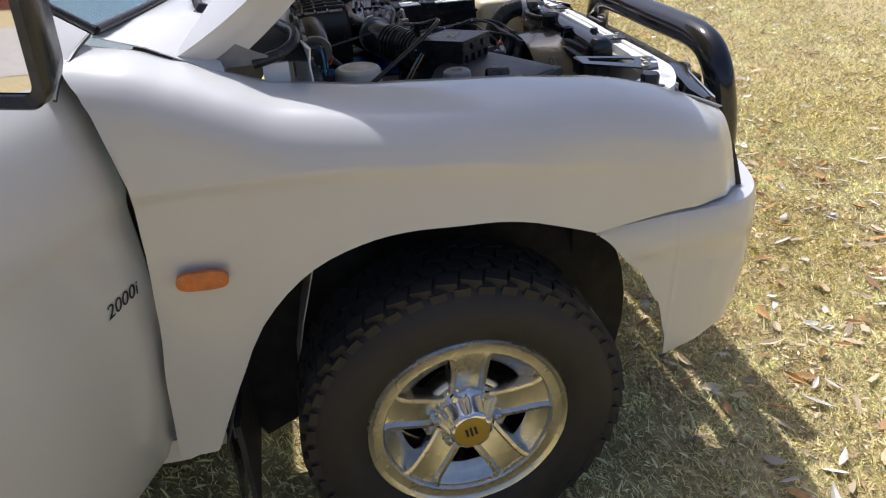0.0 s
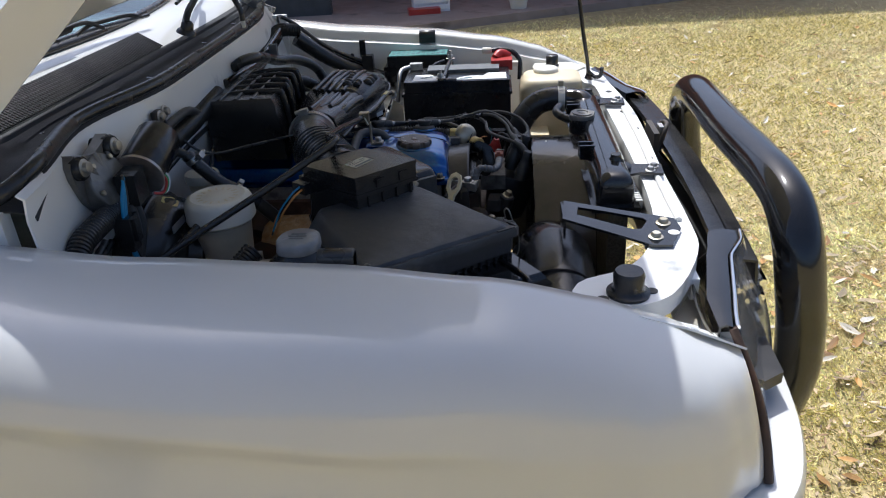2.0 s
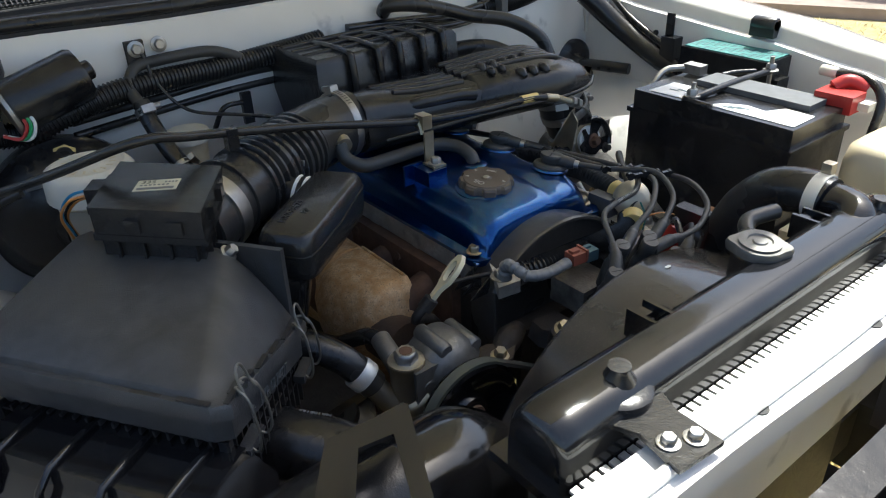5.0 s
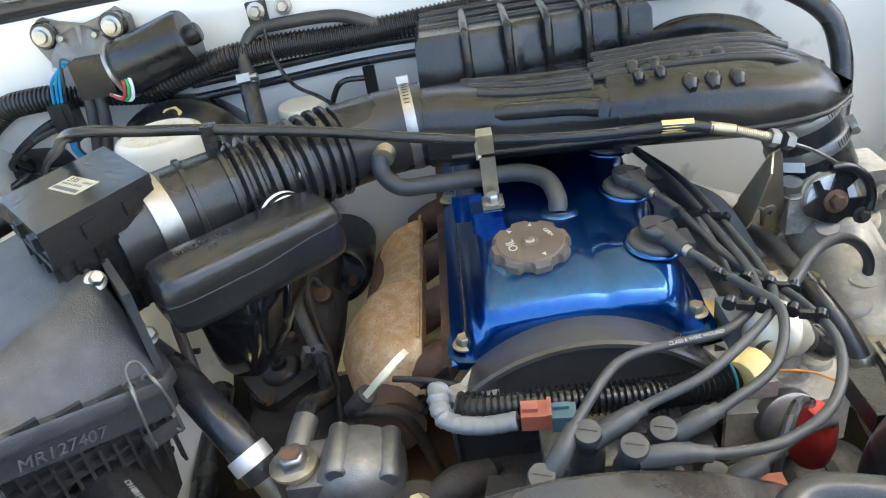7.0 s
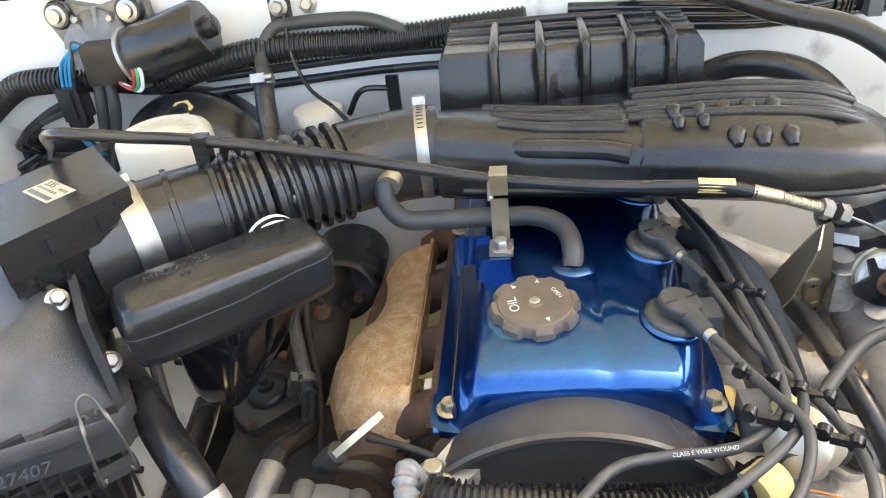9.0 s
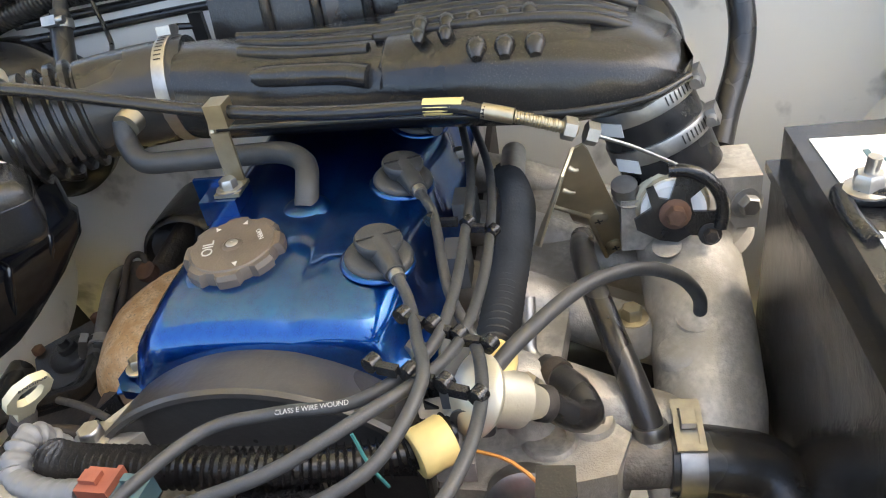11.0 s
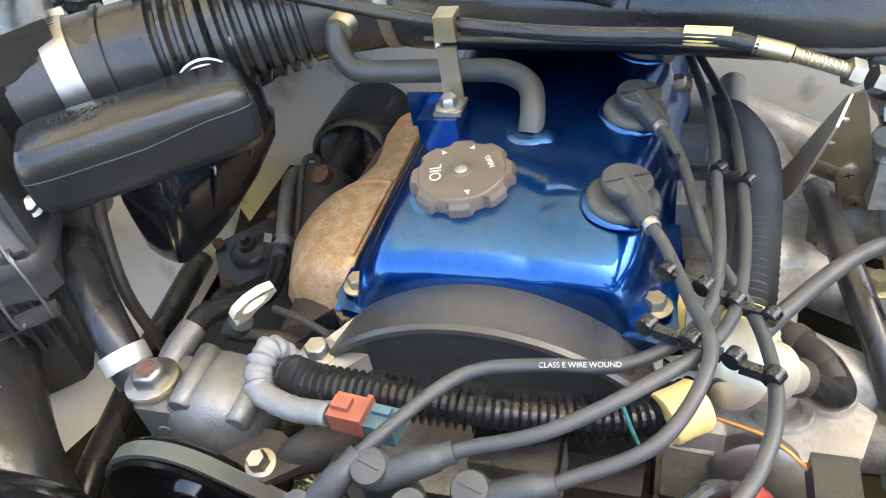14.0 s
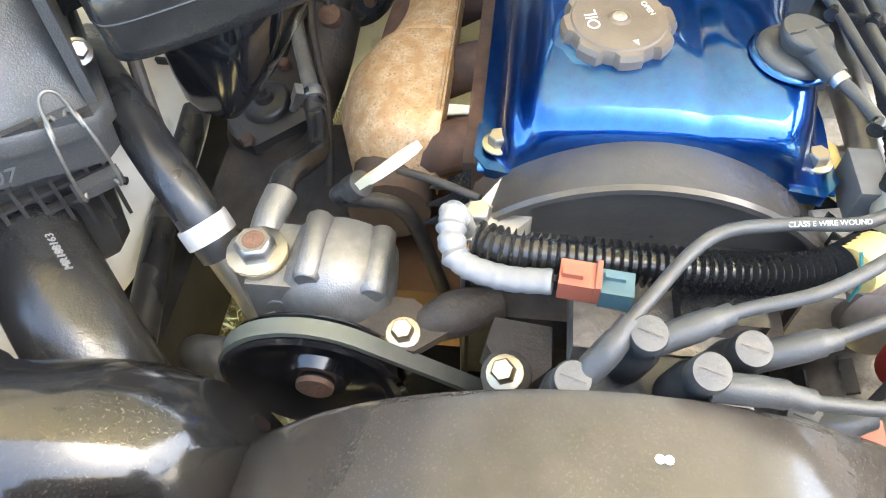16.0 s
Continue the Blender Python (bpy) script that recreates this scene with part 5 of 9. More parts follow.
for y in (0.775, 1.239):
    bm = B()
    lathe(bm, (0.587, y, 0.995), (0, 0, 1), [(0, 0.030), (0.010, 0.030), (0.013, 0.025), (0.013, 0.016), (0.019, 0.015), (0.026, 0.010), (0.032, 0.010), (0.033, 0.0)], 28)
    part("rubber_mount", bm, RUBBER, rad, "black rubber radiator mount")
    bm = B()
    prism(bm, [(0.552, y - 0.030), (0.60, y - 0.036), (0.63, y - 0.024), (0.672, y - 0.032), (0.676, y + 0.018), (0.632, y + 0.020), (0.60, y + 0.034), (0.552, y + 0.028)], 0.993, 0.998, 0.0015)
    part("mount_bracket", bm, BLACK_P, rad, "black pressed mount bracket")
    for q in ((0.650, y - 0.016), (0.660, y + 0.004)):
        bolt(rad, (q[0], q[1], 0.998), (0, 0, 1), 0.0065, 0.006, STEEL)
for y in (0.872, 1.165):
    bm = B()
    box(bm, (0.548, y - 0.012, 1.0), (0.04, 0.004, 0.03), 0.001)
    box(bm, (0.548, y + 0.012, 1.0), (0.04, 0.004, 0.03), 0.001)
    box(bm, (0.538, y, 0.998), (0.012, 0.028, 0.026), 0.001)
    part("shroud_clip", bm, BLACK_G, rad)
bm = B()
cyl(bm, (0.545, 0.872, 0.992), (0.545, 0.872, 1.004), 0.006, n=12)
part("shroud_bolt", bm, STEEL, rad)
# upper outlet and hose
bm = B()
tube(bm, [(0.578, 1.19, 0.985), (0.572, 1.215, 1.005), (0.55, 1.228, 1.008), (0.52, 1.232, 1.005)], 0.024, 18, 5)
part("hose_neck", bm, BLACK_G, rad)
hose = single("radiator_hose", tube(B(), [(0.532, 1.231, 1.006), (0.50, 1.233, 1.008), (0.46, 1.232, 0.995), (0.425, 1.231, 0.955), (0.405, 1.23, 0.90), (0.395, 1.235, 0.83), (0.37, 1.25, 0.78)], 0.029, 20, 6), RUBBER, "thick black radiator hose with a spring clip", "hose")
clamp(hose, (0.520, 1.232, 1.0065), (1, 0, 0), 0.0295, 0.016, None, CREAM_L, "spring_clip")
bm = B()
box(bm, (0.520, 1.240, 1.043), (0.012, 0.014, 0.014), 0.002)
part("clip_ear", bm, ZINC, hose)

# fan shroud
shr = thing("fan_shroud", (0.50, 1.0, 0.75), "glossy dark plastic fan shroud behind the radiator", "fan shroud")
bm = B()
rows = []
for k in range(41):
    a = math.radians(-20 + 220 * k / 40)
    y, z = 1.0 + 0.262 * math.cos(a), 0.712 + 0.262 * math.sin(a)
    rows.append([(0.555, 1.0 + 0.285 * math.cos(a), 0.712 + min(0.27, 0.285 * math.sin(a))), (0.525, 1.0 + 0.268 * math.cos(a), 0.712 + 0.266 * math.sin(a)), (0.443, y, z), (0.437, y * 0.995 + 1.0 * 0.005, z - 0.003)])
sheet(bm, rows, 0.003)
part("ring", bm, SHROUD, shr)
bm = B()
for p, r in (((0.470, 1.005, 0.9755), 0.0022), ((0.470, 1.009, 0.9755), 0.0022)):
    lathe(bm, p, (0, 0, 1), [(0, r), (0.0006, r)], 10)
part("paint_fleck", bm, LABEL_W, shr)
bm = B()
lathe(bm, (0.43, 1.0, 0.715), (1, 0, 0), [(0, 0.06), (0.05, 0.06), (0.06, 0.03)], 28)
hub = part("fan_hub", bm, IRON, shr)
for k in range(6):
    a = 2 * math.pi * k / 6 + 0.3
    bm = B()
    u, t = V(0, math.cos(a), math.sin(a)), V(0, -math.sin(a), math.cos(a))
    loops = []
    for r in (0.06, 0.14, 0.22):
        c = V(0.46, 1.0, 0.715) + u * r
        loops.append([c + t * s * 0.035 + V(0.02 * s, 0, 0) + V(q, 0, 0) for s, q in ((-1, 0), (1, 0), (1, 0.003), (-1, 0.003))])
    loft(bm, loops)
    part("fan_blade", bm, BLACK_P, hub)

# ---- air intake ----
P1, P2, P3 = V(0.158, 0.348, 0), V(0.400, 0.513, 0), V(0.259, 0.662, 0)
P4 = P3 + P1 - P2
EDGE = [(1 - a, 0) for a in (0.05, 0.2, 0.4, 0.6, 0.8, 0.95)] + [(0, a) for a in (0.06, 0.25, 0.5, 0.75, 0.94)] + [(a, 1) for a in (0.05, 0.2, 0.4, 0.6, 0.8, 0.95)] + [(1, 1 - a) for a in (0.06, 0.25, 0.5, 0.75, 0.94)]
def on_box(u, v):
    """A place on the box's plan: u from the engine side to the wing, v from the front edge back to the sensor."""
    return P2 + (P1 - P2) * u + (P3 - P2) * v
def rim_z(v):
    return 0.993 - 0.048 * v
def box_loop(dz, grow=0.0):
    out = []
    for u, v in EDGE:
        p = on_box(0.5 + (u - 0.5) * (1 + grow), 0.5 + (v - 0.5) * (1 + grow * 1.4))
        out.append((p.x, p.y, rim_z(v) + dz))
    return out
def lid_loop(k, dz=0.0):
    """Loops of the lid between its rim (k = 0) and the edge of its raised top (k = 1)."""
    out = []
    for u, v in EDGE:
        lo, hi = 0.025 + (0.10 + 0.16 * v - 0.025) * k, 0.975 - (0.05 + 0.09 * v) * k
        w = (0.02 + 0.96 * v) * (1 - k) + (0.035 + 0.845 * v) * k
        p = on_box(lo + (hi - lo) * u, w)
        top = 1.008 + 0.040 * w ** 0.8
        out.append((p.x, p.y, rim_z(v) + 0.012 + (top - rim_z(v) - 0.012) * (1 - (1 - k) ** 1.6) + dz))
    return out
abox = thing("air_filter_box", (0.25, 0.49, 0.80), "black plastic air filter box with wire clips", "air filter box")
bm = B()
def body_loop(z, k):
    out = []
    for u, v in EDGE:
        p = on_box(0.5 + (u - 0.5) * k, 0.5 + (v - 0.5) * (k - 0.02))
        out.append((p.x + 0.01 * (1 - k), p.y - 0.02 * (1 - k), z))
    return out
loft(bm, [body_loop(0.785, 0.70), body_loop(0.80, 0.76), body_loop(0.86, 0.81), [(x, y, z) for x, y, z in box_loop(-0.052, -0.13)], box_loop(-0.034, -0.10), box_loop(-0.032, -0.03), box_loop(-0.006, -0.025), box_loop(-0.005, -0.03)])
body = part("box_body", bm, BOX_M, abox, "ribbed matt black lower box", sharp=0.6)
bm = B()
loft(bm, [box_loop(-0.004, 0.0), box_loop(-0.003, 0.02), box_loop(0.009, 0.02), box_loop(0.012, 0.008), lid_loop(0.0), lid_loop(0.22), lid_loop(0.5), lid_loop(0.8), lid_loop(0.93), lid_loop(1.0), [tuple(Vector(p).lerp(Vector((0.222, 0.502, 1.034)), 0.5)) for p in lid_loop(1.0, 0.002)]])
lid = part("lid", bm, BOX_M, abox, "matt black lid with bulging top", sharp=0.75)
nrm = V(0.149, 0.141, 0).normalized()
n1 = V(0.165, -0.242, 0).normalized()
def along(a, b, t, off, nv, dz):
    """A place on the rim between two corners, pushed out of the face by off."""
    q = a.lerp(b, t) + nv * off
    v = (q - P2).dot((P3 - P2).normalized()) / (P3 - P2).length
    return V(q.x, q.y, rim_z(max(0.0, min(1.0, v))) + dz)
for a, b, nv, ts in ((P2, P3, nrm, [0.07 + 0.06 * k for k in range(15)]), (P1, P2, n1, [0.05 + 0.9 * k / 18 for k in range(19)])):
    bm = B()
    L = (b - a).length
    for t in ts:
        q = along(a, b, t, -0.0145, nv, -0.064)
        box(bm, (0, 0, 0), (0.0028, 0.010, 0.060), 0.0005, frame_m(q, b - a))
    for dz in (-0.045, -0.062, -0.079):
        q0, q1 = along(a, b, 0.08, -0.0145, nv, dz), along(a, b, 0.92, -0.0145, nv, dz)
        box(bm, (0, 0, 0), ((q1 - q0).length, 0.008, 0.0028), 0.0005, frame_m((q0 + q1) / 2, q1 - q0, V(0, 0, 1)))
    part("rib_grid", bm, BLACK_MATT, body)
    for k in range(6):
        t = 0.10 + 0.80 * k / 5
        bm = B()
        box(bm, (0, 0, 0), (L * 0.105, 0.005, 0.006), 0.0016, frame_m(along(a, b, t, -0.002, nv, 0.0125), along(a, b, t + 0.05, 0, nv, 0) - along(a, b, t - 0.05, 0, nv, 0)))
        part("lip_lug", bm, BLACK_MATT, lid)
tq = along(P2, P3, 0.50, -0.0008, nrm, -0.020)
writing(abox, "MR127407", frame_m(tq, along(P2, P3, 0.7, 0, nrm, 0) - along(P2, P3, 0.3, 0, nrm, 0), nrm), 0.016, GREYPL, "part_number", 0.0005)
bm = B()
for k in range(3):
    q = along(P2, P3, 0.245, -0.0006, nrm, -0.022) + V(0, 0, 0.005 if k == 0 else 0) + (P3 - P2).normalized() * (0.0, -0.003, 0.003)[k]
    box(bm, (0, 0, 0), (0.004, 0.004, 0.0008), 0.0004, frame_m(q, P3 - P2, nrm))
part("maker_mark", bm, GREYPL, abox)
def wire_clip(a, b, t, nv):
    d = (b - a).normalized()
    def w(u, o, dz):
        return along(a, b, t, o, nv, dz) + d * u
    bm = B()
    for s in (-1, 1):
        tube(bm, [w(s * 0.010, 0.004, -0.044), w(s * 0.0125, 0.011, -0.046), w(s * 0.0135, 0.016, -0.034), w(s * 0.013, 0.015, -0.010), w(s * 0.011, 0.011, 0.010), w(s * 0.009, 0.003, 0.019), w(s * 0.005, -0.002, 0.0185), w(s * 0.003, 0.002, 0.017)], 0.0013, 8, 4)
    tube(bm, [w(-0.010, 0.010, 0.010), w(-0.0085, 0.006, 0.018), w(-0.0075, 0.003, 0.028), w(-0.005, 0.0015, 0.036), w(0, 0.001, 0.039), w(0.005, 0.0015, 0.036), w(0.0075, 0.003, 0.028), w(0.0085, 0.006, 0.018), w(0.010, 0.010, 0.010)], 0.0013, 8, 4)
    part("wire_clip", bm, WIREM, abox, "dull steel wire clip")
    bm = B()
    box(bm, (0, 0, 0), (0.034, 0.012, 0.009), 0.002, frame_m(w(0, 0.000, -0.046), d))
    part("clip_lug", bm, BOX_M, abox)
    bm = B()
    box(bm, (0, 0.0, 0.058), (0.020, 0.010, 0.010), 0.002, frame_m(w(0, -0.003, -0.046), d))
    part("clip_catch", bm, BOX_M, abox)
wire_clip(P2, P3, 0.86, nrm)
wire_clip(P2, P3, 0.17, nrm)
wire_clip(P1, P2, 0.06, n1)
bm = B()
wq = on_box(0.20, 0.92)
wall = frame_m((wq.x - 0.006, wq.y + 0.006, 1.000), P4 - P3)
box(bm, (0.012, 0, 0), (0.115, 0.007, 0.084), 0.002, wall)
part("flange", bm, BOX_M, abox, "bolted flange below the sensor")
bolt(abox, (0.217, 0.606, 1.038), (0.5, 0.6, 0.7), 0.0065, 0.009, STEEL)
bolt(abox, (0.222, 0.632, 0.975), (0.5, 0.6, 0.7), 0.0065, 0.009, STEEL)

# air flow sensor housing and its module
afm = thing("air_flow_sensor", (0.15, 0.58, 1.0), "black air flow sensor with a paper label", "air flow sensor")
A_, B_, C_, D_ = V(0.040, 0.568, 0), V(0.131, 0.647, 0), V(0.227, 0.583, 0), V(0.139, 0.504, 0)
ex = (C_ - B_).normalized()
cen = (A_ + B_ + C_ + D_) / 4
mm = frame_m((cen.x, cen.y, 1.077), ex)
def inset(g):
    return [tuple((cen + (p - cen) * g).xy) for p in (A_, D_, C_, B_)]
bm = B()
prism(bm, inset(1.0), 1.066, 1.088, 0.006)
mod = part("module", bm, BLACK_P, afm, "black module case", sharp=0.8)
bm = B()
prism(bm, inset(1.015), 1.0885, 1.0965, 0.003)
part("module_lid", bm, BLACK_P, mod, "flat black module lid")
bm = B()
prism(bm, inset(1.03), 1.060, 1.067, 0.002)
part("module_rim", bm, BLACK_P, mod)
for u in (0.25, 0.62):
    for p0, p1 in ((B_, C_), (C_, D_)):
        q = cen + (p0.lerp(p1, u) - cen) * 1.03
        bm = B()
        box(bm, (0, 0, 0), (0.016, 0.005, 0.014), 0.001, frame_m((q.x, q.y, 1.078), p1 - p0))
        part("lid_clip", bm, BLACK_P, mod)
bm = B()
box(bm, (0.0, 0.0, 0.0198), (0.027, 0.044, 0.0006), 0, mm)
lab = part("label", bm, LABEL, afm, "cream paper label")
fm = mm @ Matrix.Translation((0.0, 0.0, 0.0203)) @ Matrix.Rotation(math.pi / 2, 4, "Z")
writing(lab, "335", fm @ Matrix.Translation((-0.010, 0.0075, 0)), 0.0105, INK, "lettering", 0.0001)
for k in range(7):
    bm = B()
    box(bm, (-0.016 + 0.0045 * k, 0.0, 0), (0.0026, 0.0030, 0.0002), 0, fm)
    part("print_bar", bm, GREYPL, lab)
for k in range(4):
    bm = B()
    box(bm, (0.008 + 0.0035 * k, 0.0065, 0), (0.0020, 0.0034, 0.0002), 0, fm)
    part("print_bar", bm, GREYPL, lab)
bm = B()
box(bm, (0, -0.0085, 0), (0.038, 0.0050, 0.0002), 0, fm)
part("print_bar", bm, GREYPL, lab)
bm = B()
prism(bm, inset(0.93), 0.975, 1.061, 0.006)
part("housing", bm, BLACK_P, afm, "ribbed black sensor housing")
for p0, p1, n in ((B_, C_, 5), (C_, D_, 4)):
    for k in range(n):
        q = cen + (p0.lerp(p1, (k + 0.3) / n) - cen) * 0.945
        bm = B()
        box(bm, (0, 0, 0), (0.003, 0.008, 0.082), 0.0008, frame_m((q.x, q.y, 1.018), p1 - p0))
        part("rib", bm, BLACK_P, afm)
bm = B()
box(bm, (-0.01, 0.062, -0.072), (0.118, 0.004, 0.005), 0.001, mm)
part("rib", bm, BLACK_P, afm)
bm = B()
box(bm, (-0.05, -0.058, -0.004), (0.040, 0.030, 0.022), 0.003, mm)
box(bm, (-0.052, -0.082, -0.006), (0.030, 0.020, 0.018), 0.003, mm)
part("connector", bm, BLACK_P, afm)
for k, (mt, dz) in enumerate(((WIREO, 0), (WIREB, 0.004), (RUBBER, -0.004), (WIREO, -0.008))):
    bm = B()
    c0 = mm @ V(-0.045 - 0.005 * k, -0.09, -0.006 + dz)
    tube(bm, [c0, c0 + V(-0.01, -0.02, -0.005), c0 + V(-0.03, -0.03, -0.03), c0 + V(-0.05, -0.02, -0.07)], 0.0016, 6, 5)
    part("wire", bm, mt, afm)

# intake bellows
ax = [V(0.142, 0.592, 1.035), V(0.093, 0.655, 1.037), V(0.050, 0.730, 1.038), V(0.012, 0.795, 1.041), V(-0.010, 0.845, 1.043), V(-0.021, 0.905, 1.045)]
bel = thing("intake_hose", (0.06, 0.735, 1.0), "black ribbed rubber intake hose with steel clamps", "intake hose")
bm = B()
def bellow(s):
    if 0.13 < s < 0.255:
        return 1.0 + 0.09 * (1 if (s % 0.0135) < 0.0075 else -1)
    return 1.0
tube(bm, smooth_path(ax, 26), 0.047, 36, 1, True, bellow)
part("bellows", bm, RUBBER, bel, "ribbed black rubber", sharp=0.5)
d0 = (ax[1] - ax[0]).normalized()
clamp(bel, ax[0] + d0 * 0.048, d0, 0.0485, 0.022, (-0.6, -0.5, 0.9))
bm = B()
for k in range(2):
    lathe(bm, ax[1] + (ax[2] - ax[1]).normalized() * (0.002 + 0.040 * k), ax[2] - ax[1], [(0, 0.046), (0.001, 0.0505), (0.006, 0.0505), (0.007, 0.046)], 36)
part("cuff", bm, RUBBER, bel, "thick rubber cuff")
d1 = V(-0.1, 1, 0.02)
clamp(bel, (-0.020, 0.888, 1.045), d1, 0.0478, 0.012, (-0.25, 0, 1))
bm = B()
nk0, nkd = V(0.062, 0.722, 1.026), V(0.045, 0.034, -0.008).normalized()
lathe(bm, nk0, nkd, [(0, 0.0225), (0.055, 0.0225), (0.072, 0.022)], 28)
neck = part("side_neck", bm, RUBBER, bel)
for k in range(4):
    bm = B()
    r = 0.0252 if k % 2 else 0.0246
    lathe(bm, nk0 + nkd * (0.046 + 0.0052 * k), nkd, [(0, 0.0224), (0.0008, r), (0.0022 if k % 2 == 0 else 0.004, r), (0.0045, 0.0224)], 32, None, False)
    part("neck_ring", bm, RUBBER if k % 2 else LABEL_W, bel)
bm = B()
lathe(bm, (0.030, 0.858, 1.040), (0.7, -0.1, -0.15), [(0, 0.013), (0.012, 0.012)], 16)
part("nipple", bm, ZINC, bel)
bm = B()
box(bm, (0.063, 0.691, 1.098), (0.014, 0.014, 0.026), 0.003)
part("cable_clip", bm, BLACK_P, bel, "black cable clip")

# side resonator with lower chamber
sr = thing("side_resonator", (0.17, 0.73, 0.90), "glossy black plastic resonator box with a moulded number", "resonator")
e1 = V(-0.105, 0.135, 0).normalized()
cm = frame_m((0.174, 0.731, 1.016), e1)
bm = B()
loops = []
for z, g in ((-0.030, 0.80), (-0.026, 0.93), (-0.016, 0.985), (0.008, 1.0), (0.018, 0.97), (0.026, 0.88), (0.028, 0.78)):
    hx, hy = 0.092 * (0.45 + 0.55 * g), 0.034 * g
    loop = []
    for a in [2 * math.pi * k / 32 for k in range(32)]:
        ca, sa = math.cos(a), math.sin(a)
        loop.append(cm @ V(hx * math.copysign(abs(ca) ** 0.28, ca), hy * math.copysign(abs(sa) ** 0.28, sa), z))
    loops.append(loop)
loft(bm, loops)
part("chamber", bm, BLACK_P, sr, "black chamber")
bm = B()
loops = []
lean = frame_m((0, 0, 0), (1, -0.26, 0))
for z, cx, cy, hx, hy in ((0.992, 0.085, 0.706, 0.074, 0.040), (0.955, 0.085, 0.702, 0.076, 0.043), (0.948, 0.085, 0.702, 0.080, 0.046), (0.925, 0.088, 0.699, 0.078, 0.045), (0.900, 0.104, 0.694, 0.062, 0.039), (0.876, 0.126, 0.688, 0.040, 0.030), (0.864, 0.136, 0.686, 0.026, 0.021), (0.860, 0.138, 0.686, 0.014, 0.010)):
    loops.append([V(cx, cy, z) + lean @ V(hx * math.copysign(abs(math.cos(a)) ** 0.45, math.cos(a)), hy * math.copysign(abs(math.sin(a)) ** 0.45, math.sin(a)), 0) for a in (2 * math.pi * k / 40 for k in range(40))])
loft(bm, loops)
part("lower_chamber", bm, BLACK_G, sr, "glossy lower chamber")
for k in range(4):
    bm = B()
    box(bm, (0.125 - 0.022 * k, 0.655 + 0.005 * k, 0.922), (0.006, 0.014, 0.070 - 0.004 * k), 0.002)
    part("rib", bm, BLACK_P, sr)
for k in range(2):
    bm = B()
    tube(bm, [V(0.12 - 0.05 * k, 0.664 + 0.012 * k, 0.952), V(0.120 - 0.05 * k, 0.735 + 0.012 * k, 0.954), V(0.128 - 0.05 * k, 0.737 + 0.008 * k, 0.925), V(0.128 - 0.03 * k, 0.722, 0.895)], 0.003, 8, 3)
    part("rib", bm, BLACK_G, sr)
seam = []
for a in [2 * math.pi * k / 48 for k in range(49)]:
    ca, sa = math.cos(a), math.sin(a)
    seam.append(cm @ V(0.0922 * math.copysign(abs(ca) ** 0.28, ca), 0.0342 * math.copysign(abs(sa) ** 0.28, sa), 0.004 + 0.006 * (ca > 0.05)))
part("mould_seam", tube(B(), seam, 0.0008, 6, 1), BLACK_P, sr)
bm = B()
box(bm, (0.030, 0.034, -0.004), (0.026, 0.004, 0.010), 0.0015, cm)
part("catch", bm, BLACK_P, sr)
writing(sr, "MR299423", cm @ Matrix.Translation((-0.033, 0.012, 0.0276)), 0.013, BLACK_MATT, "part_number", 0.0012)
writing(sr, "PP", cm @ Matrix.Translation((-0.030, -0.004, 0.0276)), 0.011, BLACK_MATT, "part_number", 0.0012)
bolt(sr, (0.074, 0.774, 1.042), (0.1, 0, 1), 0.005, 0.008, STEEL, False)

# main resonator over the engine
mr = thing("intake_resonator", (0.0, 1.1, 1.0), "black plastic intake resonator with ribs and studs", "resonator")
def res_loop(y, x0, x1, z0, z1, z2):
    xm = (x0 + x1) / 2
    return [(x0, y, z0), (x0 + 0.004, y, z0 + (z1 - z0) * 0.7), (x0 + 0.014, y, z1), (xm, y, z2), (x1 - 0.018, y, z2 - 0.006), (x1 - 0.005, y, z2 - 0.016), (x1 + 0.003, y, z0 + 0.022), (x1 - 0.004, y, z0 + 0.012), (x1 - 0.02, y, z0), (xm, y, z0 - 0.006)]
bm = B()
loft(bm, [res_loop(0.905, -0.058, 0.030, 1.005, 1.080, 1.089), res_loop(0.93, -0.062, 0.032, 1.003, 1.078, 1.088), res_loop(1.0, -0.085, 0.040, 1.005, 1.072, 1.080), res_loop(1.08, -0.092, 0.052, 1.008, 1.073, 1.080),
          res_loop(1.16, -0.090, 0.068, 1.010, 1.075, 1.083), res_loop(1.24, -0.080, 0.084, 1.012, 1.076, 1.083), res_loop(1.30, -0.062, 0.084, 1.018, 1.070, 1.076), res_loop(1.328, -0.045, 0.070, 1.026, 1.060, 1.064), res_loop(1.338, -0.035, 0.058, 1.034, 1.050, 1.052)])
mrb = part("main_chamber", bm, BLACK_P, mr, "black moulded chamber", sharp=1.2)
bm = B()
tube(bm, [(0.034, 0.93, 1.024), (0.044, 1.0, 1.026), (0.056, 1.08, 1.029), (0.072, 1.16, 1.031), (0.088, 1.24, 1.033), (0.088, 1.30, 1.038), (0.066, 1.335, 1.043)], 0.0035, 8, 4)
part("seam", bm, BLACK_P, mr, "moulded seam lip")
for k in range(5):
    bm = B()
    x0 = -0.058 + 0.017 * k
    y0 = 1.09 if k > 1 else 1.10
    tube(bm, [(x0 + 0.0, y0, 1.081), (x0 + 0.013, y0 + 0.10, 1.0875), (x0 + 0.020, y0 + 0.17, 1.084), (x0 + 0.018, y0 + 0.205, 1.072)], 0.0050, 12, 4)
    part("rib", bm, BLACK_P, mr)
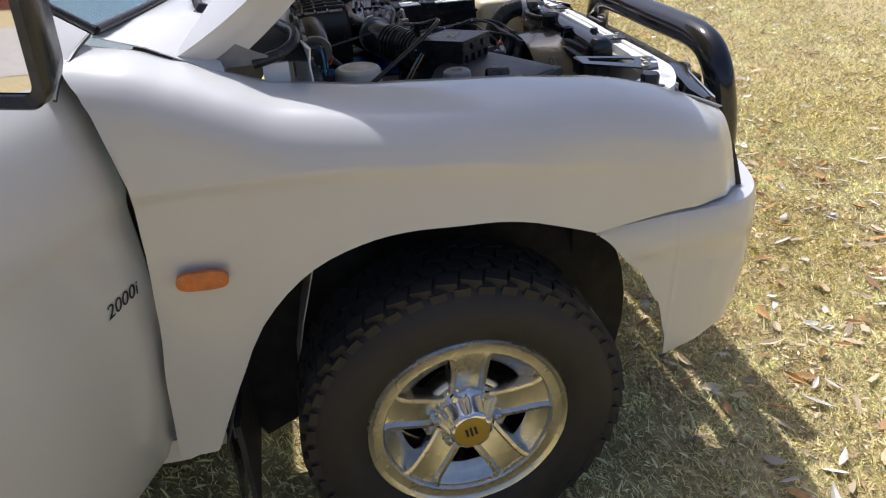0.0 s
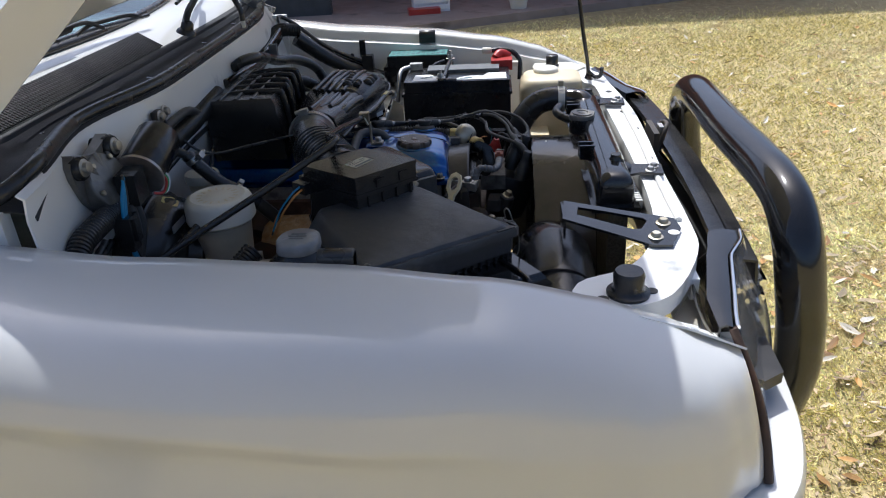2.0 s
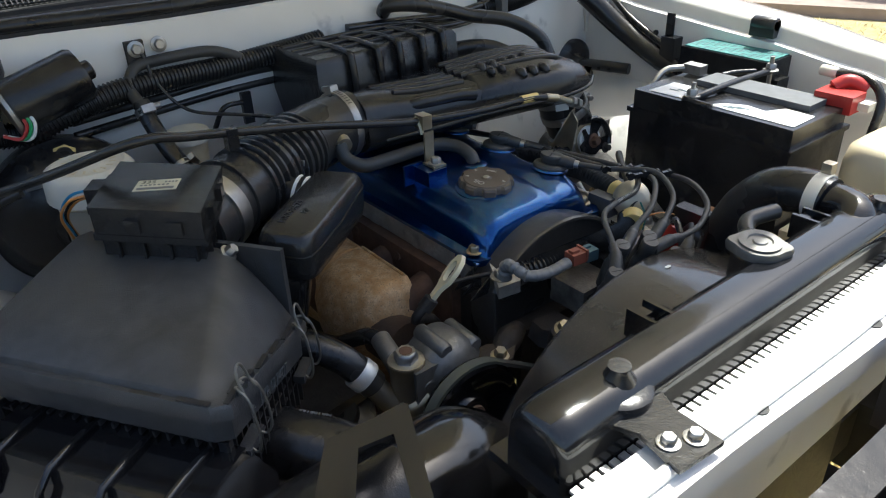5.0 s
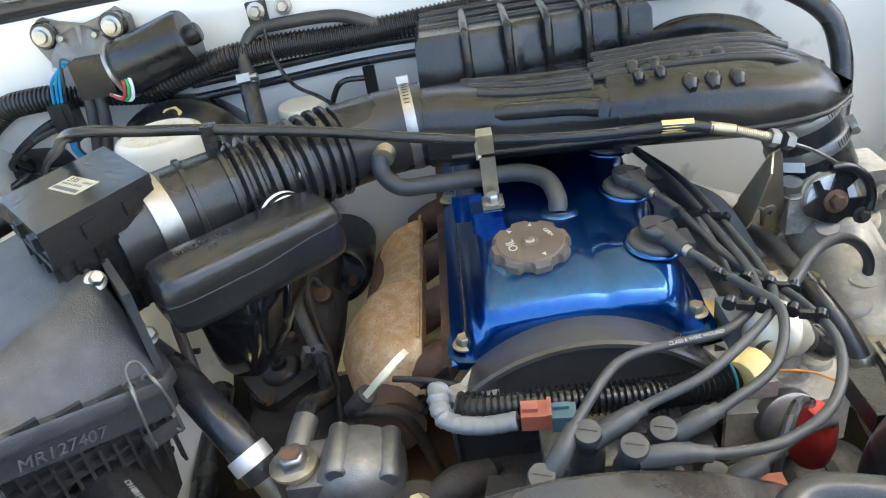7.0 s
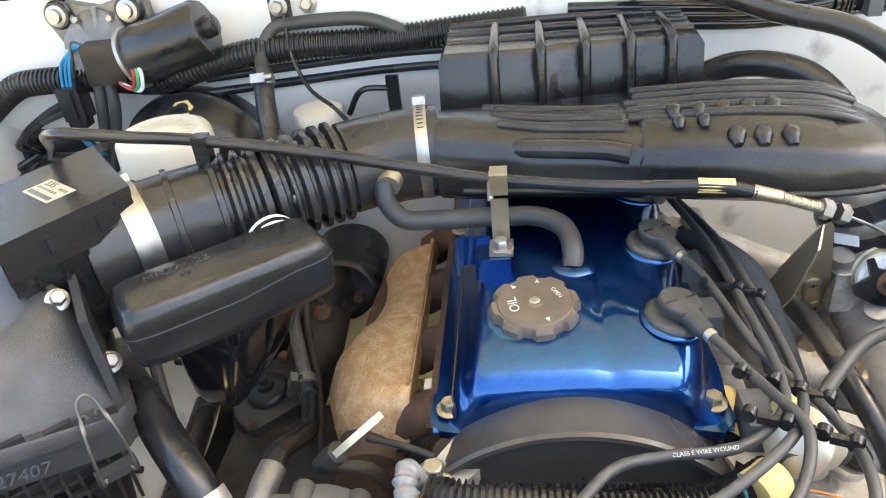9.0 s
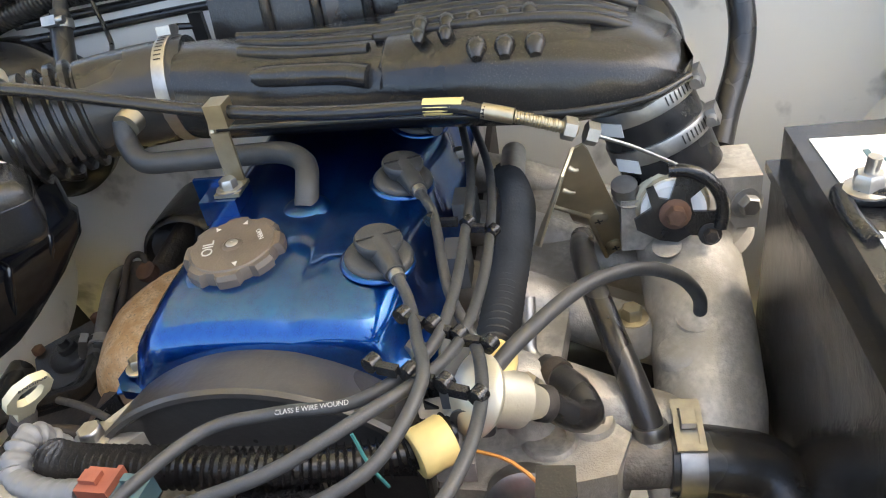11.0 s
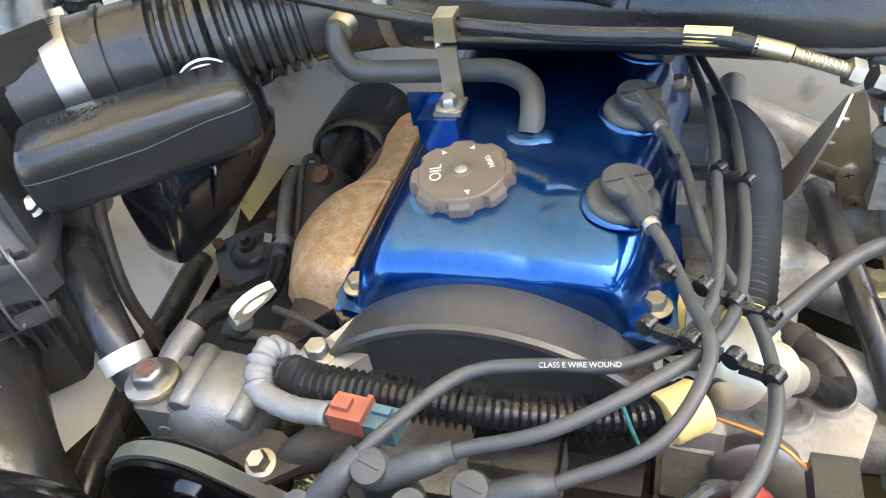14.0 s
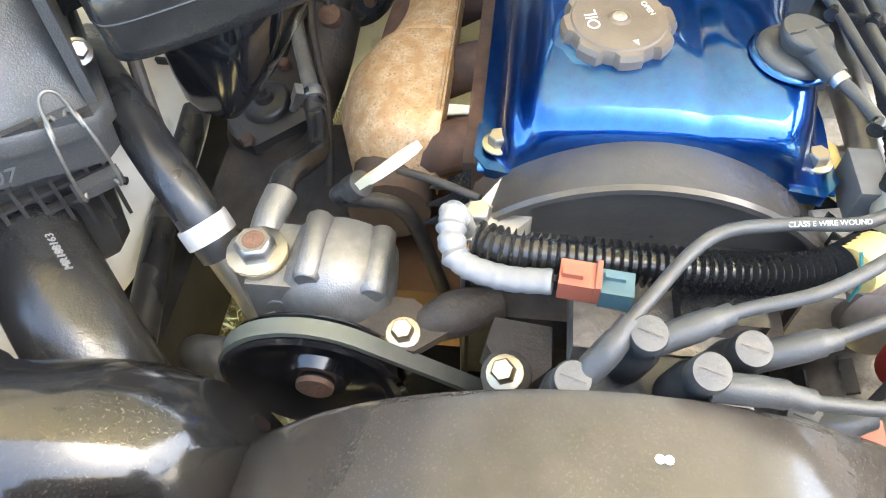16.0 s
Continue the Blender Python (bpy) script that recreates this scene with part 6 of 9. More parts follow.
for k in range(3):
    bm = B()
    tube(bm, [(-0.035 + 0.02 * k, 0.95 + 0.008 * k, 1.0805), (-0.03 + 0.022 * k, 1.02, 1.0765), (-0.026 + 0.024 * k, 1.085, 1.0755)], 0.0058, 12, 4)
    part("rib", bm, BLACK_P, mr)
bm = B()
tube(bm, [(0.020, 0.975, 1.060), (0.030, 1.0, 1.064), (0.040, 1.06, 1.064), (0.048, 1.088, 1.062)], 0.010, 10, 5)
part("rib", bm, BLACK_P, mr)
bm = B()
loft(bm, [[(-0.030, y0, 1.072), (-0.026, y0 + 0.003, z), (0.030 + w, y0 + 0.003, z - 0.002), (0.052 + w, y0, z - 0.014), (0.060 + w, y0, z - 0.030), (0.0, y0, 1.05)] for y0, z, w in ((1.096, 1.082, -0.006), (1.100, 1.085, -0.004), (1.18, 1.088, 0.008), (1.235, 1.087, 0.016), (1.262, 1.081, 0.016))])
bevel_new(bm, 0, 0.003)
part("raised_panel", bm, BLACK_P, mr, "raised moulded panel", sharp=0.9)
def bump(p, r, long, parent):
    """A rounded moulded stud, drawn out along x."""
    bm = B()
    tube(bm, [V(*p) - V(long, 0, 0), V(*p), V(*p) + V(long, 0, -long * 0.5)], r, 14, 3, True, lambda q: max(0.25, math.sin(max(0.08, min(0.92, q / (2.1 * long))) * math.pi) ** 0.5))
    return part("stud", bm, BLACK_P, parent)
for k in range(5):
    bump((0.014, 1.130 + 0.0222 * k, 1.0885), 0.0075, 0.010, mr)
for k, y in enumerate((1.131, 1.153)):
    bump((0.036, y, 1.0865), 0.0065, 0.008, mr)
for y in (1.178, 1.200, 1.223):
    bump((0.054 + 0.12 * (y - 1.178), y, 1.0785), 0.0085, 0.011, mr)
# rear ribbed box
bm = B()
rx0, rx1, ry0, ry1 = -0.245, -0.100, 0.900, 1.186
loft(bm, [[(rx0 + 0.01, ry0 + 0.01, 0.985), (rx1 + 0.012, ry0 + 0.006, 0.985), (rx1 + 0.012, 1.02, 0.985), (rx1 + 0.002, 1.03, 0.985), (rx1 - 0.002, ry1 - 0.004, 0.985), (rx0 + 0.01, ry1 - 0.01, 0.985)],
          [(rx0, ry0, 1.05), (rx1 + 0.010, ry0, 1.05), (rx1 + 0.009, 1.02, 1.05), (rx1 - 0.004, 1.03, 1.05), (rx1 - 0.008, ry1, 1.05), (rx0, ry1, 1.05)],
          [(rx0 + 0.002, ry0 + 0.002, 1.108), (rx1 + 0.003, ry0 + 0.002, 1.110), (rx1 + 0.002, 1.02, 1.110), (rx1 - 0.008, 1.03, 1.110), (rx1 - 0.012, ry1 - 0.002, 1.110), (rx0 + 0.002, ry1 - 0.002, 1.108)],
          [(rx0 + 0.008, ry0 + 0.008, 1.116), (rx1 - 0.004, ry0 + 0.008, 1.119), (rx1 - 0.006, 1.015, 1.119), (rx1 - 0.016, 1.028, 1.119), (rx1 - 0.018, ry1 - 0.008, 1.119), (rx0 + 0.008, ry1 - 0.008, 1.116)]])
bevel_new(bm, 0, 0.004)
rear = part("rear_chamber", bm, BLACK_P, mr, "black ribbed rear chamber")
for y, g in ((0.962, 1.0), (1.012, 0.9), (1.060, -0.2), (1.107, -0.2), (1.150, -0.3)):
    bm = B()
    f = 0.010 * g
    tube(bm, [(rx0 + 0.006, y, 1.110), (-0.18, y, 1.119), (rx1 - 0.014 + f, y, 1.120), (rx1 - 0.004 + f, y, 1.112), (rx1 + 0.001 + f, y, 1.085), (rx1 + 0.004 + f, y, 1.048), (rx1 + 0.004 + f, y, 1.02)], 0.0058, 10, 3)
    part("rib", bm, BLACK_P, rear)
for x in (-0.215, -0.180, -0.145):
    bm = B()
    tube(bm, [(x, ry0 + 0.008, 1.116), (x, 1.04, 1.119), (x, ry1 - 0.008, 1.116)], 0.0048, 10, 2)
    part("rib", bm, BLACK_P, rear)
# throttle elbow and coupler
te = thing("throttle_coupling", (0.0, 1.3, 0.96), "black rubber throttle coupling with two steel clamps", "hose")
bm = B()
tube(bm, [(0.012, 1.290, 1.050), (0.016, 1.300, 1.022), (0.019, 1.308, 1.000), (0.023, 1.319, 0.972), (0.028, 1.332, 0.940)], 0.0415, 36, 5)
part("coupling", bm, RUBBER, te)
cd_ = V(-0.13, -0.37, 0.92)
for c in ((0.018, 1.3045, 1.008), (0.0225, 1.3175, 0.976)):
    clamp(te, c, cd_, 0.0425, 0.014, (0.25, 1, 0.4))
for c in ((0.0185, 1.305, 1.003), (0.023, 1.318, 0.971)):
    bm = B()
    cc = V(*c) + V(0.78, -0.62, -0.13).normalized() * 0.0443
    box(bm, (0, 0, 0), (0.022, 0.012, 0.0008), 0, frame_m(cc, (0.6, 0.75, 0.15), (0.78, -0.62, -0.13)))
    part("clamp_label", bm, LABEL_W, te, "white printed clamp label")
# snorkel
sn = thing("air_snorkel", (0.45, 0.6, 0.85), "glossy black plastic air snorkel tube", "air duct")
bm = B()
tube(bm, [(0.455, 0.36, 0.84), (0.462, 0.46, 0.868), (0.468, 0.55, 0.882), (0.468, 0.63, 0.885)], 0.060, 28, 6)
part("pipe", bm, BLACK_P, sn)
bm = B()
tube(bm, [(0.472, 0.60, 0.872), (0.468, 0.66, 0.868), (0.455, 0.71, 0.852), (0.445, 0.74, 0.80), (0.445, 0.745, 0.72)], 0.062, 28, 6)
part("elbow", bm, BLACK_G, sn, "glossy black elbow")
bm = B()
lathe(bm, (0.461, 0.500, 0.874), (0.04, 1, 0.22), [(0, 0.060), (0.002, 0.066), (0.010, 0.066), (0.012, 0.060)], 32)
part("ring", bm, BLACK_P, sn)
bm = B()
tube(bm, [(0.265, 0.545, 0.865), (0.31, 0.585, 0.858), (0.37, 0.64, 0.838), (0.40, 0.67, 0.80)], 0.040, 24, 6)
part("inlet_pipe", bm, BLACK_P, sn)
writing(sn, "MR188163", frame_m((0.327, 0.625, 0.8875), V(-0.60, -0.55, 0.16), (-0.30, 0.46, 0.84)), 0.0080, GREYSLV, "part_number", 0.0008)
bm = B()
cc = P1.lerp(P2, 0.55) + n1 * 0.01
bmm = frame_m((cc.x, cc.y, 0.86), P2 - P1)
loft(bm, [[bmm @ V(x, y, z) for x, y in ((-0.13, -0.05), (0.15, -0.075), (0.15, 0.04), (-0.13, 0.04))] for z in (-0.09, 0.05)] + [[bmm @ V(x, y, 0.085) for x, y in ((-0.11, -0.03), (0.13, -0.045), (0.13, 0.03), (-0.11, 0.03))]])
bevel_new(bm, 0, 0.01)
duct = part("lower_duct", bm, BLACK_G, sn, "black lower duct with ribs")
for k in range(4):
    bm = B()
    x = -0.08 + 0.06 * k
    tube(bm, [bmm @ V(x, 0.03, 0.086), bmm @ V(x, -0.032 - 0.006 * k, 0.086), bmm @ V(x, -0.055 - 0.006 * k, 0.05), bmm @ V(x, -0.057 - 0.006 * k, -0.05)], 0.004, 8, 2)
    part("rib", bm, BLACK_G, duct)

# ---- engine ----
eng = thing("engine", (0.0, 1.03, 0.55), "four-cylinder engine with a glossy blue valve cover", "engine")
bm = B()
box(bm, (-0.03, 1.03, 0.70), (0.56, 0.24, 0.34), 0.02)
part("block", bm, IRON, eng, "dark iron cylinder block")
bm = B()
box(bm, (-0.03, 1.03, 0.895), (0.54, 0.225, 0.06), 0.01)
head = part("cylinder_head", bm, CAST, eng, "dull cast aluminium cylinder head")
# valve cover
PLUGS = (0.191, 0.081, -0.029, -0.139)
COVER = ((0.908, 0.0), (0.908, 0.005), (0.914, 0.0065), (0.919, 0.009), (0.923, 0.022), (0.927, 0.034), (0.931, 0.037), (0.936, 0.040), (0.9405, 0.050), (0.948, 0.0565), (0.958, 0.0600), (0.966, 0.0592), (0.973, 0.0612), (0.985, 0.0622),
         (1.010, 0.0625), (1.030, 0.0625), (1.042, 0.0620), (1.048, 0.0594), (1.054, 0.0592), (1.060, 0.0612), (1.072, 0.0606), (1.084, 0.0596), (1.096, 0.0586), (1.108, 0.0572), (1.116, 0.0545), (1.123, 0.0485), (1.129, 0.039), (1.133, 0.022), (1.136, 0.010), (1.140, 0.0065), (1.147, 0.005), (1.147, 0.0))
def cover_loop(x, k):
    """A section of the cover at x, scalloped between the plugs; k scales its height."""
    pts = []
    for y, z in COVER:
        near = max(math.exp(-((x - p) / 0.034) ** 2) for p in PLUGS)
        if y > 1.085:
            y -= 0.009 * (1 - near) * min(1.0, (y - 1.085) / 0.03) * (1.0 if z > 0.012 else 0.4)
            y -= (0.35 if z > 0.012 else 0.0) * max(0.0, x - 0.232) * min(1.0, (y - 1.085) / 0.04)
        if y < 0.95 and z > 0.006:
            y += 0.35 * max(0.0, x - 0.235) * (0.95 - y) / 0.03
        r = min(math.hypot(x - p, y - 1.104) for p in PLUGS)
        z = min(z, z * k)
        if z > 0.03:
            z += 0.0028 * math.exp(-(r / 0.028) ** 4) * min(1.0, k)
        pts.append((x, y, 0.921 + z))
    return pts
bm = B()
loft(bm, [cover_loop(-0.300, 0.25), cover_loop(-0.298, 0.6), cover_loop(-0.290, 0.9)] + [cover_loop(-0.27 + 0.01 * i, 1.0) for i in range(47)]
     + [cover_loop(x, k) for x, k in ((0.205, 0.99), (0.218, 0.962), (0.230, 0.915), (0.238, 0.868), (0.245, 0.800), (0.2500, 0.72), (0.2535, 0.60), (0.2555, 0.45), (0.2565, 0.28), (0.257, 0.14))], caps=True)
vc = part("valve_cover", bm, BLUE, eng, "glossy metallic blue valve cover", sharp=0.8)
bm = B()
lathe(bm, (0.178, 0.994, 0.972), (0.06, 0, 1), [(0, 0.044), (0.008, 0.043), (0.011, 0.039), (0.011, 0)], 36)
part("filler_boss", bm, BLUE, vc)
bm = B()
tube(bm, [(0.200, 1.090, 0.9790), (0.206, 1.085, 0.9785), (0.212, 1.091, 0.9770), (0.218, 1.086, 0.9755), (0.224, 1.089, 0.9735)], 0.0016, 8, 4)
part("cast_mark", bm, BLUE, vc)
for x in PLUGS:
    bm = B()
    lathe(bm, (x, 1.105, 0.9790), (0, 0.16, 1), [(0, 0.0275), (0.002, 0.0270), (0.0032, 0.0250), (0.0032, 0)], 32)
    part("plug_well", bm, BLUE, vc)
bm = B()
lathe(bm, (0.112, 1.030, 0.978), (0, 0, 1), [(0, 0.022), (0.006, 0.018), (0.008, 0.014)], 24)
part("breather_boss", bm, BLUE, vc)
bm = B()
box(bm, (0.100, 0.958, 0.985), (0.034, 0.032, 0.022), 0.003)
box(bm, (0.082, 0.940, 0.985), (0.004, 0.032, 0.03), 0.001)
part("bracket_pad", bm, BLUE, vc)
for p in ((0.237, 0.921, 0.929), (0.236, 1.131, 0.931), (-0.05, 0.915, 0.929), (-0.05, 1.135, 0.931), (-0.25, 0.915, 0.929)):
    bolt(eng, p, (0, 0, 1), 0.0075, 0.008, ZINC, True, "yellow zinc flange bolt")
bm = B()
prism(bm, [(0.215, 0.906), (0.246, 0.905), (0.258, 0.914), (0.262, 0.934), (0.215, 0.925)], 0.918, 0.926, 0.002)
part("cover_lug", bm, BLUE, vc)
bm = B()
prism(bm, [(0.205, 1.125), (0.260, 1.112), (0.264, 1.134), (0.250, 1.146), (0.215, 1.144)], 0.918, 0.927, 0.002)
part("cover_lug", bm, BLUE, vc)
# oil cap
def flute(k):
    return 1.0 + 0.055 * (1 if math.sin(2 * math.pi * k / 8.0) > -0.3 else -0.9)
bm = B()
lathe(bm, (0.178, 0.994, 0.976), (0.06, 0, 1), [(0, 0.034), (0.004, 0.0362), (0.014, 0.0362), (0.0175, 0.0343), (0.0175, 0.0)], 64, flute)
lathe(bm, (0.179, 0.994, 0.9935), (0.06, 0, 1), [(0, 0.032), (0.0012, 0.031), (0.0008, 0.008), (0.002, 0.006), (0.002, 0.0)], 40)
cap = part("oil_cap", bm, BRASS, eng, "worn brown-black oil filler cap", sharp=0.5)
cf = frame_m((0.179, 0.994, 0.9948), (-0.55, 0.83, 0), (0.06, 0, 1))
writing(cap, "OIL", cf @ Matrix.Rotation(math.radians(70), 4, "Z") @ Matrix.Translation((0.0, 0.018, 0)), 0.012, INKW, "lettering", 0.0002)
writing(cap, "OPEN", cf @ Matrix.Rotation(math.radians(-95), 4, "Z") @ Matrix.Translation((0.0, 0.021, 0)), 0.0055, INKW, "lettering", 0.0002)
for a in (10, -40, 170):
    bm = B()
    prism(bm, [(-0.002, 0.024), (0.002, 0.024), (0, 0.029)], 0, 0.0004, 0, cf @ Matrix.Rotation(math.radians(a), 4, "Z"))
    part("arrow_mark", bm, INKW, cap)
bm = B()
lathe(bm, (0.179, 0.994, 0.9955), (0.06, 0, 1), [(0, 0.0048), (0.0004, 0.0044), (0.0009, 0.0036), (0.0009, 0.0012), (0.0004, 0.0010), (0.0004, 0)], 16)
part("cap_screw", bm, STEEL, cap)
# cable bracket on the cover
bm = B()
box(bm, (0.088, 0.966, 1.018), (0.003, 0.016, 0.050), 0.0008)
box(bm, (0.100, 0.966, 0.998), (0.026, 0.022, 0.003), 0.0008)
tube(bm, [(0.085, 0.958, 1.040), (0.075, 0.958, 1.060), (0.068, 0.958, 1.058)], 0.003, 6, 3)
box(bm, (0.077, 0.966, 1.056), (0.020, 0.016, 0.020), 0.006)
brk = part("cable_bracket", bm, ZINC, eng, "zinc-plated cable bracket")
bolt(eng, (0.103, 0.966, 0.9995), (0, 0, 1), 0.0075, 0.008, STEEL)
# timing cover
bm = B()
loops = []
for x, R, f in ((0.246, 0.1400, 0), (0.2465, 0.1425, 0), (0.250, 0.1430, 0), (0.296, 0.1500, 0), (0.2995, 0.1485, 0), (0.3000, 0.1450, 0), (0.2945, 0.1425, 0.004), (0.2935, 0.139, 0.007)):
    loop = []
    for k in range(33):
        a = math.radians(36.5 + 107 * k / 32)
        loop.append((x, 1.021 + (R - f * 0.5) * math.cos(a), 0.8135 + R * math.sin(a)))
    loop += [(x, 1.021 - R * 0.80, 0.70), (x, 1.021 + R * 0.80, 0.70)]
    loops.append(loop)
loft(bm, loops)
tc = part("timing_cover", bm, COVERM, eng, "black plastic timing belt cover", sharp=0.5)
bm = B()
loft(bm, [[(x, y, z) for y, z in ((0.905, 0.906), (0.905, 0.897), (1.137, 0.897), (1.137, 0.906))] for x in (0.292, 0.312)])
bevel_new(bm, 0, 0.003)
part("cover_ridge", bm, BLACK_P, tc)
for s in (-1, 1):
    for k in range(3):
        bm = B()
        y = 1.021 + s * 0.117
        prism(bm, [(0.0, 0.0), (0.03, 0.0), (0.0, 0.022)], -0.0012, 0.0012, 0, Matrix.Translation((0.285 - 0.016 * k, y, 0.897)) @ Matrix(((0, 0, 1, 0), (s, 0, 0, 0), (0, 1, 0, 0), (0, 0, 0, 1))))
        part("gusset", bm, BLACK_P, tc)
bm = B()
prism(bm, [(0.262, 0.925), (0.315, 0.893), (0.320, 0.925), (0.290, 0.95)], 0.905, 0.922, 0.004)
part("cover_lug", bm, CAST, eng)
bolt(eng, (0.298, 0.912, 0.922), (0, 0, 1), 0.009, 0.008, STEEL)
bm = B()
prism(bm, [(0.262, 1.13), (0.315, 1.15), (0.315, 1.175), (0.255, 1.165)], 0.895, 0.912, 0.004)
part("cover_lug", bm, CAST, eng)
# front of the engine
bm = B()
box(bm, (0.29, 1.03, 0.76), (0.06, 0.20, 0.16), 0.02)
part("front_case", bm, IRON, eng)
bm = B()
box(bm, (-0.03, 0.903, 0.79), (0.50, 0.016, 0.20), 0.006)
part("head_side", bm, RUST, eng, "rusty side of the cylinder head")
# exhaust manifold and heat shield
for x in (0.16, 0.06, -0.05, -0.16):
    bm = B()
    tube(bm, [(x, 0.925, 0.855), (x, 0.89, 0.85), (x - 0.005, 0.86, 0.83)], 0.022, 14, 4)
    box(bm, (x, 0.912, 0.855), (0.085, 0.012, 0.06), 0.006)
    part("exhaust_port", bm, RUST, eng, "rusty exhaust port")
    bolt(eng, (x + 0.036, 0.905, 0.872), (0, -1, 0.1), 0.007, 0.010, RUST)
bm = B()
tube(bm, [(0.20, 0.83, 0.80), (0.05, 0.82, 0.80), (-0.12, 0.83, 0.80), (-0.2, 0.83, 0.74)], 0.036, 16, 4)
part("exhaust_manifold", bm, RUST, eng, "rusty exhaust manifold")
rows = []
for i in range(34):
    x = -0.150 + 0.330 * i / 33
    bulge = 0.036 * math.exp(-((x - 0.095) / 0.065) ** 2) + 0.004 * math.sin(x * 40)
    front = max(0.0, (x - 0.150) / 0.03)
    rear = max(0.0, (-0.105 - x) / 0.045)
    step = 0.005 if x > 0.036 else 0.0
    yo = 0.803 - bulge + 0.020 * front + 0.012 * rear
    zt = 0.868 + step - 0.050 * front ** 2 - 0.022 * rear ** 2
    e = 0.872 - 0.004 * front
    rows.append([(x, e + 0.002, zt - 0.018), (x, e, zt), (x, e - 0.012, zt + 0.0015), (x, yo + 0.046, zt - 0.001), (x, yo + 0.026, zt - 0.010), (x, yo + 0.010, zt - 0.028), (x, yo, zt - 0.055), (x, yo + 0.002, zt - 0.09), (x, yo + 0.012, zt - 0.13), (x, yo + 0.03, zt - 0.17)])
bm = B()
sheet(bm, rows, 0.0015)
part("heat_shield", bm, SHIELD, eng, "rust-speckled heat shield", sharp=0.7)
bm = B()
tube(bm, [(-0.13, 0.8685, 0.869), (0.030, 0.8685, 0.870)], 0.0022, 6, 2)
tube(bm, [(0.042, 0.8685, 0.875), (0.148, 0.868, 0.875)], 0.0022, 6, 4)
tube(bm, [(0.036, 0.868, 0.872), (0.036, 0.835, 0.872), (0.036, 0.800, 0.850), (0.036, 0.787, 0.815)], 0.0024, 6, 4)
part("shield_flange", bm, SHIELD, eng)
bm = B()
tube(bm, [(0.335, 0.845, 0.79), (0.337, 0.868, 0.828), (0.327, 0.895, 0.845), (0.31, 0.93, 0.84)], 0.015, 14, 5, True, lambda q: 1.0 + 0.15 * math.sin(q * 90))
part("front_bracket", bm, IRON, eng)
# dipstick
ds = thing("dipstick", (0.27, 0.85, 0.80), "ivory plastic dipstick handle on a thin steel rod", "dipstick")
bm = B()
base, tip = V(0.263, 0.826, 0.906), V(0.277, 0.868, 0.958)
dv = (tip - base).normalized()
nv = V(0.449, 0.632, -0.631)
nv = (nv - dv * nv.dot(dv)).normalized()
sv = dv.cross(nv)
fm = Matrix((sv, dv, nv)).transposed().to_4x4()
fm.translation = base
outer = [(0.006, 0.0), (0.007, 0.02), (0.016, 0.035), (0.017, 0.052), (0.011, 0.066), (0, 0.071), (-0.011, 0.066), (-0.017, 0.052), (-0.016, 0.035), (-0.007, 0.02), (-0.006, 0.0), (0, -0.002)]
inner = [(0.002, 0.032), (0.005, 0.033), (0.009, 0.038), (0.010, 0.050), (0.007, 0.058), (0, 0.061), (-0.007, 0.058), (-0.010, 0.050), (-0.009, 0.038), (-0.005, 0.033), (-0.002, 0.032), (0, 0.031)]
ring_plate(bm, outer, inner, -0.003, 0.003, fm)
part("handle", bm, IVORY, ds, "ivory plastic pull ring")
writing(ds, "ENGINE", fm @ Matrix.Translation((0, 0.066, 0.0032)), 0.006, INK, "lettering", 0.0001)
bm = B()
tube(bm, [base + dv * 0.004, base - dv * 0.03, (0.238, 0.852, 0.85), (0.235, 0.88, 0.74)], 0.0065, 10, 5)
lathe(bm, base - dv * 0.012, dv, [(0, 0.010), (0.016, 0.0095), (0.018, 0.006)], 16)
part("tube", bm, IRON, ds)
bm = B()
tube(bm, [(0.252, 0.852, 0.912), (0.262, 0.88, 0.915), (0.278, 0.912, 0.918)], 0.003, 8, 3)
part("stay", bm, IRON, ds)

# ---- ignition ----
dist = thing("distributor", (0.40, 1.03, 0.82), "black distributor with five lead towers", "distributor")
bm = B()
lathe(bm, (0.375, 1.03, 0.80), (0.25, 0, 1), [(0, 0.045), (0.05, 0.052), (0.085, 0.055), (0.10, 0.050), (0.105, 0.03)], 32)
part("cap", bm, BLACK_MATT, dist)
bm = B()
prism(bm, [(0.335, 0.925), (0.36, 0.920), (0.385, 0.935), (0.390, 0.955), (0.375, 0.97), (0.34, 0.97)], 0.845, 0.870, 0.010, None, 3, 0.85)
lathe(bm, (0.376, 0.940, 0.85), (0.3, -0.1, 1), [(0, 0.017), (0.025, 0.016), (0.028, 0.012)], 20)
part("bracket", bm, IRON, dist, "dark cast bracket")
bm = B()
box(bm, (0.352, 1.03, 0.893), (0.055, 0.11, 0.034), 0.014, None, 3)
part("housing", bm, CAST_D, dist)
bolt(dist, (0.384, 0.937, 0.877), (0.3, -0.2, 1), 0.008, 0.010, ZINC)
TOW = [V(0.430, 0.968, 0.966), V(0.409, 1.003, 0.980), V(0.428, 1.030, 0.982), V(0.409, 1.054, 0.974), V(0.432, 1.083, 0.950)]
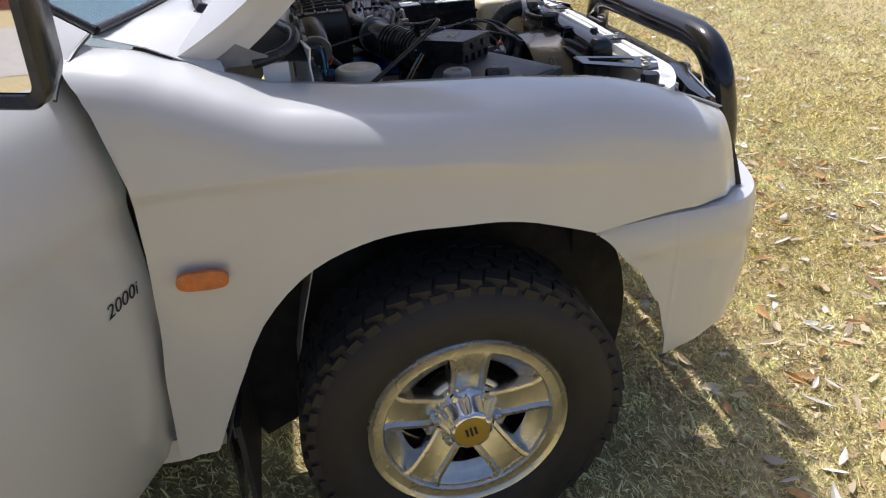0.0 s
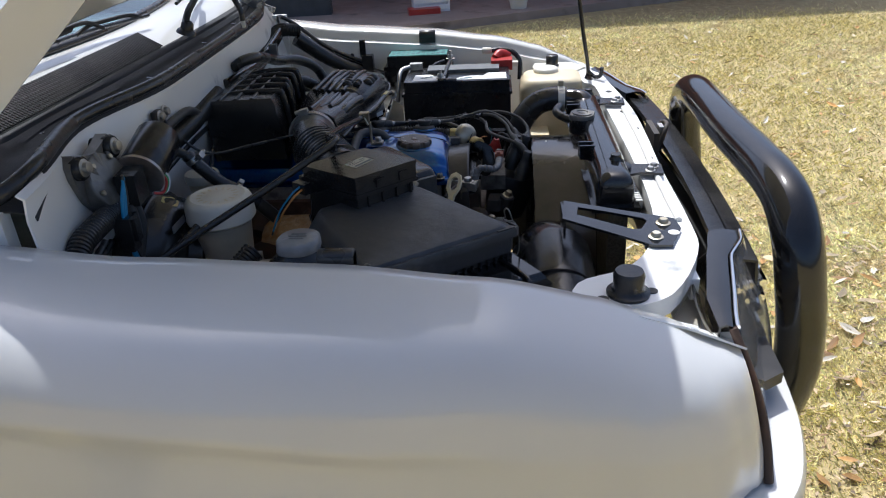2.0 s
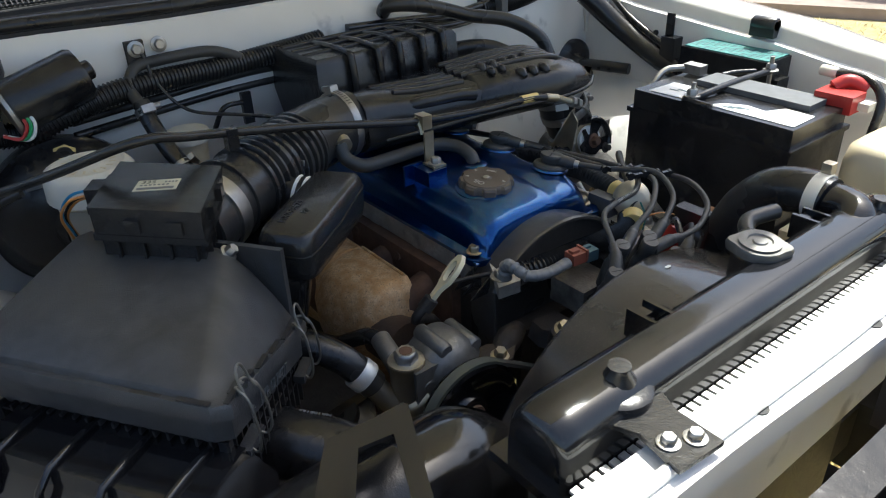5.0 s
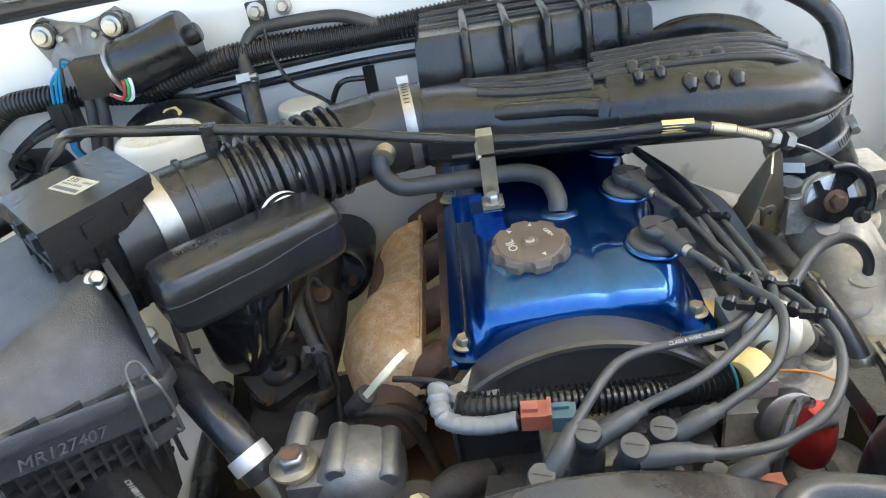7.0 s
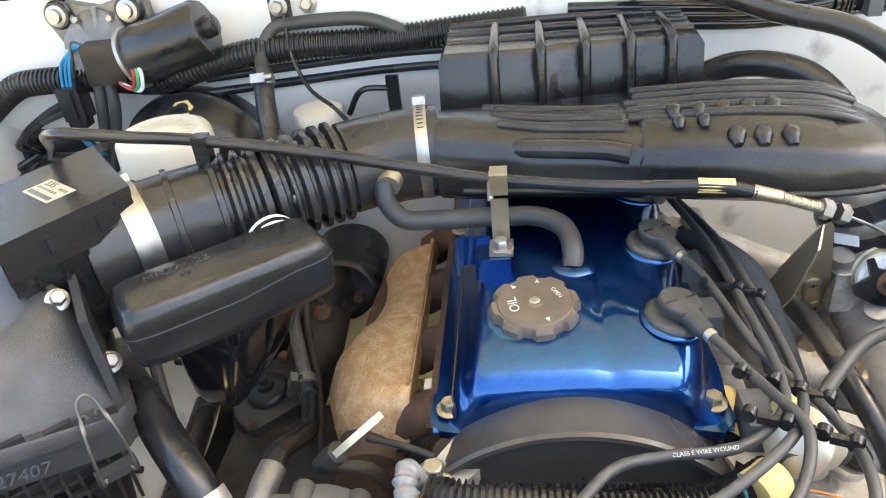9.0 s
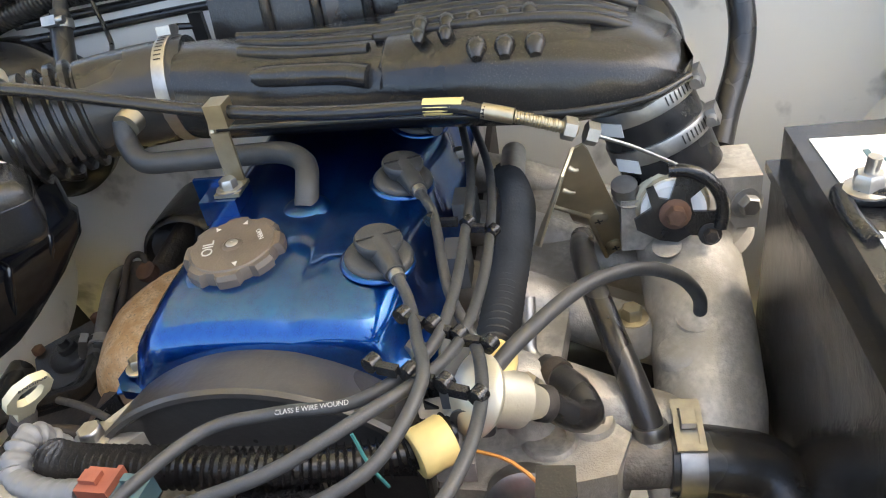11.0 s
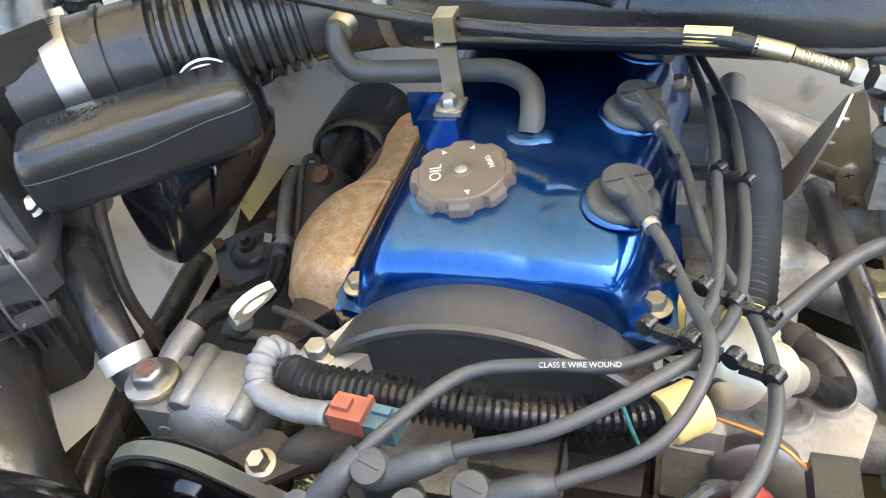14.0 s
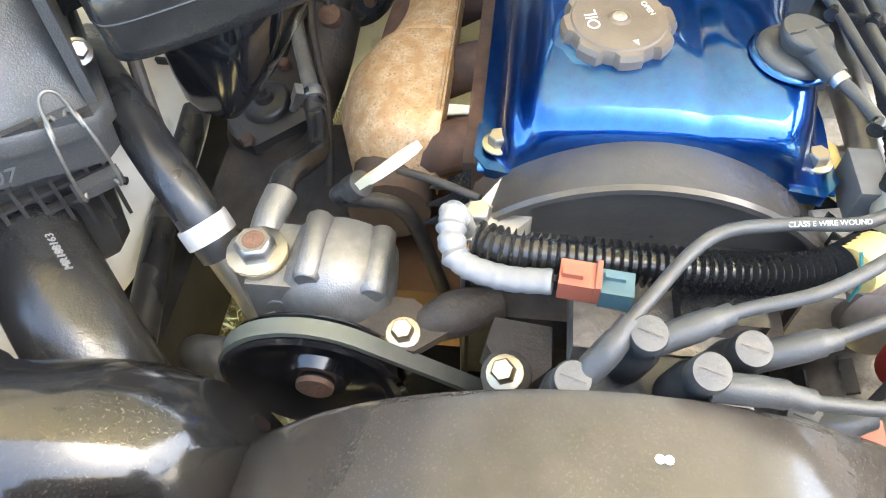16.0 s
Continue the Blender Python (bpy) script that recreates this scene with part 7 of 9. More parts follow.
for p in TOW:
    bm = B()
    ax_ = V(0.30, 0.0, 1).normalized()
    lathe(bm, p - ax_ * 0.066, ax_, [(0, 0.0130), (0.034, 0.0130), (0.036, 0.0115), (0.044, 0.0108), (0.048, 0.0092), (0.050, 0.0100), (0.064, 0.0102), (0.0672, 0.0090), (0.068, 0.0)], 26)
    part("tower", bm, RUBBER_G, dist, "grey rubber tower boot")
    bm = B()
    box(bm, (0, 0, 0), (0.013, 0.0006, 0.0006), 0, frame_m(p + ax_ * 0.0021, (0.3, 1, 0), ax_))
    part("seam", bm, RUBBER, dist)
LEADS = [
    [TOW[0] + V(-0.002, 0.002, -0.010), (0.415, 0.985, 0.972), (0.395, 1.000, 0.980), (0.352, 1.036, 0.986), (0.339, 1.075, 0.986), (0.334, 1.120, 0.988), (0.305, 1.155, 0.992), (0.255, 1.165, 0.988), (0.17, 1.165, 0.980), (0.06, 1.160, 0.972), (-0.06, 1.14, 0.965)],
    [TOW[1] + V(0, 0.002, -0.010), (0.400, 1.030, 0.978), (0.392, 1.050, 0.982), (0.382, 1.090, 0.992), (0.352, 1.135, 1.000), (0.312, 1.165, 0.992), (0.26, 1.178, 0.983), (0.17, 1.182, 0.972), (0.05, 1.175, 0.965), (-0.07, 1.15, 0.955)],
    [TOW[3] + V(0, 0.002, -0.010), (0.404, 1.082, 0.974), (0.398, 1.100, 0.978), (0.378, 1.140, 0.990), (0.335, 1.160, 1.002), (0.292, 1.150, 0.996), (0.262, 1.142, 0.990), (0.240, 1.134, 0.990), (0.222, 1.125, 0.990)],
    [TOW[2] + V(0.002, 0.002, -0.010), (0.432, 1.062, 0.974), (0.434, 1.085, 0.972), (0.432, 1.125, 0.974), (0.412, 1.165, 0.984), (0.365, 1.188, 0.992), (0.30, 1.186, 0.985), (0.23, 1.160, 0.982), (0.15, 1.142, 0.986), (0.128, 1.133, 0.989), (0.112, 1.125, 0.990)],
    [TOW[4] + V(0.0, 0.002, -0.010), (0.432, 1.100, 0.948), (0.424, 1.120, 0.950), (0.405, 1.150, 0.950), (0.380, 1.185, 0.930), (0.35, 1.20, 0.89)],
]
for k, pts in enumerate(LEADS):
    ld = thing("ignition_lead", Vector(pts[0]), "grey-black ignition lead with rubber boots", "ignition lead", "ignition leads")
    part("wire", tube(B(), pts, 0.0038, 12, 7), RUBBER_G, ld)
    bm = B()
    p = smooth_path(pts[:4], 8)
    tube(bm, p[:15], 0.0074, 18, 1, True, lambda s: 1.04 if s < 0.026 else (0.98 if s < 0.034 else 0.80))
    part("boot", bm, RUBBER_G, ld, "grey rubber boot")
    # printed lettering along the lead
    if k == 0:
        a, b = Vector(pts[4]), Vector(pts[5])
        writing(ld, "CLASS E WIRE WOUND", frame_m((a + b) / 2 + V(0.0028, 0, 0.0031), b - a, (0.6, 0, 0.8)), 0.0040, INKW, "lettering", 0.0001)
# plug boots
for x in PLUGS[:3]:
    o = V(x, 1.106, 0.980)
    up = V(0.04, 0.16, 1).normalized()
    out = V(0.030, 0.017, 0)
    pb = thing("plug_boot", o, "grey rubber spark plug boot on the valve cover", "plug boot", "plug boots")
    bm = B()
    lathe(bm, o, up, [(0, 0.0238), (0.0015, 0.0248), (0.005, 0.0245), (0.0075, 0.0225), (0.0085, 0.0190), (0.0087, 0.0150), (0.0080, 0.0)], 36)
    part("base", bm, RUBBER_G, pb)
    bm = B()
    lathe(bm, o + up * 0.006, up, [(0, 0.0120), (0.003, 0.0125), (0.010, 0.0165), (0.0135, 0.0172), (0.0155, 0.0160), (0.0162, 0.0)], 30)
    tube(bm, [o + up * 0.013, o + up * 0.0125 + out * 0.45, o + up * 0.010 + out], 0.0105, 16, 5, True, lambda s: 1.0 - 9.0 * s)
    elbow = part("elbow", bm, RUBBER_G, pb)
    bm = B()
    box(bm, (0, 0, 0), (0.032, 0.0010, 0.0010), 0.0003, frame_m(o + up * 0.0223, (-0.5, 0.85, 0), up))
    part("seam", bm, RUBBER, elbow)
    bm = B()
    cyl(bm, o + up * 0.0105 + out * 0.96, o + up * 0.0095 + out * 1.18, 0.0056, n=14)
    part("ferrule", bm, STEEL, pb)
# lead separators
for i, pts in enumerate((((0.318, 1.128, 1.0), (0.325, 1.150, 0.999), (0.332, 1.170, 0.997), (0.338, 1.188, 0.993)), ((0.268, 1.136, 0.992), (0.278, 1.156, 0.992), (0.285, 1.172, 0.989), (0.290, 1.190, 0.985)), ((0.150, 1.138, 0.985), (0.152, 1.165, 0.981), (0.155, 1.183, 0.974)))):
    sp = thing("lead_separator", pts[0], "black plastic separator clipped across the ignition leads", "clip", "lead separators")
    for p in pts:
        bm = B()
        lathe(bm, V(*p) - V(0.005, -0.003, 0), V(0.010, -0.006, 0), [(0, 0.0039), (0, 0.0050), (0.0075, 0.0050), (0.0075, 0.0039)], 16)
        part("collar", bm, BLACK_P, sp)
    for p, q in zip(pts, pts[1:]):
        bm = B()
        c = (V(*p) + V(*q)) / 2
        box(bm, (0, 0, 0), ((V(*q) - V(*p)).length * 0.55, 0.005, 0.006), 0.001, frame_m(c, V(*q) - V(*p)))
        part("link", bm, BLACK_P, sp)

# harness in front of the timing cover and along the cover
hn = thing("wiring_harness", (0.33, 1.0, 0.93), "black corrugated wiring harness across the timing cover", "wiring harness")
part("conduit", ribbed(B(), [(0.335, 0.915, 0.945), (0.342, 0.940, 0.948), (0.342, 1.00, 0.945), (0.338, 1.06, 0.938), (0.322, 1.12, 0.926), (0.295, 1.16, 0.92)], 0.0115, 0.0050, 0.17, 16), BLACK_P, hn)
part("conduit", ribbed(B(), [(0.30, 1.175, 0.93), (0.26, 1.185, 0.938), (0.19, 1.192, 0.945), (0.12, 1.197, 0.945), (0.06, 1.197, 0.938), (-0.03, 1.185, 0.91), (-0.10, 1.17, 0.88)], 0.0130, 0.0064, 0.15, 18), RUBBER_G, hn)
for p, d, l in (((0.262, 1.185, 0.938), (1, -0.1, 0), 0.030), ((0.312, 1.150, 0.925), (-0.6, 0.8, 0), 0.024), ((0.225, 1.150, 0.90), (1, 0.2, -0.2), 0.05)):
    bm = B()
    dd = V(*d).normalized()
    lathe(bm, V(*p) - dd * l / 2, dd, [(0, 0.0150), (0.002, 0.0162), (l * 0.5, 0.0158), (l - 0.002, 0.0163), (l, 0.0150)], 18)
    part("tape_wrap", bm, YELLOW, hn, "yellow tape wrap")
bm = B()
tube(bm, [(0.314, 0.904, 0.932), (0.322, 0.900, 0.954), (0.336, 0.899, 0.957), (0.354, 0.905, 0.952), (0.363, 0.930, 0.951), (0.366, 0.958, 0.955)], 0.0085, 18, 14, True, lambda s: 1.0 + (0.16 if s < 0.065 else 0.05) * (math.sin(s * 690) * 0.6 + math.sin(s * 1130 + 1) * 0.5), 0.8)
part("grey_sleeve", bm, GREYSLV, hn, "crumpled grey plastic sleeve")
cmx = frame_m((0.366, 0.972, 0.958), (0.1, 1, -0.25))
bm = B()
box(bm, (0, 0, 0), (0.022, 0.017, 0.014), 0.002, cmx)
box(bm, (-0.004, 0, 0.0085), (0.011, 0.008, 0.004), 0.001, cmx)
box(bm, (0.010, 0, 0.002), (0.003, 0.019, 0.014), 0.001, cmx)
part("red_connector", bm, TERRA, hn, "brick-red connector")
bm = B()
box(bm, (0.0205, 0, -0.003), (0.018, 0.016, 0.014), 0.002, cmx)
box(bm, (0.019, 0.003, 0.005), (0.011, 0.005, 0.004), 0.001, cmx)
part("blue_connector", bm, GREYBLUE, hn, "blue-grey connector")
for k, mt in enumerate((RUBBER, WIREO, RUBBER)):
    bm = B()
    tube(bm, [(0.335, 0.910, 0.944), (0.350, 0.905 + 0.004 * k, 0.946), (0.360, 0.930, 0.948), (0.364, 0.96, 0.956)], 0.002, 6, 5)
    part("wire", bm, mt, hn)
bm = B()
tube(bm, [(0.345, 1.118, 0.975), (0.350, 1.125, 0.955), (0.345, 1.13, 0.93)], 0.0011, 6, 4)
part("wire", bm, TEAL, hn)
bm = B()
tube(bm, [(0.31, 1.17, 0.92), (0.325, 1.20, 0.925), (0.35, 1.23, 0.915)], 0.0012, 6, 4)
part("wire", bm, WIREO, hn)
for p, s_, mt in (((0.35, 1.06, 0.915), (0.03, 0.05, 0.02), BLACK_P), ((0.36, 1.225, 0.925), (0.05, 0.022, 0.02), BLACK_P), ((0.368, 1.25, 0.915), (0.03, 0.05, 0.014), ORANGE), ((0.425, 1.115, 0.915), (0.022, 0.040, 0.016), TERRA), ((0.43, 1.12, 0.893), (0.03, 0.05, 0.02), BLACK_P), ((0.25, 1.160, 0.925), (0.04, 0.02, 0.03), GREYPL), ((0.13, 1.150, 0.93), (0.03, 0.02, 0.03), GREYPL), ((0.05, 1.150, 0.93), (0.03, 0.02, 0.03), GREYPL)):
    bm = B()
    box(bm, p, s_, 0.003)
    part("connector", bm, mt, hn)
bm = B()
lathe(bm, (0.348, 1.190, 0.862), (0.2, -0.1, 1), [(0, 0.016), (0.018, 0.018), (0.042, 0.017), (0.056, 0.010), (0.064, 0.007)], 20)
single("alternator_boot", bm, RED, "red rubber terminal boot by the distributor", "terminal boot")
bm = B()
tube(bm, [(0.36, 1.178, 0.93), (0.375, 1.16, 0.945), (0.40, 1.14, 0.93), (0.41, 1.13, 0.89)], 0.0045, 10, 5)
single("alternator_cable", bm, RUBBER, "black cable from the red terminal boot", "cable")

alt = thing("alternator", (0.33, 1.24, 0.70), "dirty cast alternator low beside the engine", "alternator")
bm = B()
lathe(bm, (0.24, 1.245, 0.70), (1, 0, 0), [(0, 0.05), (0.01, 0.066), (0.04, 0.070), (0.09, 0.070), (0.105, 0.062), (0.112, 0.03)], 36)
part("case", bm, CAST_D, alt)
for k in range(12):
    q = 2 * math.pi * k / 12
    bm = B()
    box(bm, (0, 0, 0), (0.030, 0.010, 0.004), 0.001, frame_m((0.30, 1.245 + 0.071 * math.cos(q), 0.70 + 0.071 * math.sin(q)), (1, 0, 0), (0, math.cos(q), math.sin(q))))
    part("vent", bm, SOOT, alt)
bm = B()
lathe(bm, (0.352, 1.245, 0.70), (1, 0, 0), [(0, 0.034), (0.002, 0.038), (0.006, 0.034), (0.020, 0.034), (0.023, 0.038), (0.025, 0.03), (0.025, 0)], 32)
part("pulley", bm, IRON, alt)

# ---- induction side ----
im_ = thing("intake_manifold", (0.15, 1.33, 0.80), "rough cast aluminium intake manifold", "manifold")
bm = B()
loops = []
for x, cy, cz, ry, rz in ((-0.02, 1.325, 0.895, 0.030, 0.030), (0.02, 1.335, 0.892, 0.040, 0.036), (0.07, 1.340, 0.872, 0.043, 0.042), (0.13, 1.342, 0.845, 0.042, 0.046), (0.19, 1.340, 0.815, 0.042, 0.048), (0.235, 1.334, 0.790, 0.040, 0.046), (0.26, 1.33, 0.77, 0.030, 0.034)):
    loops.append([(x, cy + ry * math.cos(a), cz + rz * math.sin(a)) for a in (2 * math.pi * k / 24 for k in range(24))])
loft(bm, loops)
part("plenum", bm, CAST, im_, "cast plenum")
for x in (0.20, 0.10, 0.0, -0.1):
    bm = B()
    tube(bm, [(x + 0.01, 1.325, 0.815), (x + 0.005, 1.27, 0.835), (x, 1.20, 0.865), (x, 1.14, 0.885)], 0.030, 18, 5, True, None, 0.8)
    part("runner", bm, CAST, im_)
bm = B()
prism(bm, [(-0.1, 1.15), (0.26, 1.15), (0.25, 1.20), (0.20, 1.225), (0.02, 1.25), (-0.1, 1.22)], 0.845, 0.872, 0.008)
part("flange", bm, CAST, im_)
for p in ((0.135, 1.285, 0.868), (0.10, 1.255, 0.868), (0.249, 1.205, 0.905), (0.19, 1.172, 0.886), (0.06, 1.185, 0.886)):
    bm = B()
    lathe(bm, V(*p) - V(0, 0, 0.03), (0, 0, 1), [(0, 0.018), (0.024, 0.016), (0.030, 0.014)], 18)
    part("boss", bm, CAST, im_)
    bolt(im_, p, (0, 0, 1), 0.009, 0.010, ZINC)
bm = B()
lathe(bm, (0.143, 1.336, 0.850), (0.15, -0.1, 1), [(0, 0.022), (0.022, 0.018), (0.028, 0.016), (0.028, 0.008)], 22)
part("nipple_boss", bm, CAST, im_)
bm = B()
lathe(bm, (0.165, 1.325, 0.840), (0.1, -0.35, 1), [(0, 0.020), (0.022, 0.018), (0.026, 0.014), (0.026, 0.0)], 20)
part("boss", bm, CAST, im_)
for p in ((0.09, 1.318, 0.905), (0.06, 1.36, 0.90)):
    bm = B()
    lathe(bm, p, (0.3, -0.2, 1), [(0, 0.012), (0.002, 0.012), (0.003, 0.009), (0.003, 0)], 18)
    part("cast_mark", bm, CAST, im_)
# throttle body
tb = thing("throttle_unit", (0.02, 1.31, 0.93), "cast throttle body with a black cable quadrant", "throttle body")
bm = B()
lathe(bm, (0.040, 1.352, 0.868), (-0.13, -0.37, 0.92), [(0, 0.050), (0.012, 0.050), (0.015, 0.043), (0.062, 0.0435), (0.080, 0.041)], 32)
part("bore", bm, CAST, tb)
bm = B()
box(bm, (0.034, 1.378, 0.925), (0.055, 0.036, 0.05), 0.010, None, 3)
cyl(bm, (0.033, 1.365, 0.90), (0.033, 1.352, 0.958), 0.013, n=16, bev=0.002)
part("side_housing", bm, CAST, tb)
bm = B()
box(bm, (0.060, 1.318, 0.915), (0.022, 0.070, 0.05), 0.010, None, 3)
part("body", bm, CAST, tb)
for p, d in (((0.033, 1.351, 0.958), (0, -0.2, 1)), ((0.060, 1.290, 0.937), (0.3, 0, 1)), ((0.062, 1.385, 0.925), (1, 0.2, 0.1))):
    bolt(tb, p, d, 0.009, 0.009, STEEL)
bm = B()
lathe(bm, (0.056, 1.288, 0.915), (0.25, -0.05, 1), [(0, 0.008), (0.03, 0.008), (0.032, 0.011), (0.04, 0.011)], 14)
part("idle_screw", bm, STEEL, tb)
qm = frame_m((0.086, 1.324, 0.935), (0, 1, 0), (1, 0, 0.25))
bm = B()
prism(bm, [(-0.032, -0.003), (-0.030, -0.012), (-0.012, -0.022), (0.002, -0.0245), (0.012, -0.019), (0.026, -0.021), (0.034, -0.012), (0.034, 0.0), (0.014, 0.001), (0.012, 0.012), (0.024, 0.022), (0.020, 0.030), (0.006, 0.036), (0.002, 0.030), (-0.004, 0.012), (-0.012, 0.014), (-0.016, 0.024), (-0.022, 0.022), (-0.018, 0.006)], -0.002, 0.002, 0.0008, qm)
part("quadrant", bm, BLACK_P, tb, "black throttle quadrant")
bm = B()
tube(bm, [qm @ V(0.037 * math.cos(a), 0.037 * math.sin(a), 0.003) for a in [math.radians(-22 + 20 * k) for k in range(7)]], 0.0055, 10, 3)
part("cable_track", bm, BLACK_P, tb, "black curved cable track")
bm = B()
lathe(bm, qm @ V(0, 0, -0.022), (1, 0, 0.25), [(0, 0.026), (0.016, 0.026), (0.017, 0.022), (0.0185, 0.022), (0.0185, 0)], 32)
part("spring_drum", bm, LABEL_W, tb, "white plastic spring drum")
bm = B()
ribbed(bm, [qm @ V(0, 0.002, -0.036), qm @ V(0, 0.002, -0.012)], 0.0285, 0.0026, 0.05, 28)
part("spring", bm, ZINC, tb, "coiled return spring")
bolt(tb, qm @ V(0, 0, 0.002), (1, 0, 0.25), 0.0085, 0.009, RUST)
bolt(tb, qm @ V(0.027, -0.019, 0.002), (1, 0, 0.25), 0.0062, 0.008, IRON)
# cable bracket plate
cb = thing("throttle_cable_bracket", (0.06, 1.26, 0.86), "yellow zinc throttle cable bracket", "bracket")
def flat_plate(bm, pts, thick, nv):
    """A thin plate of any outline in space, thick along nv."""
    nv = Vector(nv).normalized() * thick
    a, b = [bm.verts.new(Vector(p)) for p in pts], [bm.verts.new(Vector(p) - nv) for p in pts]
    bm.faces.new(a)
    bm.faces.new(b[::-1])
    for k in range(len(pts)):
        q = (k + 1) % len(pts)
        bm.faces.new((a[k], b[k], b[q], a[q]))
    return bm
n_ = V(0.9, 0.1, -0.37).normalized()
bm = B()
flat_plate(bm, [(0.104, 1.253, 1.013), (0.103, 1.244, 1.008), (0.080, 1.225, 0.948), (0.077, 1.230, 0.941), (0.068, 1.255, 0.926), (0.039, 1.271, 0.861), (0.045, 1.294, 0.880), (0.101, 1.257, 1.007)], 0.002, n_)
plate_ = part("plate", bm, ZINC, cb)
bm = B()
flat_plate(bm, [(0.104, 1.2455, 1.012), (0.0795, 1.2245, 0.947), (0.072, 1.216, 0.925), (0.090, 1.209, 0.915), (0.122, 1.215, 0.935), (0.131, 1.219, 0.952), (0.126, 1.236, 1.000)], 0.002, (0.15, -0.9, 0.3))
part("flange", bm, ZINC, cb)
bm = B()
tube(bm, [(0.0805, 1.2255, 0.947), (0.069, 1.2555, 0.9265), (0.040, 1.2715, 0.8625)], 0.0022, 8, 1)
part("folded_edge", bm, ZINC, cb)
for a, b in (((0.0965, 1.242, 0.990), (0.096, 1.249, 0.987)), ((0.088, 1.236, 0.966), (0.086, 1.246, 0.961))):
    bm = B()
    tube(bm, [a, V(*a).lerp(V(*b), 0.5) + n_ * 0.0015, b], 0.003, 8, 3, True, lambda q: 1.0 - 50 * q if q < 0.012 else 0.4)
    part("emboss", bm, ZINC, plate_)
for p in ((0.065, 1.264, 0.922), (0.046, 1.279, 0.880)):
    bm = B()
    lathe(bm, p, n_, [(0, 0.0085), (0.002, 0.0085), (0.004, 0.006), (0.0045, 0)], 18)
    part("screw", bm, ZINC, cb)
    bm = B()
    for d in ((0, 1, 0.3), (0, -0.3, 1)):
        box(bm, (0, 0, 0), (0.007, 0.0014, 0.0006), 0, frame_m(V(*p) + n_ * 0.0044, d, n_))
    part("screw_slot", bm, INK, cb)
# throttle cable
tcab = thing("throttle_cable", (0.075, 0.967, 1.05), "black throttle cable running across the engine bay", "cable")
bm = B()
tube(bm, [(-0.20, 0.345, 0.985), (-0.13, 0.40, 1.027), (0.006, 0.50, 1.089), (0.080, 0.555, 1.126), (0.098, 0.590, 1.134), (0.082, 0.632, 1.121), (0.063, 0.691, 1.106), (0.062, 0.80, 1.086), (0.067, 0.89, 1.068), (0.075, 0.967, 1.056), (0.090, 1.06, 1.052), (0.099, 1.152, 1.052), (0.106, 1.185, 1.048)], 0.0058, 12, 7)
part("sheath", bm, BLACK_P, tcab)
bm = B()
cyl(bm, (0.0965, 1.138, 1.052), (0.1000, 1.168, 1.0515), 0.0066, n=14)
part("tape_tag", bm, YELLOW, tcab, "yellowed paper tag")
bm = B()
cyl(bm, (0.105, 1.182, 1.0485), (0.108, 1.205, 1.043), 0.0062, n=14)
ribbed(bm, [(0.108, 1.205, 1.043), (0.103, 1.250, 1.025)], 0.0048, 0.0022, 0.08, 12)
part("adjuster", bm, ZINC, tcab, "threaded adjuster")
for q in ((0.1045, 1.240, 1.029), (0.1018, 1.256, 1.022)):
    bm = B()
    lathe(bm, q, (-0.005, 0.05, -0.02), [(0, 0.009), (0.009, 0.009)], 6)
    part("lock_nut", bm, STEEL, tcab)
bm = B()
tube(bm, [(0.102, 1.258, 1.021), (0.092, 1.29, 1.002), (0.080, 1.322, 0.978), (0.073, 1.338, 0.965)], 0.0017, 8, 4)
part("inner_wire", bm, STEEL, tcab)
# PCV hose
single("breather_hose", tube(B(), [(0.036, 0.852, 1.040), (0.046, 0.854, 1.022), (0.060, 0.872, 1.010), (0.060, 0.905, 1.008), (0.056, 0.965, 1.006), (0.058, 1.000, 1.006), (0.075, 1.024, 1.003), (0.100, 1.031, 0.995), (0.112, 1.030, 0.982)], 0.0098, 14, 7), RUBBER_G, "grey rubber breather hose to the valve cover", "hose")
# vacuum hoses and valves
byp = single("bypass_hose", tube(B(), [(0.04, 1.25, 0.885), (0.085, 1.249, 0.902), (0.13, 1.254, 0.905), (0.18, 1.267, 0.890), (0.212, 1.279, 0.872), (0.234, 1.288, 0.850), (0.242, 1.291, 0.832)], 0.0105, 16, 7), RUBBER, "black coolant bypass hose with a spring clip", "hose")
clamp(byp, (0.235, 1.2885, 0.848), (0.36, 0.13, -0.92), 0.0112, 0.010, None, STEEL, "spring_clip")
bm = B()
cyl(bm, (0.235, 1.2885, 0.848), (0.258, 1.297, 0.800), 0.0120, n=18)
part("pipe_stub", bm, CAST, byp, "cast pipe stub")
arch_hose = single("vacuum_hose", tube(B(), [(0.280, 1.184, 0.948), (0.252, 1.206, 0.956), (0.205, 1.248, 0.959), (0.172, 1.288, 0.946), (0.153, 1.318, 0.922), (0.147, 1.334, 0.897), (0.146, 1.336, 0.876)], 0.0054, 14, 7), RUBBER_G, "grey vacuum hose arching to the manifold", "hose")
bm = B()
lathe(bm, (0.146, 1.336, 0.862), (0, 0, 1), [(-0.03, 0.0125), (0.004, 0.0115), (0.010, 0.0095), (0.013, 0.0085), (0.013, 0.0055)], 20)
part("nipple", bm, CAST, arch_hose, "cast nipple")
reg = thing("fuel_regulator", (0.28, 1.19, 0.90), "dull metal fuel pressure regulator", "regulator")
bm = B()
ra = V(-0.35, 0.75, -0.55).normalized()
lathe(bm, (0.290, 1.168, 0.948), ra, [(0, 0.012), (0.006, 0.020), (0.010, 0.026), (0.014, 0.027), (0.018, 0.024), (0.020, 0.019), (0.045, 0.018), (0.048, 0.014), (0.062, 0.010)], 28)
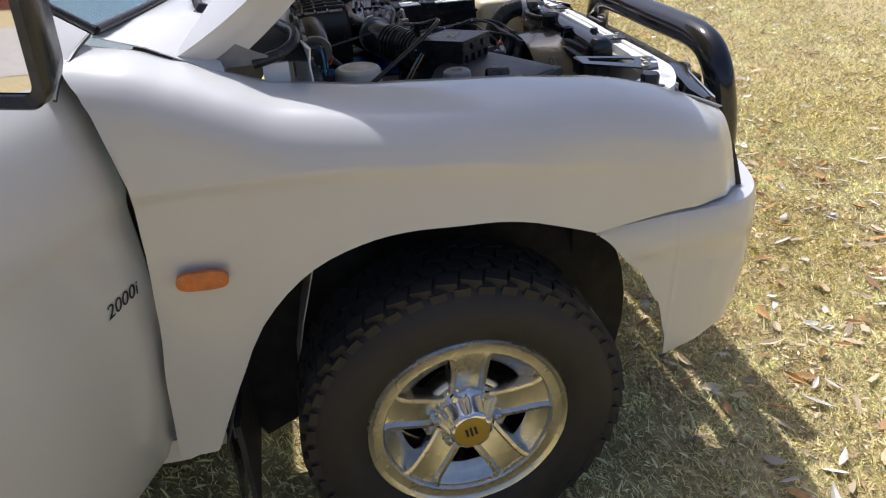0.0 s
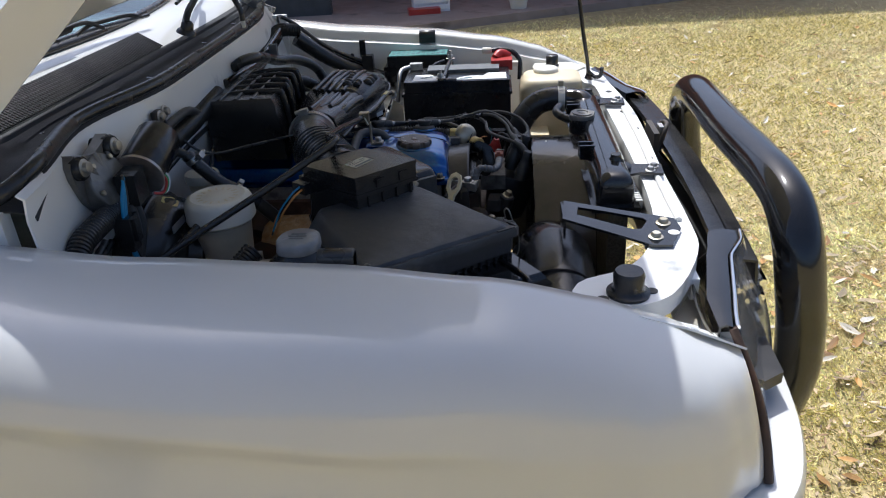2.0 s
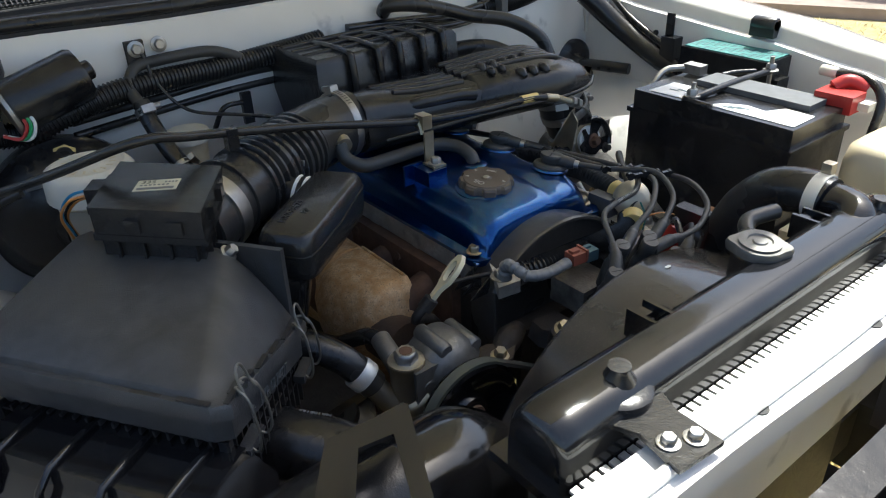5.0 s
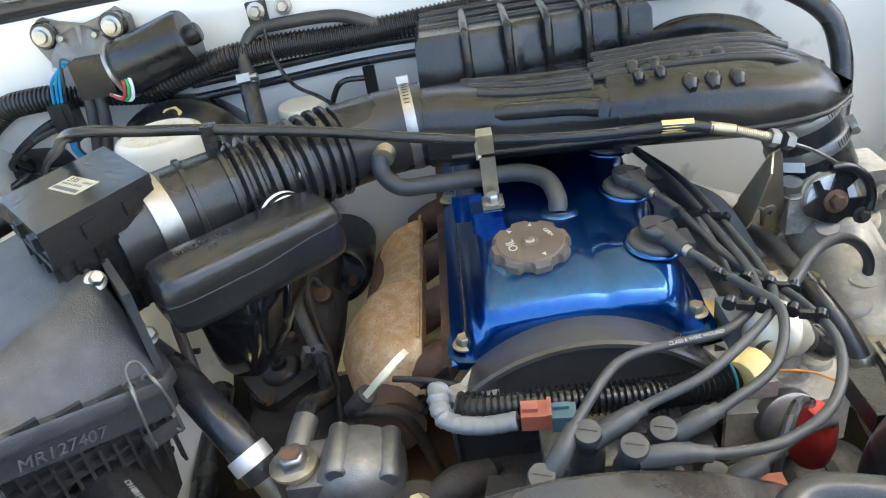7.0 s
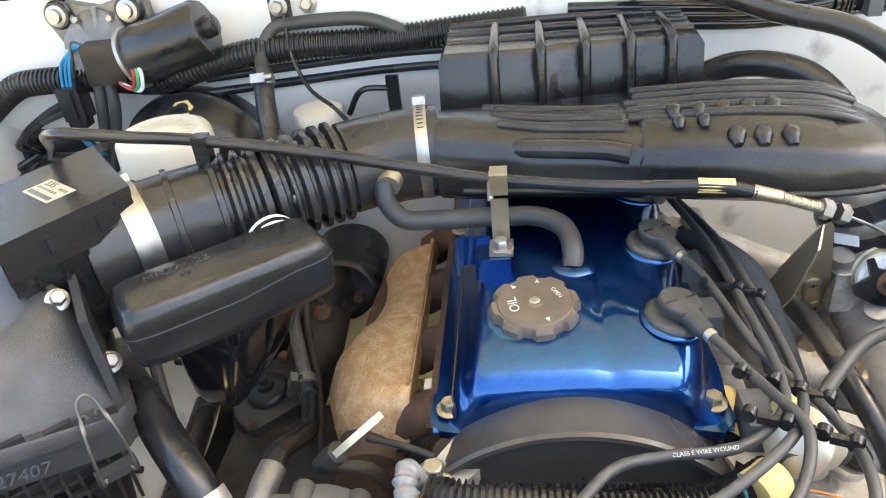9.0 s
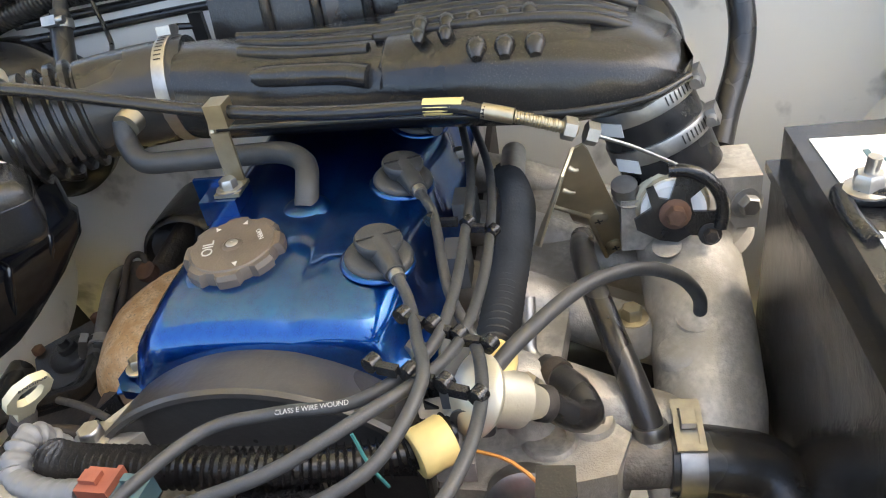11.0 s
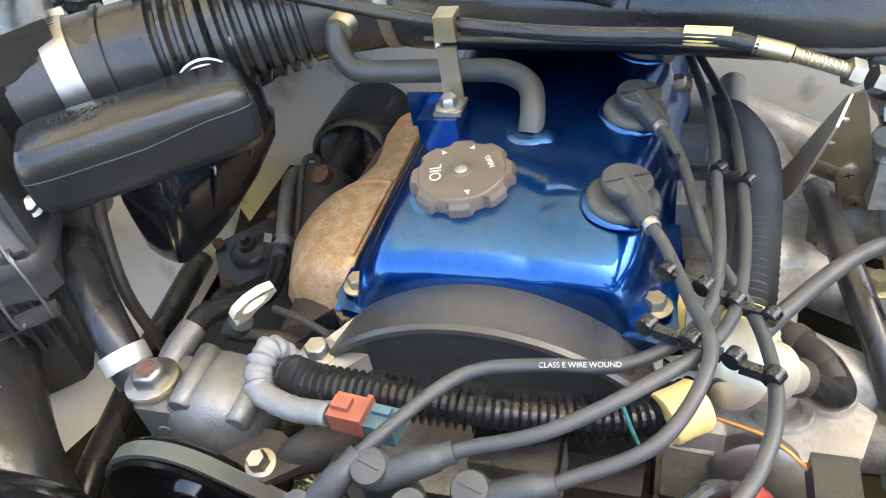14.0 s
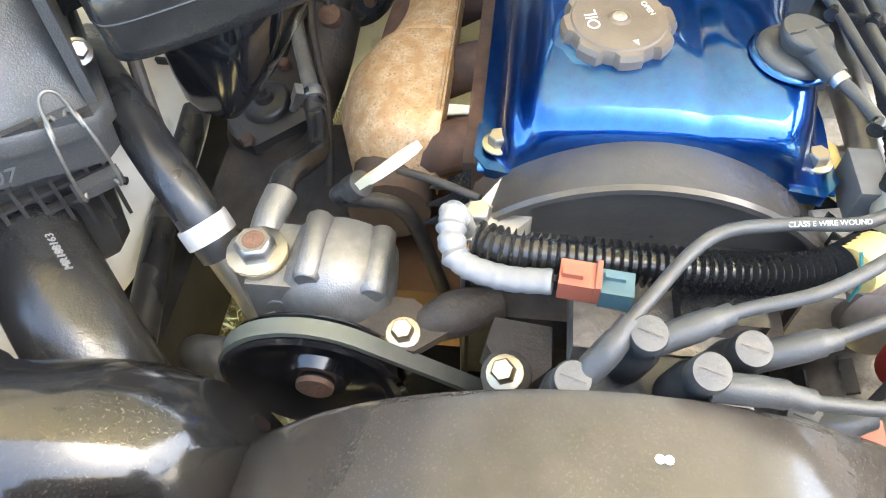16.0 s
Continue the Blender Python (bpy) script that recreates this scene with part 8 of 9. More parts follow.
part("body", bm, REGM, reg, "pale plated regulator body")
bm = B()
tube(bm, [V(0.290, 1.168, 0.948) + ra * 0.055, V(0.262, 1.220, 0.905), (0.258, 1.238, 0.888), (0.245, 1.246, 0.880), (0.228, 1.238, 0.884), (0.212, 1.225, 0.882), (0.200, 1.215, 0.88)], 0.0105, 14, 6)
part("return_hose", bm, RUBBER, reg, "short black return hose")
for p, d in (((0.265, 1.216, 0.910), ra), ((0.210, 1.224, 0.882), (0.6, 0.5, 0.1))):
    clamp(reg, p, d, 0.0108, 0.010, None, IRON, "spring_clip")
bm = B()
tube(bm, [(0.205, 1.218, 0.88), (0.19, 1.205, 0.885), (0.175, 1.205, 0.90), (0.16, 1.205, 0.915)], 0.006, 10, 5)
part("pipe", bm, STEEL, reg)
bm = B()
cyl(bm, (0.26, 1.185, 0.905), (-0.10, 1.185, 0.905), 0.013, n=18)
part("fuel_rail", bm, STEEL, reg, "fuel rail")
ths = thing("thermostat_housing", (0.27, 1.22, 0.84), "cast thermostat housing with a hose stub", "housing")
bm = B()
prism(bm, [(0.215, 1.13), (0.285, 1.13), (0.290, 1.20), (0.275, 1.262), (0.240, 1.275), (0.215, 1.25), (0.205, 1.19)], 0.79, 0.850, 0.010)
part("body", bm, CAST, ths)
for p, r in (((0.244, 1.216, 0.850), 0.021), ((0.230, 1.247, 0.852), 0.017)):
    bm = B()
    lathe(bm, V(*p) - V(0, 0, 0.02), (0, 0, 1), [(0, r), (0.022, r), (0.024, r * 0.92), (0.024, r * 0.62), (0.012, r * 0.6), (0.012, 0)], 26)
    part("boss", bm, CAST, ths)
bm = B()
lathe(bm, (0.285, 1.200, 0.835), (0.9, 0.05, 0.35), [(0, 0.030), (0.014, 0.030), (0.016, 0.026), (0.016, 0)], 28)
part("cover", bm, STEEL, ths)
bm = B()
cyl(bm, (0.244, 1.255, 0.826), (0.242, 1.312, 0.824), 0.021, n=22)
part("stub", bm, CAST_D, ths)
bh = single("heater_hose", tube(B(), [(0.242, 1.300, 0.824), (0.243, 1.34, 0.820), (0.250, 1.372, 0.810), (0.29, 1.385, 0.78), (0.35, 1.39, 0.70)], 0.0265, 18, 6), RUBBER, "thick black coolant hose with a flat clamp", "hose")
clamp(bh, (0.242, 1.314, 0.8235), (0, 1, -0.05), 0.0275, 0.018, None, STEEL, "spring_clip")
bm = B()
hcm = frame_m((0.236, 1.314, 0.8525), (0, 1, -0.05), (0.1, 0, 1))
ring_plate(bm, [(-0.010, -0.022), (0.010, -0.022), (0.010, 0.022), (-0.010, 0.022)], [(-0.006, -0.016), (0.006, -0.016), (0.006, 0.014), (-0.006, 0.014)], 0, 0.002, hcm)
box(bm, (0, 0.004, 0.004), (0.010, 0.014, 0.006), 0.001, hcm)
part("clip_plate", bm, STEEL, bh, "bright clip plate")

# ---- power steering pump ----
ps = thing("power_steering_pump", (0.31, 0.81, 0.80), "cast aluminium power steering pump with black pulley", "pump")
bm = B()
lathe(bm, (0.268, 0.812, 0.845), (1, 0, -0.05), [(0, 0.030), (0.006, 0.040), (0.030, 0.043), (0.055, 0.043), (0.064, 0.034), (0.075, 0.022)], 28)
part("body", bm, PUMPM, ps)
bm = B()
box(bm, (0.302, 0.778, 0.845), (0.055, 0.05, 0.05), 0.012)
part("port_block", bm, PUMPM, ps)
for a in (40, 110, 180):
    bm = B()
    p = V(0.275, 0.812 + 0.040 * math.cos(math.radians(a)), 0.845 + 0.040 * math.sin(math.radians(a)))
    cyl(bm, p, p + V(0.055, 0, -0.003), 0.010, n=12, bev=0.002)
    part("lug", bm, PUMPM, ps)
bm = B()
lathe(bm, (0.305, 0.757, 0.825), (0, 0, 1), [(0, 0.020), (0.044, 0.020), (0.046, 0.022), (0.050, 0.022)], 24)
part("union", bm, ZINC, ps)
bolt(ps, (0.305, 0.757, 0.875), (0, 0, 1), 0.0145, 0.012, STEEL)
bm = B()
lathe(bm, (0.305, 0.757, 0.8886), (0, 0, 1), [(0, 0.008), (0.0006, 0.008), (0.0006, 0)], 16)
part("union_mark", bm, RUST, ps)
bm = B()
tube(bm, [(0.303, 0.756, 0.842), (0.290, 0.754, 0.858), (0.270, 0.756, 0.868), (0.247, 0.760, 0.872)], 0.0125, 16, 6)
part("pressure_pipe", bm, PUMPM, ps, "dull metal pipe")
bm = B()
pc = V(0.352, 0.803, 0.810)
lathe(bm, pc, (1, 0, 0), [(0.0, 0.055), (0.0, 0.066), (0.003, 0.068), (0.006, 0.064), (0.019, 0.064), (0.022, 0.068), (0.024, 0.064), (0.020, 0.058), (0.012, 0.050), (0.010, 0.026), (0.018, 0.022), (0.018, 0.012), (0.022, 0.011), (0.022, 0)], 48)
pul = part("pulley", bm, BLACK_G, ps, "black stamped pulley")
bm = B()
lathe(bm, pc + V(0.020, 0, 0), (1, 0, 0), [(0, 0.014), (0.004, 0.0135), (0.004, 0)], 24)
part("pulley_nut", bm, RUST, ps)
bm = B()
prism(bm, [(0.315, 0.80), (0.355, 0.82), (0.360, 0.875), (0.34, 0.90), (0.318, 0.87)], 0.842, 0.850, 0.003)
part("mount_plate", bm, IRON, ps)
bolt(ps, (0.347, 0.866, 0.850), (0.2, 0, 1), 0.008, 0.010, ZINC)
# drive belt
bm = B()
cp, R0, R1 = V(0.352, 1.045, 0.635), 0.0655, 0.08
loop = []
for k in range(25):
    a = math.radians(60 + 195 * k / 24)
    loop.append((pc.y + R0 * math.cos(a), pc.z + R0 * math.sin(a)))
for k in range(25):
    a = math.radians(-105 + 165 * k / 24)
    loop.append((cp.y + R1 * math.cos(a), cp.z + R1 * math.sin(a)))
cy = sum(p[0] for p in loop) / len(loop)
rings = []
xs_ = [(0.3585, 0.0), (0.3585, 0.0045)] + [(0.3585 + 0.0025 * k, 0.0045 - (0.0006 if k % 2 else 0)) for k in range(1, 6)] + [(0.371, 0.0045), (0.371, 0.0)]
def offs(i, d):
    y0, z0 = loop[i - 1]
    y1, z1 = loop[(i + 1) % len(loop)]
    t = V(0, y1 - y0, z1 - z0).normalized()
    return V(0, loop[i][0], loop[i][1]) + V(0, t.z, -t.y) * d
ringsv = [[bm.verts.new(offs(i, d) + V(x, 0, 0)) for x, d in xs_] for i in range(len(loop))]
for i in range(len(loop)):
    a, b = ringsv[i], ringsv[(i + 1) % len(loop)]
    for k in range(len(xs_)):
        bm.faces.new((a[k], a[(k + 1) % len(xs_)], b[(k + 1) % len(xs_)], b[k]))
single("drive_belt", bm, mat("belt_rubber", (0.058, 0.060, 0.054), 0.5, 0, 0.2, 60, color2=(0.080, 0.088, 0.074)), "grey ribbed drive belt round the pulleys", "belt")
bm = B()
lathe(bm, cp - V(0.012, 0, 0), (1, 0, 0), [(0, 0.079), (0.03, 0.079), (0.032, 0.06), (0.02, 0.05), (0.02, 0.03), (0.03, 0.028), (0.03, 0)], 40)
part("crank_pulley", bm, IRON, eng, "dark crankshaft pulley")
# steering hoses
psh = single("power_steering_hose", tube(B(), [(0.09, 0.545, 0.875), (0.135, 0.575, 0.895), (0.175, 0.607, 0.908), (0.207, 0.636, 0.913), (0.242, 0.668, 0.904), (0.268, 0.695, 0.886), (0.283, 0.712, 0.862), (0.289, 0.720, 0.848)], 0.0175, 18, 7), RUBBER, "thick black hose clamped to the power steering pump", "hose")
clamp(psh, (0.2815, 0.710, 0.8645), (0.45, 0.52, -0.72), 0.0185, 0.016, None, CRIMP, "spring_clip")
bm = B()
tube(bm, [(0.287, 0.718, 0.851), (0.303, 0.740, 0.815), (0.318, 0.755, 0.815), (0.325, 0.775, 0.825)], 0.0145, 14, 5)
part("hose_stub", bm, ZINC, psh)
single("return_pipe", tube(B(), [(0.03, 0.585, 0.74), (0.10, 0.590, 0.735), (0.18, 0.597, 0.730), (0.25, 0.605, 0.722), (0.327, 0.615, 0.710), (0.40, 0.625, 0.67)], 0.0155, 14, 6), RUBBER, "black hose running down beside the wing", "hose")
single("cooling_pipe", tube(B(), [(0.30, 0.66, 0.70), (0.335, 0.70, 0.765), (0.35, 0.73, 0.775), (0.40, 0.72, 0.70)], 0.017, 14, 6), RUBBER_G, "grey-black pipe beside the pump", "pipe")
single("steering_pipe", tube(B(), [(0.06, 0.62, 0.94), (0.10, 0.61, 0.955), (0.15, 0.625, 0.94), (0.20, 0.65, 0.86), (0.20, 0.66, 0.76)], 0.006, 10, 6), IRON, "thin dark steel pipe under the air box", "pipe")
# steering box and engine mount, low down
sb = thing("steering_box", (0.03, 0.68, 0.62), "dirty dark steering box low in the bay", "steering box")
bm = B()
lathe(bm, (0.03, 0.680, 0.62), (0.1, -0.05, 1), [(0, 0.046), (0.06, 0.052), (0.12, 0.050), (0.138, 0.044)], 28)
tube(bm, [(0.02, 0.69, 0.72), (-0.05, 0.705, 0.745), (-0.105, 0.712, 0.772)], 0.036, 20, 5)
part("case", bm, IRON, sb, "dirty cast case")
fm = frame_m((0.040, 0.676, 0.757), (0.80, 0.55, 0), (0.15, -0.1, 1))
bm = B()
prism(bm, [(-0.044, -0.034), (-0.030, -0.044), (0.030, -0.044), (0.044, -0.034), (0.044, 0.034), (0.030, 0.044), (-0.030, 0.044), (-0.044, 0.034)], 0, 0.013, 0.003, fm)
plate = part("top_plate", bm, BLACK_MATT, sb, "black bolted top plate")
bm = B()
lathe(bm, fm @ V(0, 0, 0.012), (0.15, -0.1, 1), [(0, 0.027), (0.007, 0.026), (0.010, 0.022), (0.011, 0.011), (0.018, 0.010), (0.018, 0.006), (0.026, 0.0055), (0.026, 0)], 26)
part("adjuster_cap", bm, BLACK_MATT, plate)
for u, v in ((-0.036, -0.036), (0.036, -0.036), (-0.036, 0.036), (0.036, 0.036)):
    bolt(sb, fm @ V(u, v, 0.013), (0.15, -0.1, 1), 0.0075, 0.007, RUST, False, "rust-dulled bolt")
em = thing("engine_mount", (0.16, 0.74, 0.62), "black rubber engine mount with a steel bolt", "engine mount")
bm = B()
lathe(bm, (0.17, 0.745, 0.66), (0.2, -0.35, 1), [(0, 0.05), (0.03, 0.056), (0.06, 0.05), (0.07, 0.03), (0.08, 0.028)], 28)
part("rubber", bm, RUBBER, em)
bm = B()
box(bm, (0.12, 0.80, 0.70), (0.14, 0.16, 0.018), 0.005, Matrix.Rotation(0.12, 4, "X") @ Matrix.Translation((0, -0.0, -0.05)))
part("bracket", bm, IRON, em)
bolt(em, (0.225, 0.715, 0.70), (0.8, -0.3, 0.5), 0.014, 0.018, ZINC)
bm = B()
box(bm, (0.10, 0.86, 0.66), (0.24, 0.12, 0.10), 0.03)
part("arm", bm, ORANGE, em, "surface-rusted orange arm")

# ---- left side: battery, tanks, fuse box ----
bat = thing("battery", (0.255, 1.47, 0.79), "black car battery with white labels and a hold-down bar", "battery")
bm = B()
box(bm, (0.255, 1.472, 0.885), (0.290, 0.168, 0.19), 0.006)
part("case", bm, BLACK_P, bat, "black battery case")
bm = B()
box(bm, (0.255, 1.472, 0.9845), (0.298, 0.176, 0.008), 0.003)
box(bm, (0.255, 1.472, 1.003), (0.284, 0.160, 0.030), 0.010, None, 3)
part("lid", bm, BLACK_P, bat, "black battery lid")
bm = B()
prism(bm, [(0.135, 1.402), (0.205, 1.404), (0.200, 1.44), (0.18, 1.47), (0.138, 1.466)], 1.0183, 1.0190)
part("label", bm, LABEL_W, bat, "torn white paper label")
bm = B()
prism(bm, [(0.245, 1.405), (0.39, 1.405), (0.388, 1.47), (0.34, 1.472), (0.325, 1.44), (0.29, 1.445), (0.262, 1.43)], 1.0183, 1.0190)
part("label", bm, LABEL_W, bat, "white paper label")
for x, y, w in [(0.165 + 0.012 * k, 1.43 + 0.008 * k, 0.018) for k in range(3)] + [(0.275 + 0.01 * k, 1.415 + 0.006 * k, 0.022) for k in range(3)]:
    bm = B()
    box(bm, (x, y, 1.0194), (w, 0.004, 0.0004), 0)
    part("print_bar", bm, GREYBLUE, bat)
bm = B()
box(bm, (0.27, 1.515, 1.022), (0.20, 0.06, 0.010), 0.004)
part("cell_cover", bm, GREYPL, bat, "grey cell cover")
bm = B()
cyl(bm, (0.205, 1.395, 0.80), (0.212, 1.413, 1.046), 0.004, n=12)
part("hold_down_rod", bm, STEEL, bat)
bm = B()
cyl(bm, (0.228, 1.62, 0.86), (0.228, 1.618, 1.052), 0.004, n=12)
part("hold_down_rod", bm, STEEL, bat)
for p in ((0.2115, 1.412, 1.024), (0.228, 1.618, 1.028)):
    bolt(bat, p, (0, 0, 1), 0.009, 0.010, STEEL)
bm = B()
tube(bm, [(0.215, 1.405, 1.020), (0.222, 1.44, 1.025), (0.225, 1.52, 1.028), (0.228, 1.618, 1.027)], 0.006, 10, 4)
tube(bm, [(0.205, 1.400, 1.020), (0.23, 1.398, 1.019), (0.255, 1.402, 1.017)], 0.006, 10, 3)
tube(bm, [(0.21, 1.60, 1.026), (0.19, 1.57, 1.026), (0.18, 1.545, 1.024)], 0.005, 10, 3)
part("hold_down_bar", bm, BLACK_P, bat, "black hold-down bar")
bm = B()
box(bm, (0.135, 1.53, 1.030), (0.035, 0.022, 0.016), 0.004)
tube(bm, [(0.12, 1.525, 1.03), (0.095, 1.50, 1.025), (0.09, 1.47, 1.0), (0.085, 1.45, 0.95)], 0.006, 10, 5)
part("negative_terminal", bm, STEEL, bat)
bm = B()
box(bm, (0.378, 1.560, 1.022), (0.060, 0.045, 0.028), 0.010, None, 3)
tube(bm, [(0.36, 1.575, 1.035), (0.375, 1.59, 1.045), (0.40, 1.60, 1.035)], 0.012, 12, 4)
part("positive_cover", bm, RED, bat, "red plastic terminal cover")
bm = B()
tube(bm, [(0.345, 1.60, 1.05), (0.375, 1.605, 1.052), (0.41, 1.60, 1.045), (0.43, 1.59, 1.02), (0.43, 1.58, 0.97)], 0.007, 12, 5)
part("cable", bm, RUBBER, bat)
bm = B()
cyl(bm, (0.322, 1.60, 1.052), (0.350, 1.60, 1.051), 0.009, n=14, bev=0.002)
part("cable_lug", bm, CREAM_L, bat)
bm = B()
box(bm, (0.41, 1.575, 1.018), (0.03, 0.03, 0.012), 0.003)
part("cable_lug", bm, CREAM_L, bat)
bm = B()
prism(bm, [(0.10, 1.385), (0.42, 1.385), (0.42, 1.57), (0.10, 1.57)], 0.775, 0.789, 0.004)
single("battery_tray", bm, IRON, "dark steel battery tray", "battery tray")

fb = thing("fuse_box", (0.13, 1.66, 0.97), "black fuse box with a teal printed lid label", "fuse box")
bm = B()
box(bm, (0.13, 1.668, 1.000), (0.185, 0.095, 0.075), 0.005, None, 2, 0.98)
part("box_body", bm, BLACK_P, fb)
bm = B()
box(bm, (0.13, 1.668, 1.0388), (0.172, 0.082, 0.0016), 0.0004)
fl = part("lid_label", bm, TEAL, fb, "teal printed lid label")
bm = B()
for k in range(9):
    for j in range(11):
        if (k * 7 + j * 3) % 5:
            box(bm, (0.055 + 0.015 * j, 1.634 + 0.0085 * k, 1.0399), (0.011, 0.0035, 0.0003), 0)
part("print_bar", bm, GREYBLUE, fl)
bm = B()
box(bm, (0.10, 1.725, 1.048), (0.11, 0.012, 0.006), 0.002)
part("lid_catch", bm, GREYPL, fb)
bm = B()
box(bm, (0.033, 1.66, 0.99), (0.012, 0.05, 0.03), 0.003)
part("lid_clip", bm, BLACK_P, fb)
bm = B()
box(bm, (0.227, 1.66, 0.99), (0.012, 0.04, 0.03), 0.003)
part("lid_clip", bm, BLACK_P, fb)
rl = thing("relay", (-0.03, 1.69, 1.02), "black relay on a bracket on the inner wing", "relay")
bm = B()
box(bm, (-0.03, 1.69, 1.005), (0.034, 0.03, 0.055), 0.004)
part("case", bm, BLACK_P, rl)
bm = B()
box(bm, (-0.045, 1.70, 1.05), (0.018, 0.004, 0.05), 0.001)
part("tab", bm, BLACK_P, rl)

ct = thing("coolant_tank", (0.52, 1.54, 0.80), "translucent cream coolant overflow tank", "coolant tank")
bm = B()
loops = []
for z, g in ((0.80, 0.86), (0.81, 0.96), (0.84, 1.0), (0.955, 1.0), (0.980, 0.95), (0.990, 0.82), (0.992, 0.6)):
    loops.append([(0.520 + 0.092 * g * math.copysign(abs(math.cos(a)) ** 0.4, math.cos(a)), 1.545 + 0.075 * g * math.copysign(abs(math.sin(a)) ** 0.45, math.sin(a)), z) for a in (2 * math.pi * k / 32 for k in range(32))])
loft(bm, loops)
part("bottle", bm, CREAM, ct, "translucent cream bottle")
bm = B()
lathe(bm, (0.505, 1.575, 0.985), (0, 0, 1), [(0, 0.034), (0.006, 0.036), (0.014, 0.036), (0.018, 0.032), (0.022, 0.012), (0.023, 0)], 32)
part("cap", bm, CREAM_L, ct, "pale cap")
bm = B()
box(bm, (0.455, 1.44, 0.81), (0.10, 0.09, 0.10), 0.018, None, 3)
part("lower_bottle", bm, CREAM, ct)
wt = thing("washer_tank", (0.56, 1.63, 0.86), "white plastic washer filler with a black cap", "washer tank")
bm = B()
prism(bm, [(0.46, 1.63), (0.60, 1.58), (0.63, 1.62), (0.59, 1.69), (0.47, 1.69)], 0.86, 0.990, 0.012, None, 3, 0.9)
part("bottle", bm, CREAM_L, wt)
bm = B()
lathe(bm, (0.527, 1.645, 0.985), (0, 0, 1), [(0, 0.022), (0.008, 0.021), (0.010, 0.018), (0.034, 0.018), (0.037, 0.015), (0.037, 0)], 24)
part("cap", bm, RUBBER, wt, "black ribbed cap")

# ---- right rear: brake and clutch parts, wiper motor ----
bb = thing("brake_booster", (-0.20, 0.55, 0.95), "black brake booster drum on the bulkhead", "brake booster")
bm = B()
lathe(bm, (-0.262, 0.548, 0.945), (1, 0, 0.0), [(0, 0.105), (0.03, 0.112), (0.045, 0.112), (0.050, 0.106), (0.075, 0.098), (0.092, 0.075), (0.10, 0.04), (0.12, 0.03)], 44)
part("drum", bm, BLACK_P, bb)
bm = B()
lathe(bm, (-0.193, 0.553, 1.0425), (0.5, 0, 1), [(0, 0.016), (0.0012, 0.016), (0.0012, 0)], 6)
sk = part("sticker", bm, YELLOW, bb, "yellow sticker")
bm = B()
lathe(bm, (-0.1922, 0.553, 1.0440), (0.5, 0, 1), [(0, 0.010), (0.0005, 0.010), (0.0005, 0.006), (0.0, 0.006)], 20)
part("sticker_mark", bm, INK, sk)
bm = B()
box(bm, (-0.168, 0.515, 1.018), (0.002, 0.05, 0.012), 0.0005, None)
part("label", bm, GREYSLV, bb)
mc = thing("brake_fluid_reservoir", (-0.10, 0.565, 0.90), "cream brake fluid reservoir with a white screw cap", "reservoir")
bm = B()
lathe(bm, (-0.112, 0.562, 0.91), (0.0, 0, 1), [(0, 0.038), (0.01, 0.042), (0.08, 0.048), (0.105, 0.050), (0.112, 0.046)], 36)
part("bottle", bm, AGED, mc, "aged cream bottle")
bm = B()
lathe(bm, (-0.112, 0.562, 1.010), (0, 0, 1), [(-0.004, 0.054), (0.0, 0.0585), (0.030, 0.057), (0.037, 0.053), (0.040, 0.046), (0.0385, 0.044), (0.0385, 0.020), (0.040, 0.018), (0.040, 0)], 72, lambda k: 1.0 - 0.018 * (k % 2))
mcap = part("screw_cap", bm, CREAM_L, mc, "white ribbed screw cap")
bm = B()
for k in range(16):
    a = 2 * math.pi * k / 16
    box(bm, (0.031, 0, 0), (0.009, 0.0028, 0.0004), 0, Matrix.Translation((-0.112, 0.562, 1.0490)) @ Matrix.Rotation(a, 4, "Z"))
part("embossing", bm, CREAM, mcap)
bm = B()
cyl(bm, (-0.16, 0.556, 0.90), (-0.02, 0.565, 0.90), 0.022, n=22, bev=0.004)
box(bm, (-0.085, 0.56, 0.905), (0.05, 0.05, 0.05), 0.008)
part("master_cylinder", bm, CAST, mc)
cr = thing("clutch_reservoir", (-0.20, 0.725, 0.95), "small cream clutch fluid reservoir", "reservoir")
bm = B()
lathe(bm, (-0.205, 0.728, 0.93), (0, 0, 1), [(0, 0.022), (0.06, 0.026), (0.085, 0.028)], 26)
part("bottle", bm, CREAM, cr)
bm = B()
lathe(bm, (-0.205, 0.728, 1.012), (0, 0, 1), [(0, 0.032), (0.012, 0.033), (0.016, 0.031), (0.017, 0.0)], 30)
part("cap", bm, CREAM_L, cr, "yellowed flat cap")

psr = thing("steering_fluid_reservoir", (0.085, 0.335, 0.95), "black power steering reservoir with a grey cap", "reservoir")
bm = B()
lathe(bm, (0.085, 0.338, 0.93), (0, 0, 1), [(0, 0.045), (0.01, 0.05), (0.09, 0.05), (0.11, 0.046), (0.125, 0.030), (0.132, 0.026)], 32)
part("bottle", bm, BLACK_P, psr)
bm = B()
lathe(bm, (0.085, 0.338, 1.060), (0, 0, 1), [(0, 0.030), (0.003, 0.031), (0.014, 0.030), (0.018, 0.026), (0.0185, 0)], 32, lambda k: 1 + 0.10 * max(0, math.cos(2 * math.pi * k / 32 * 2)) ** 4)
pcap = part("cap", bm, GREYSLV, psr, "worn grey cap")
bm = B()
for k in range(3):
    box(bm, (0.085, 0.330 + 0.007 * k, 1.0788), (0.026 - 0.006 * abs(k - 1), 0.003, 0.0004), 0)
part("print_bar", bm, GREYPL, pcap)

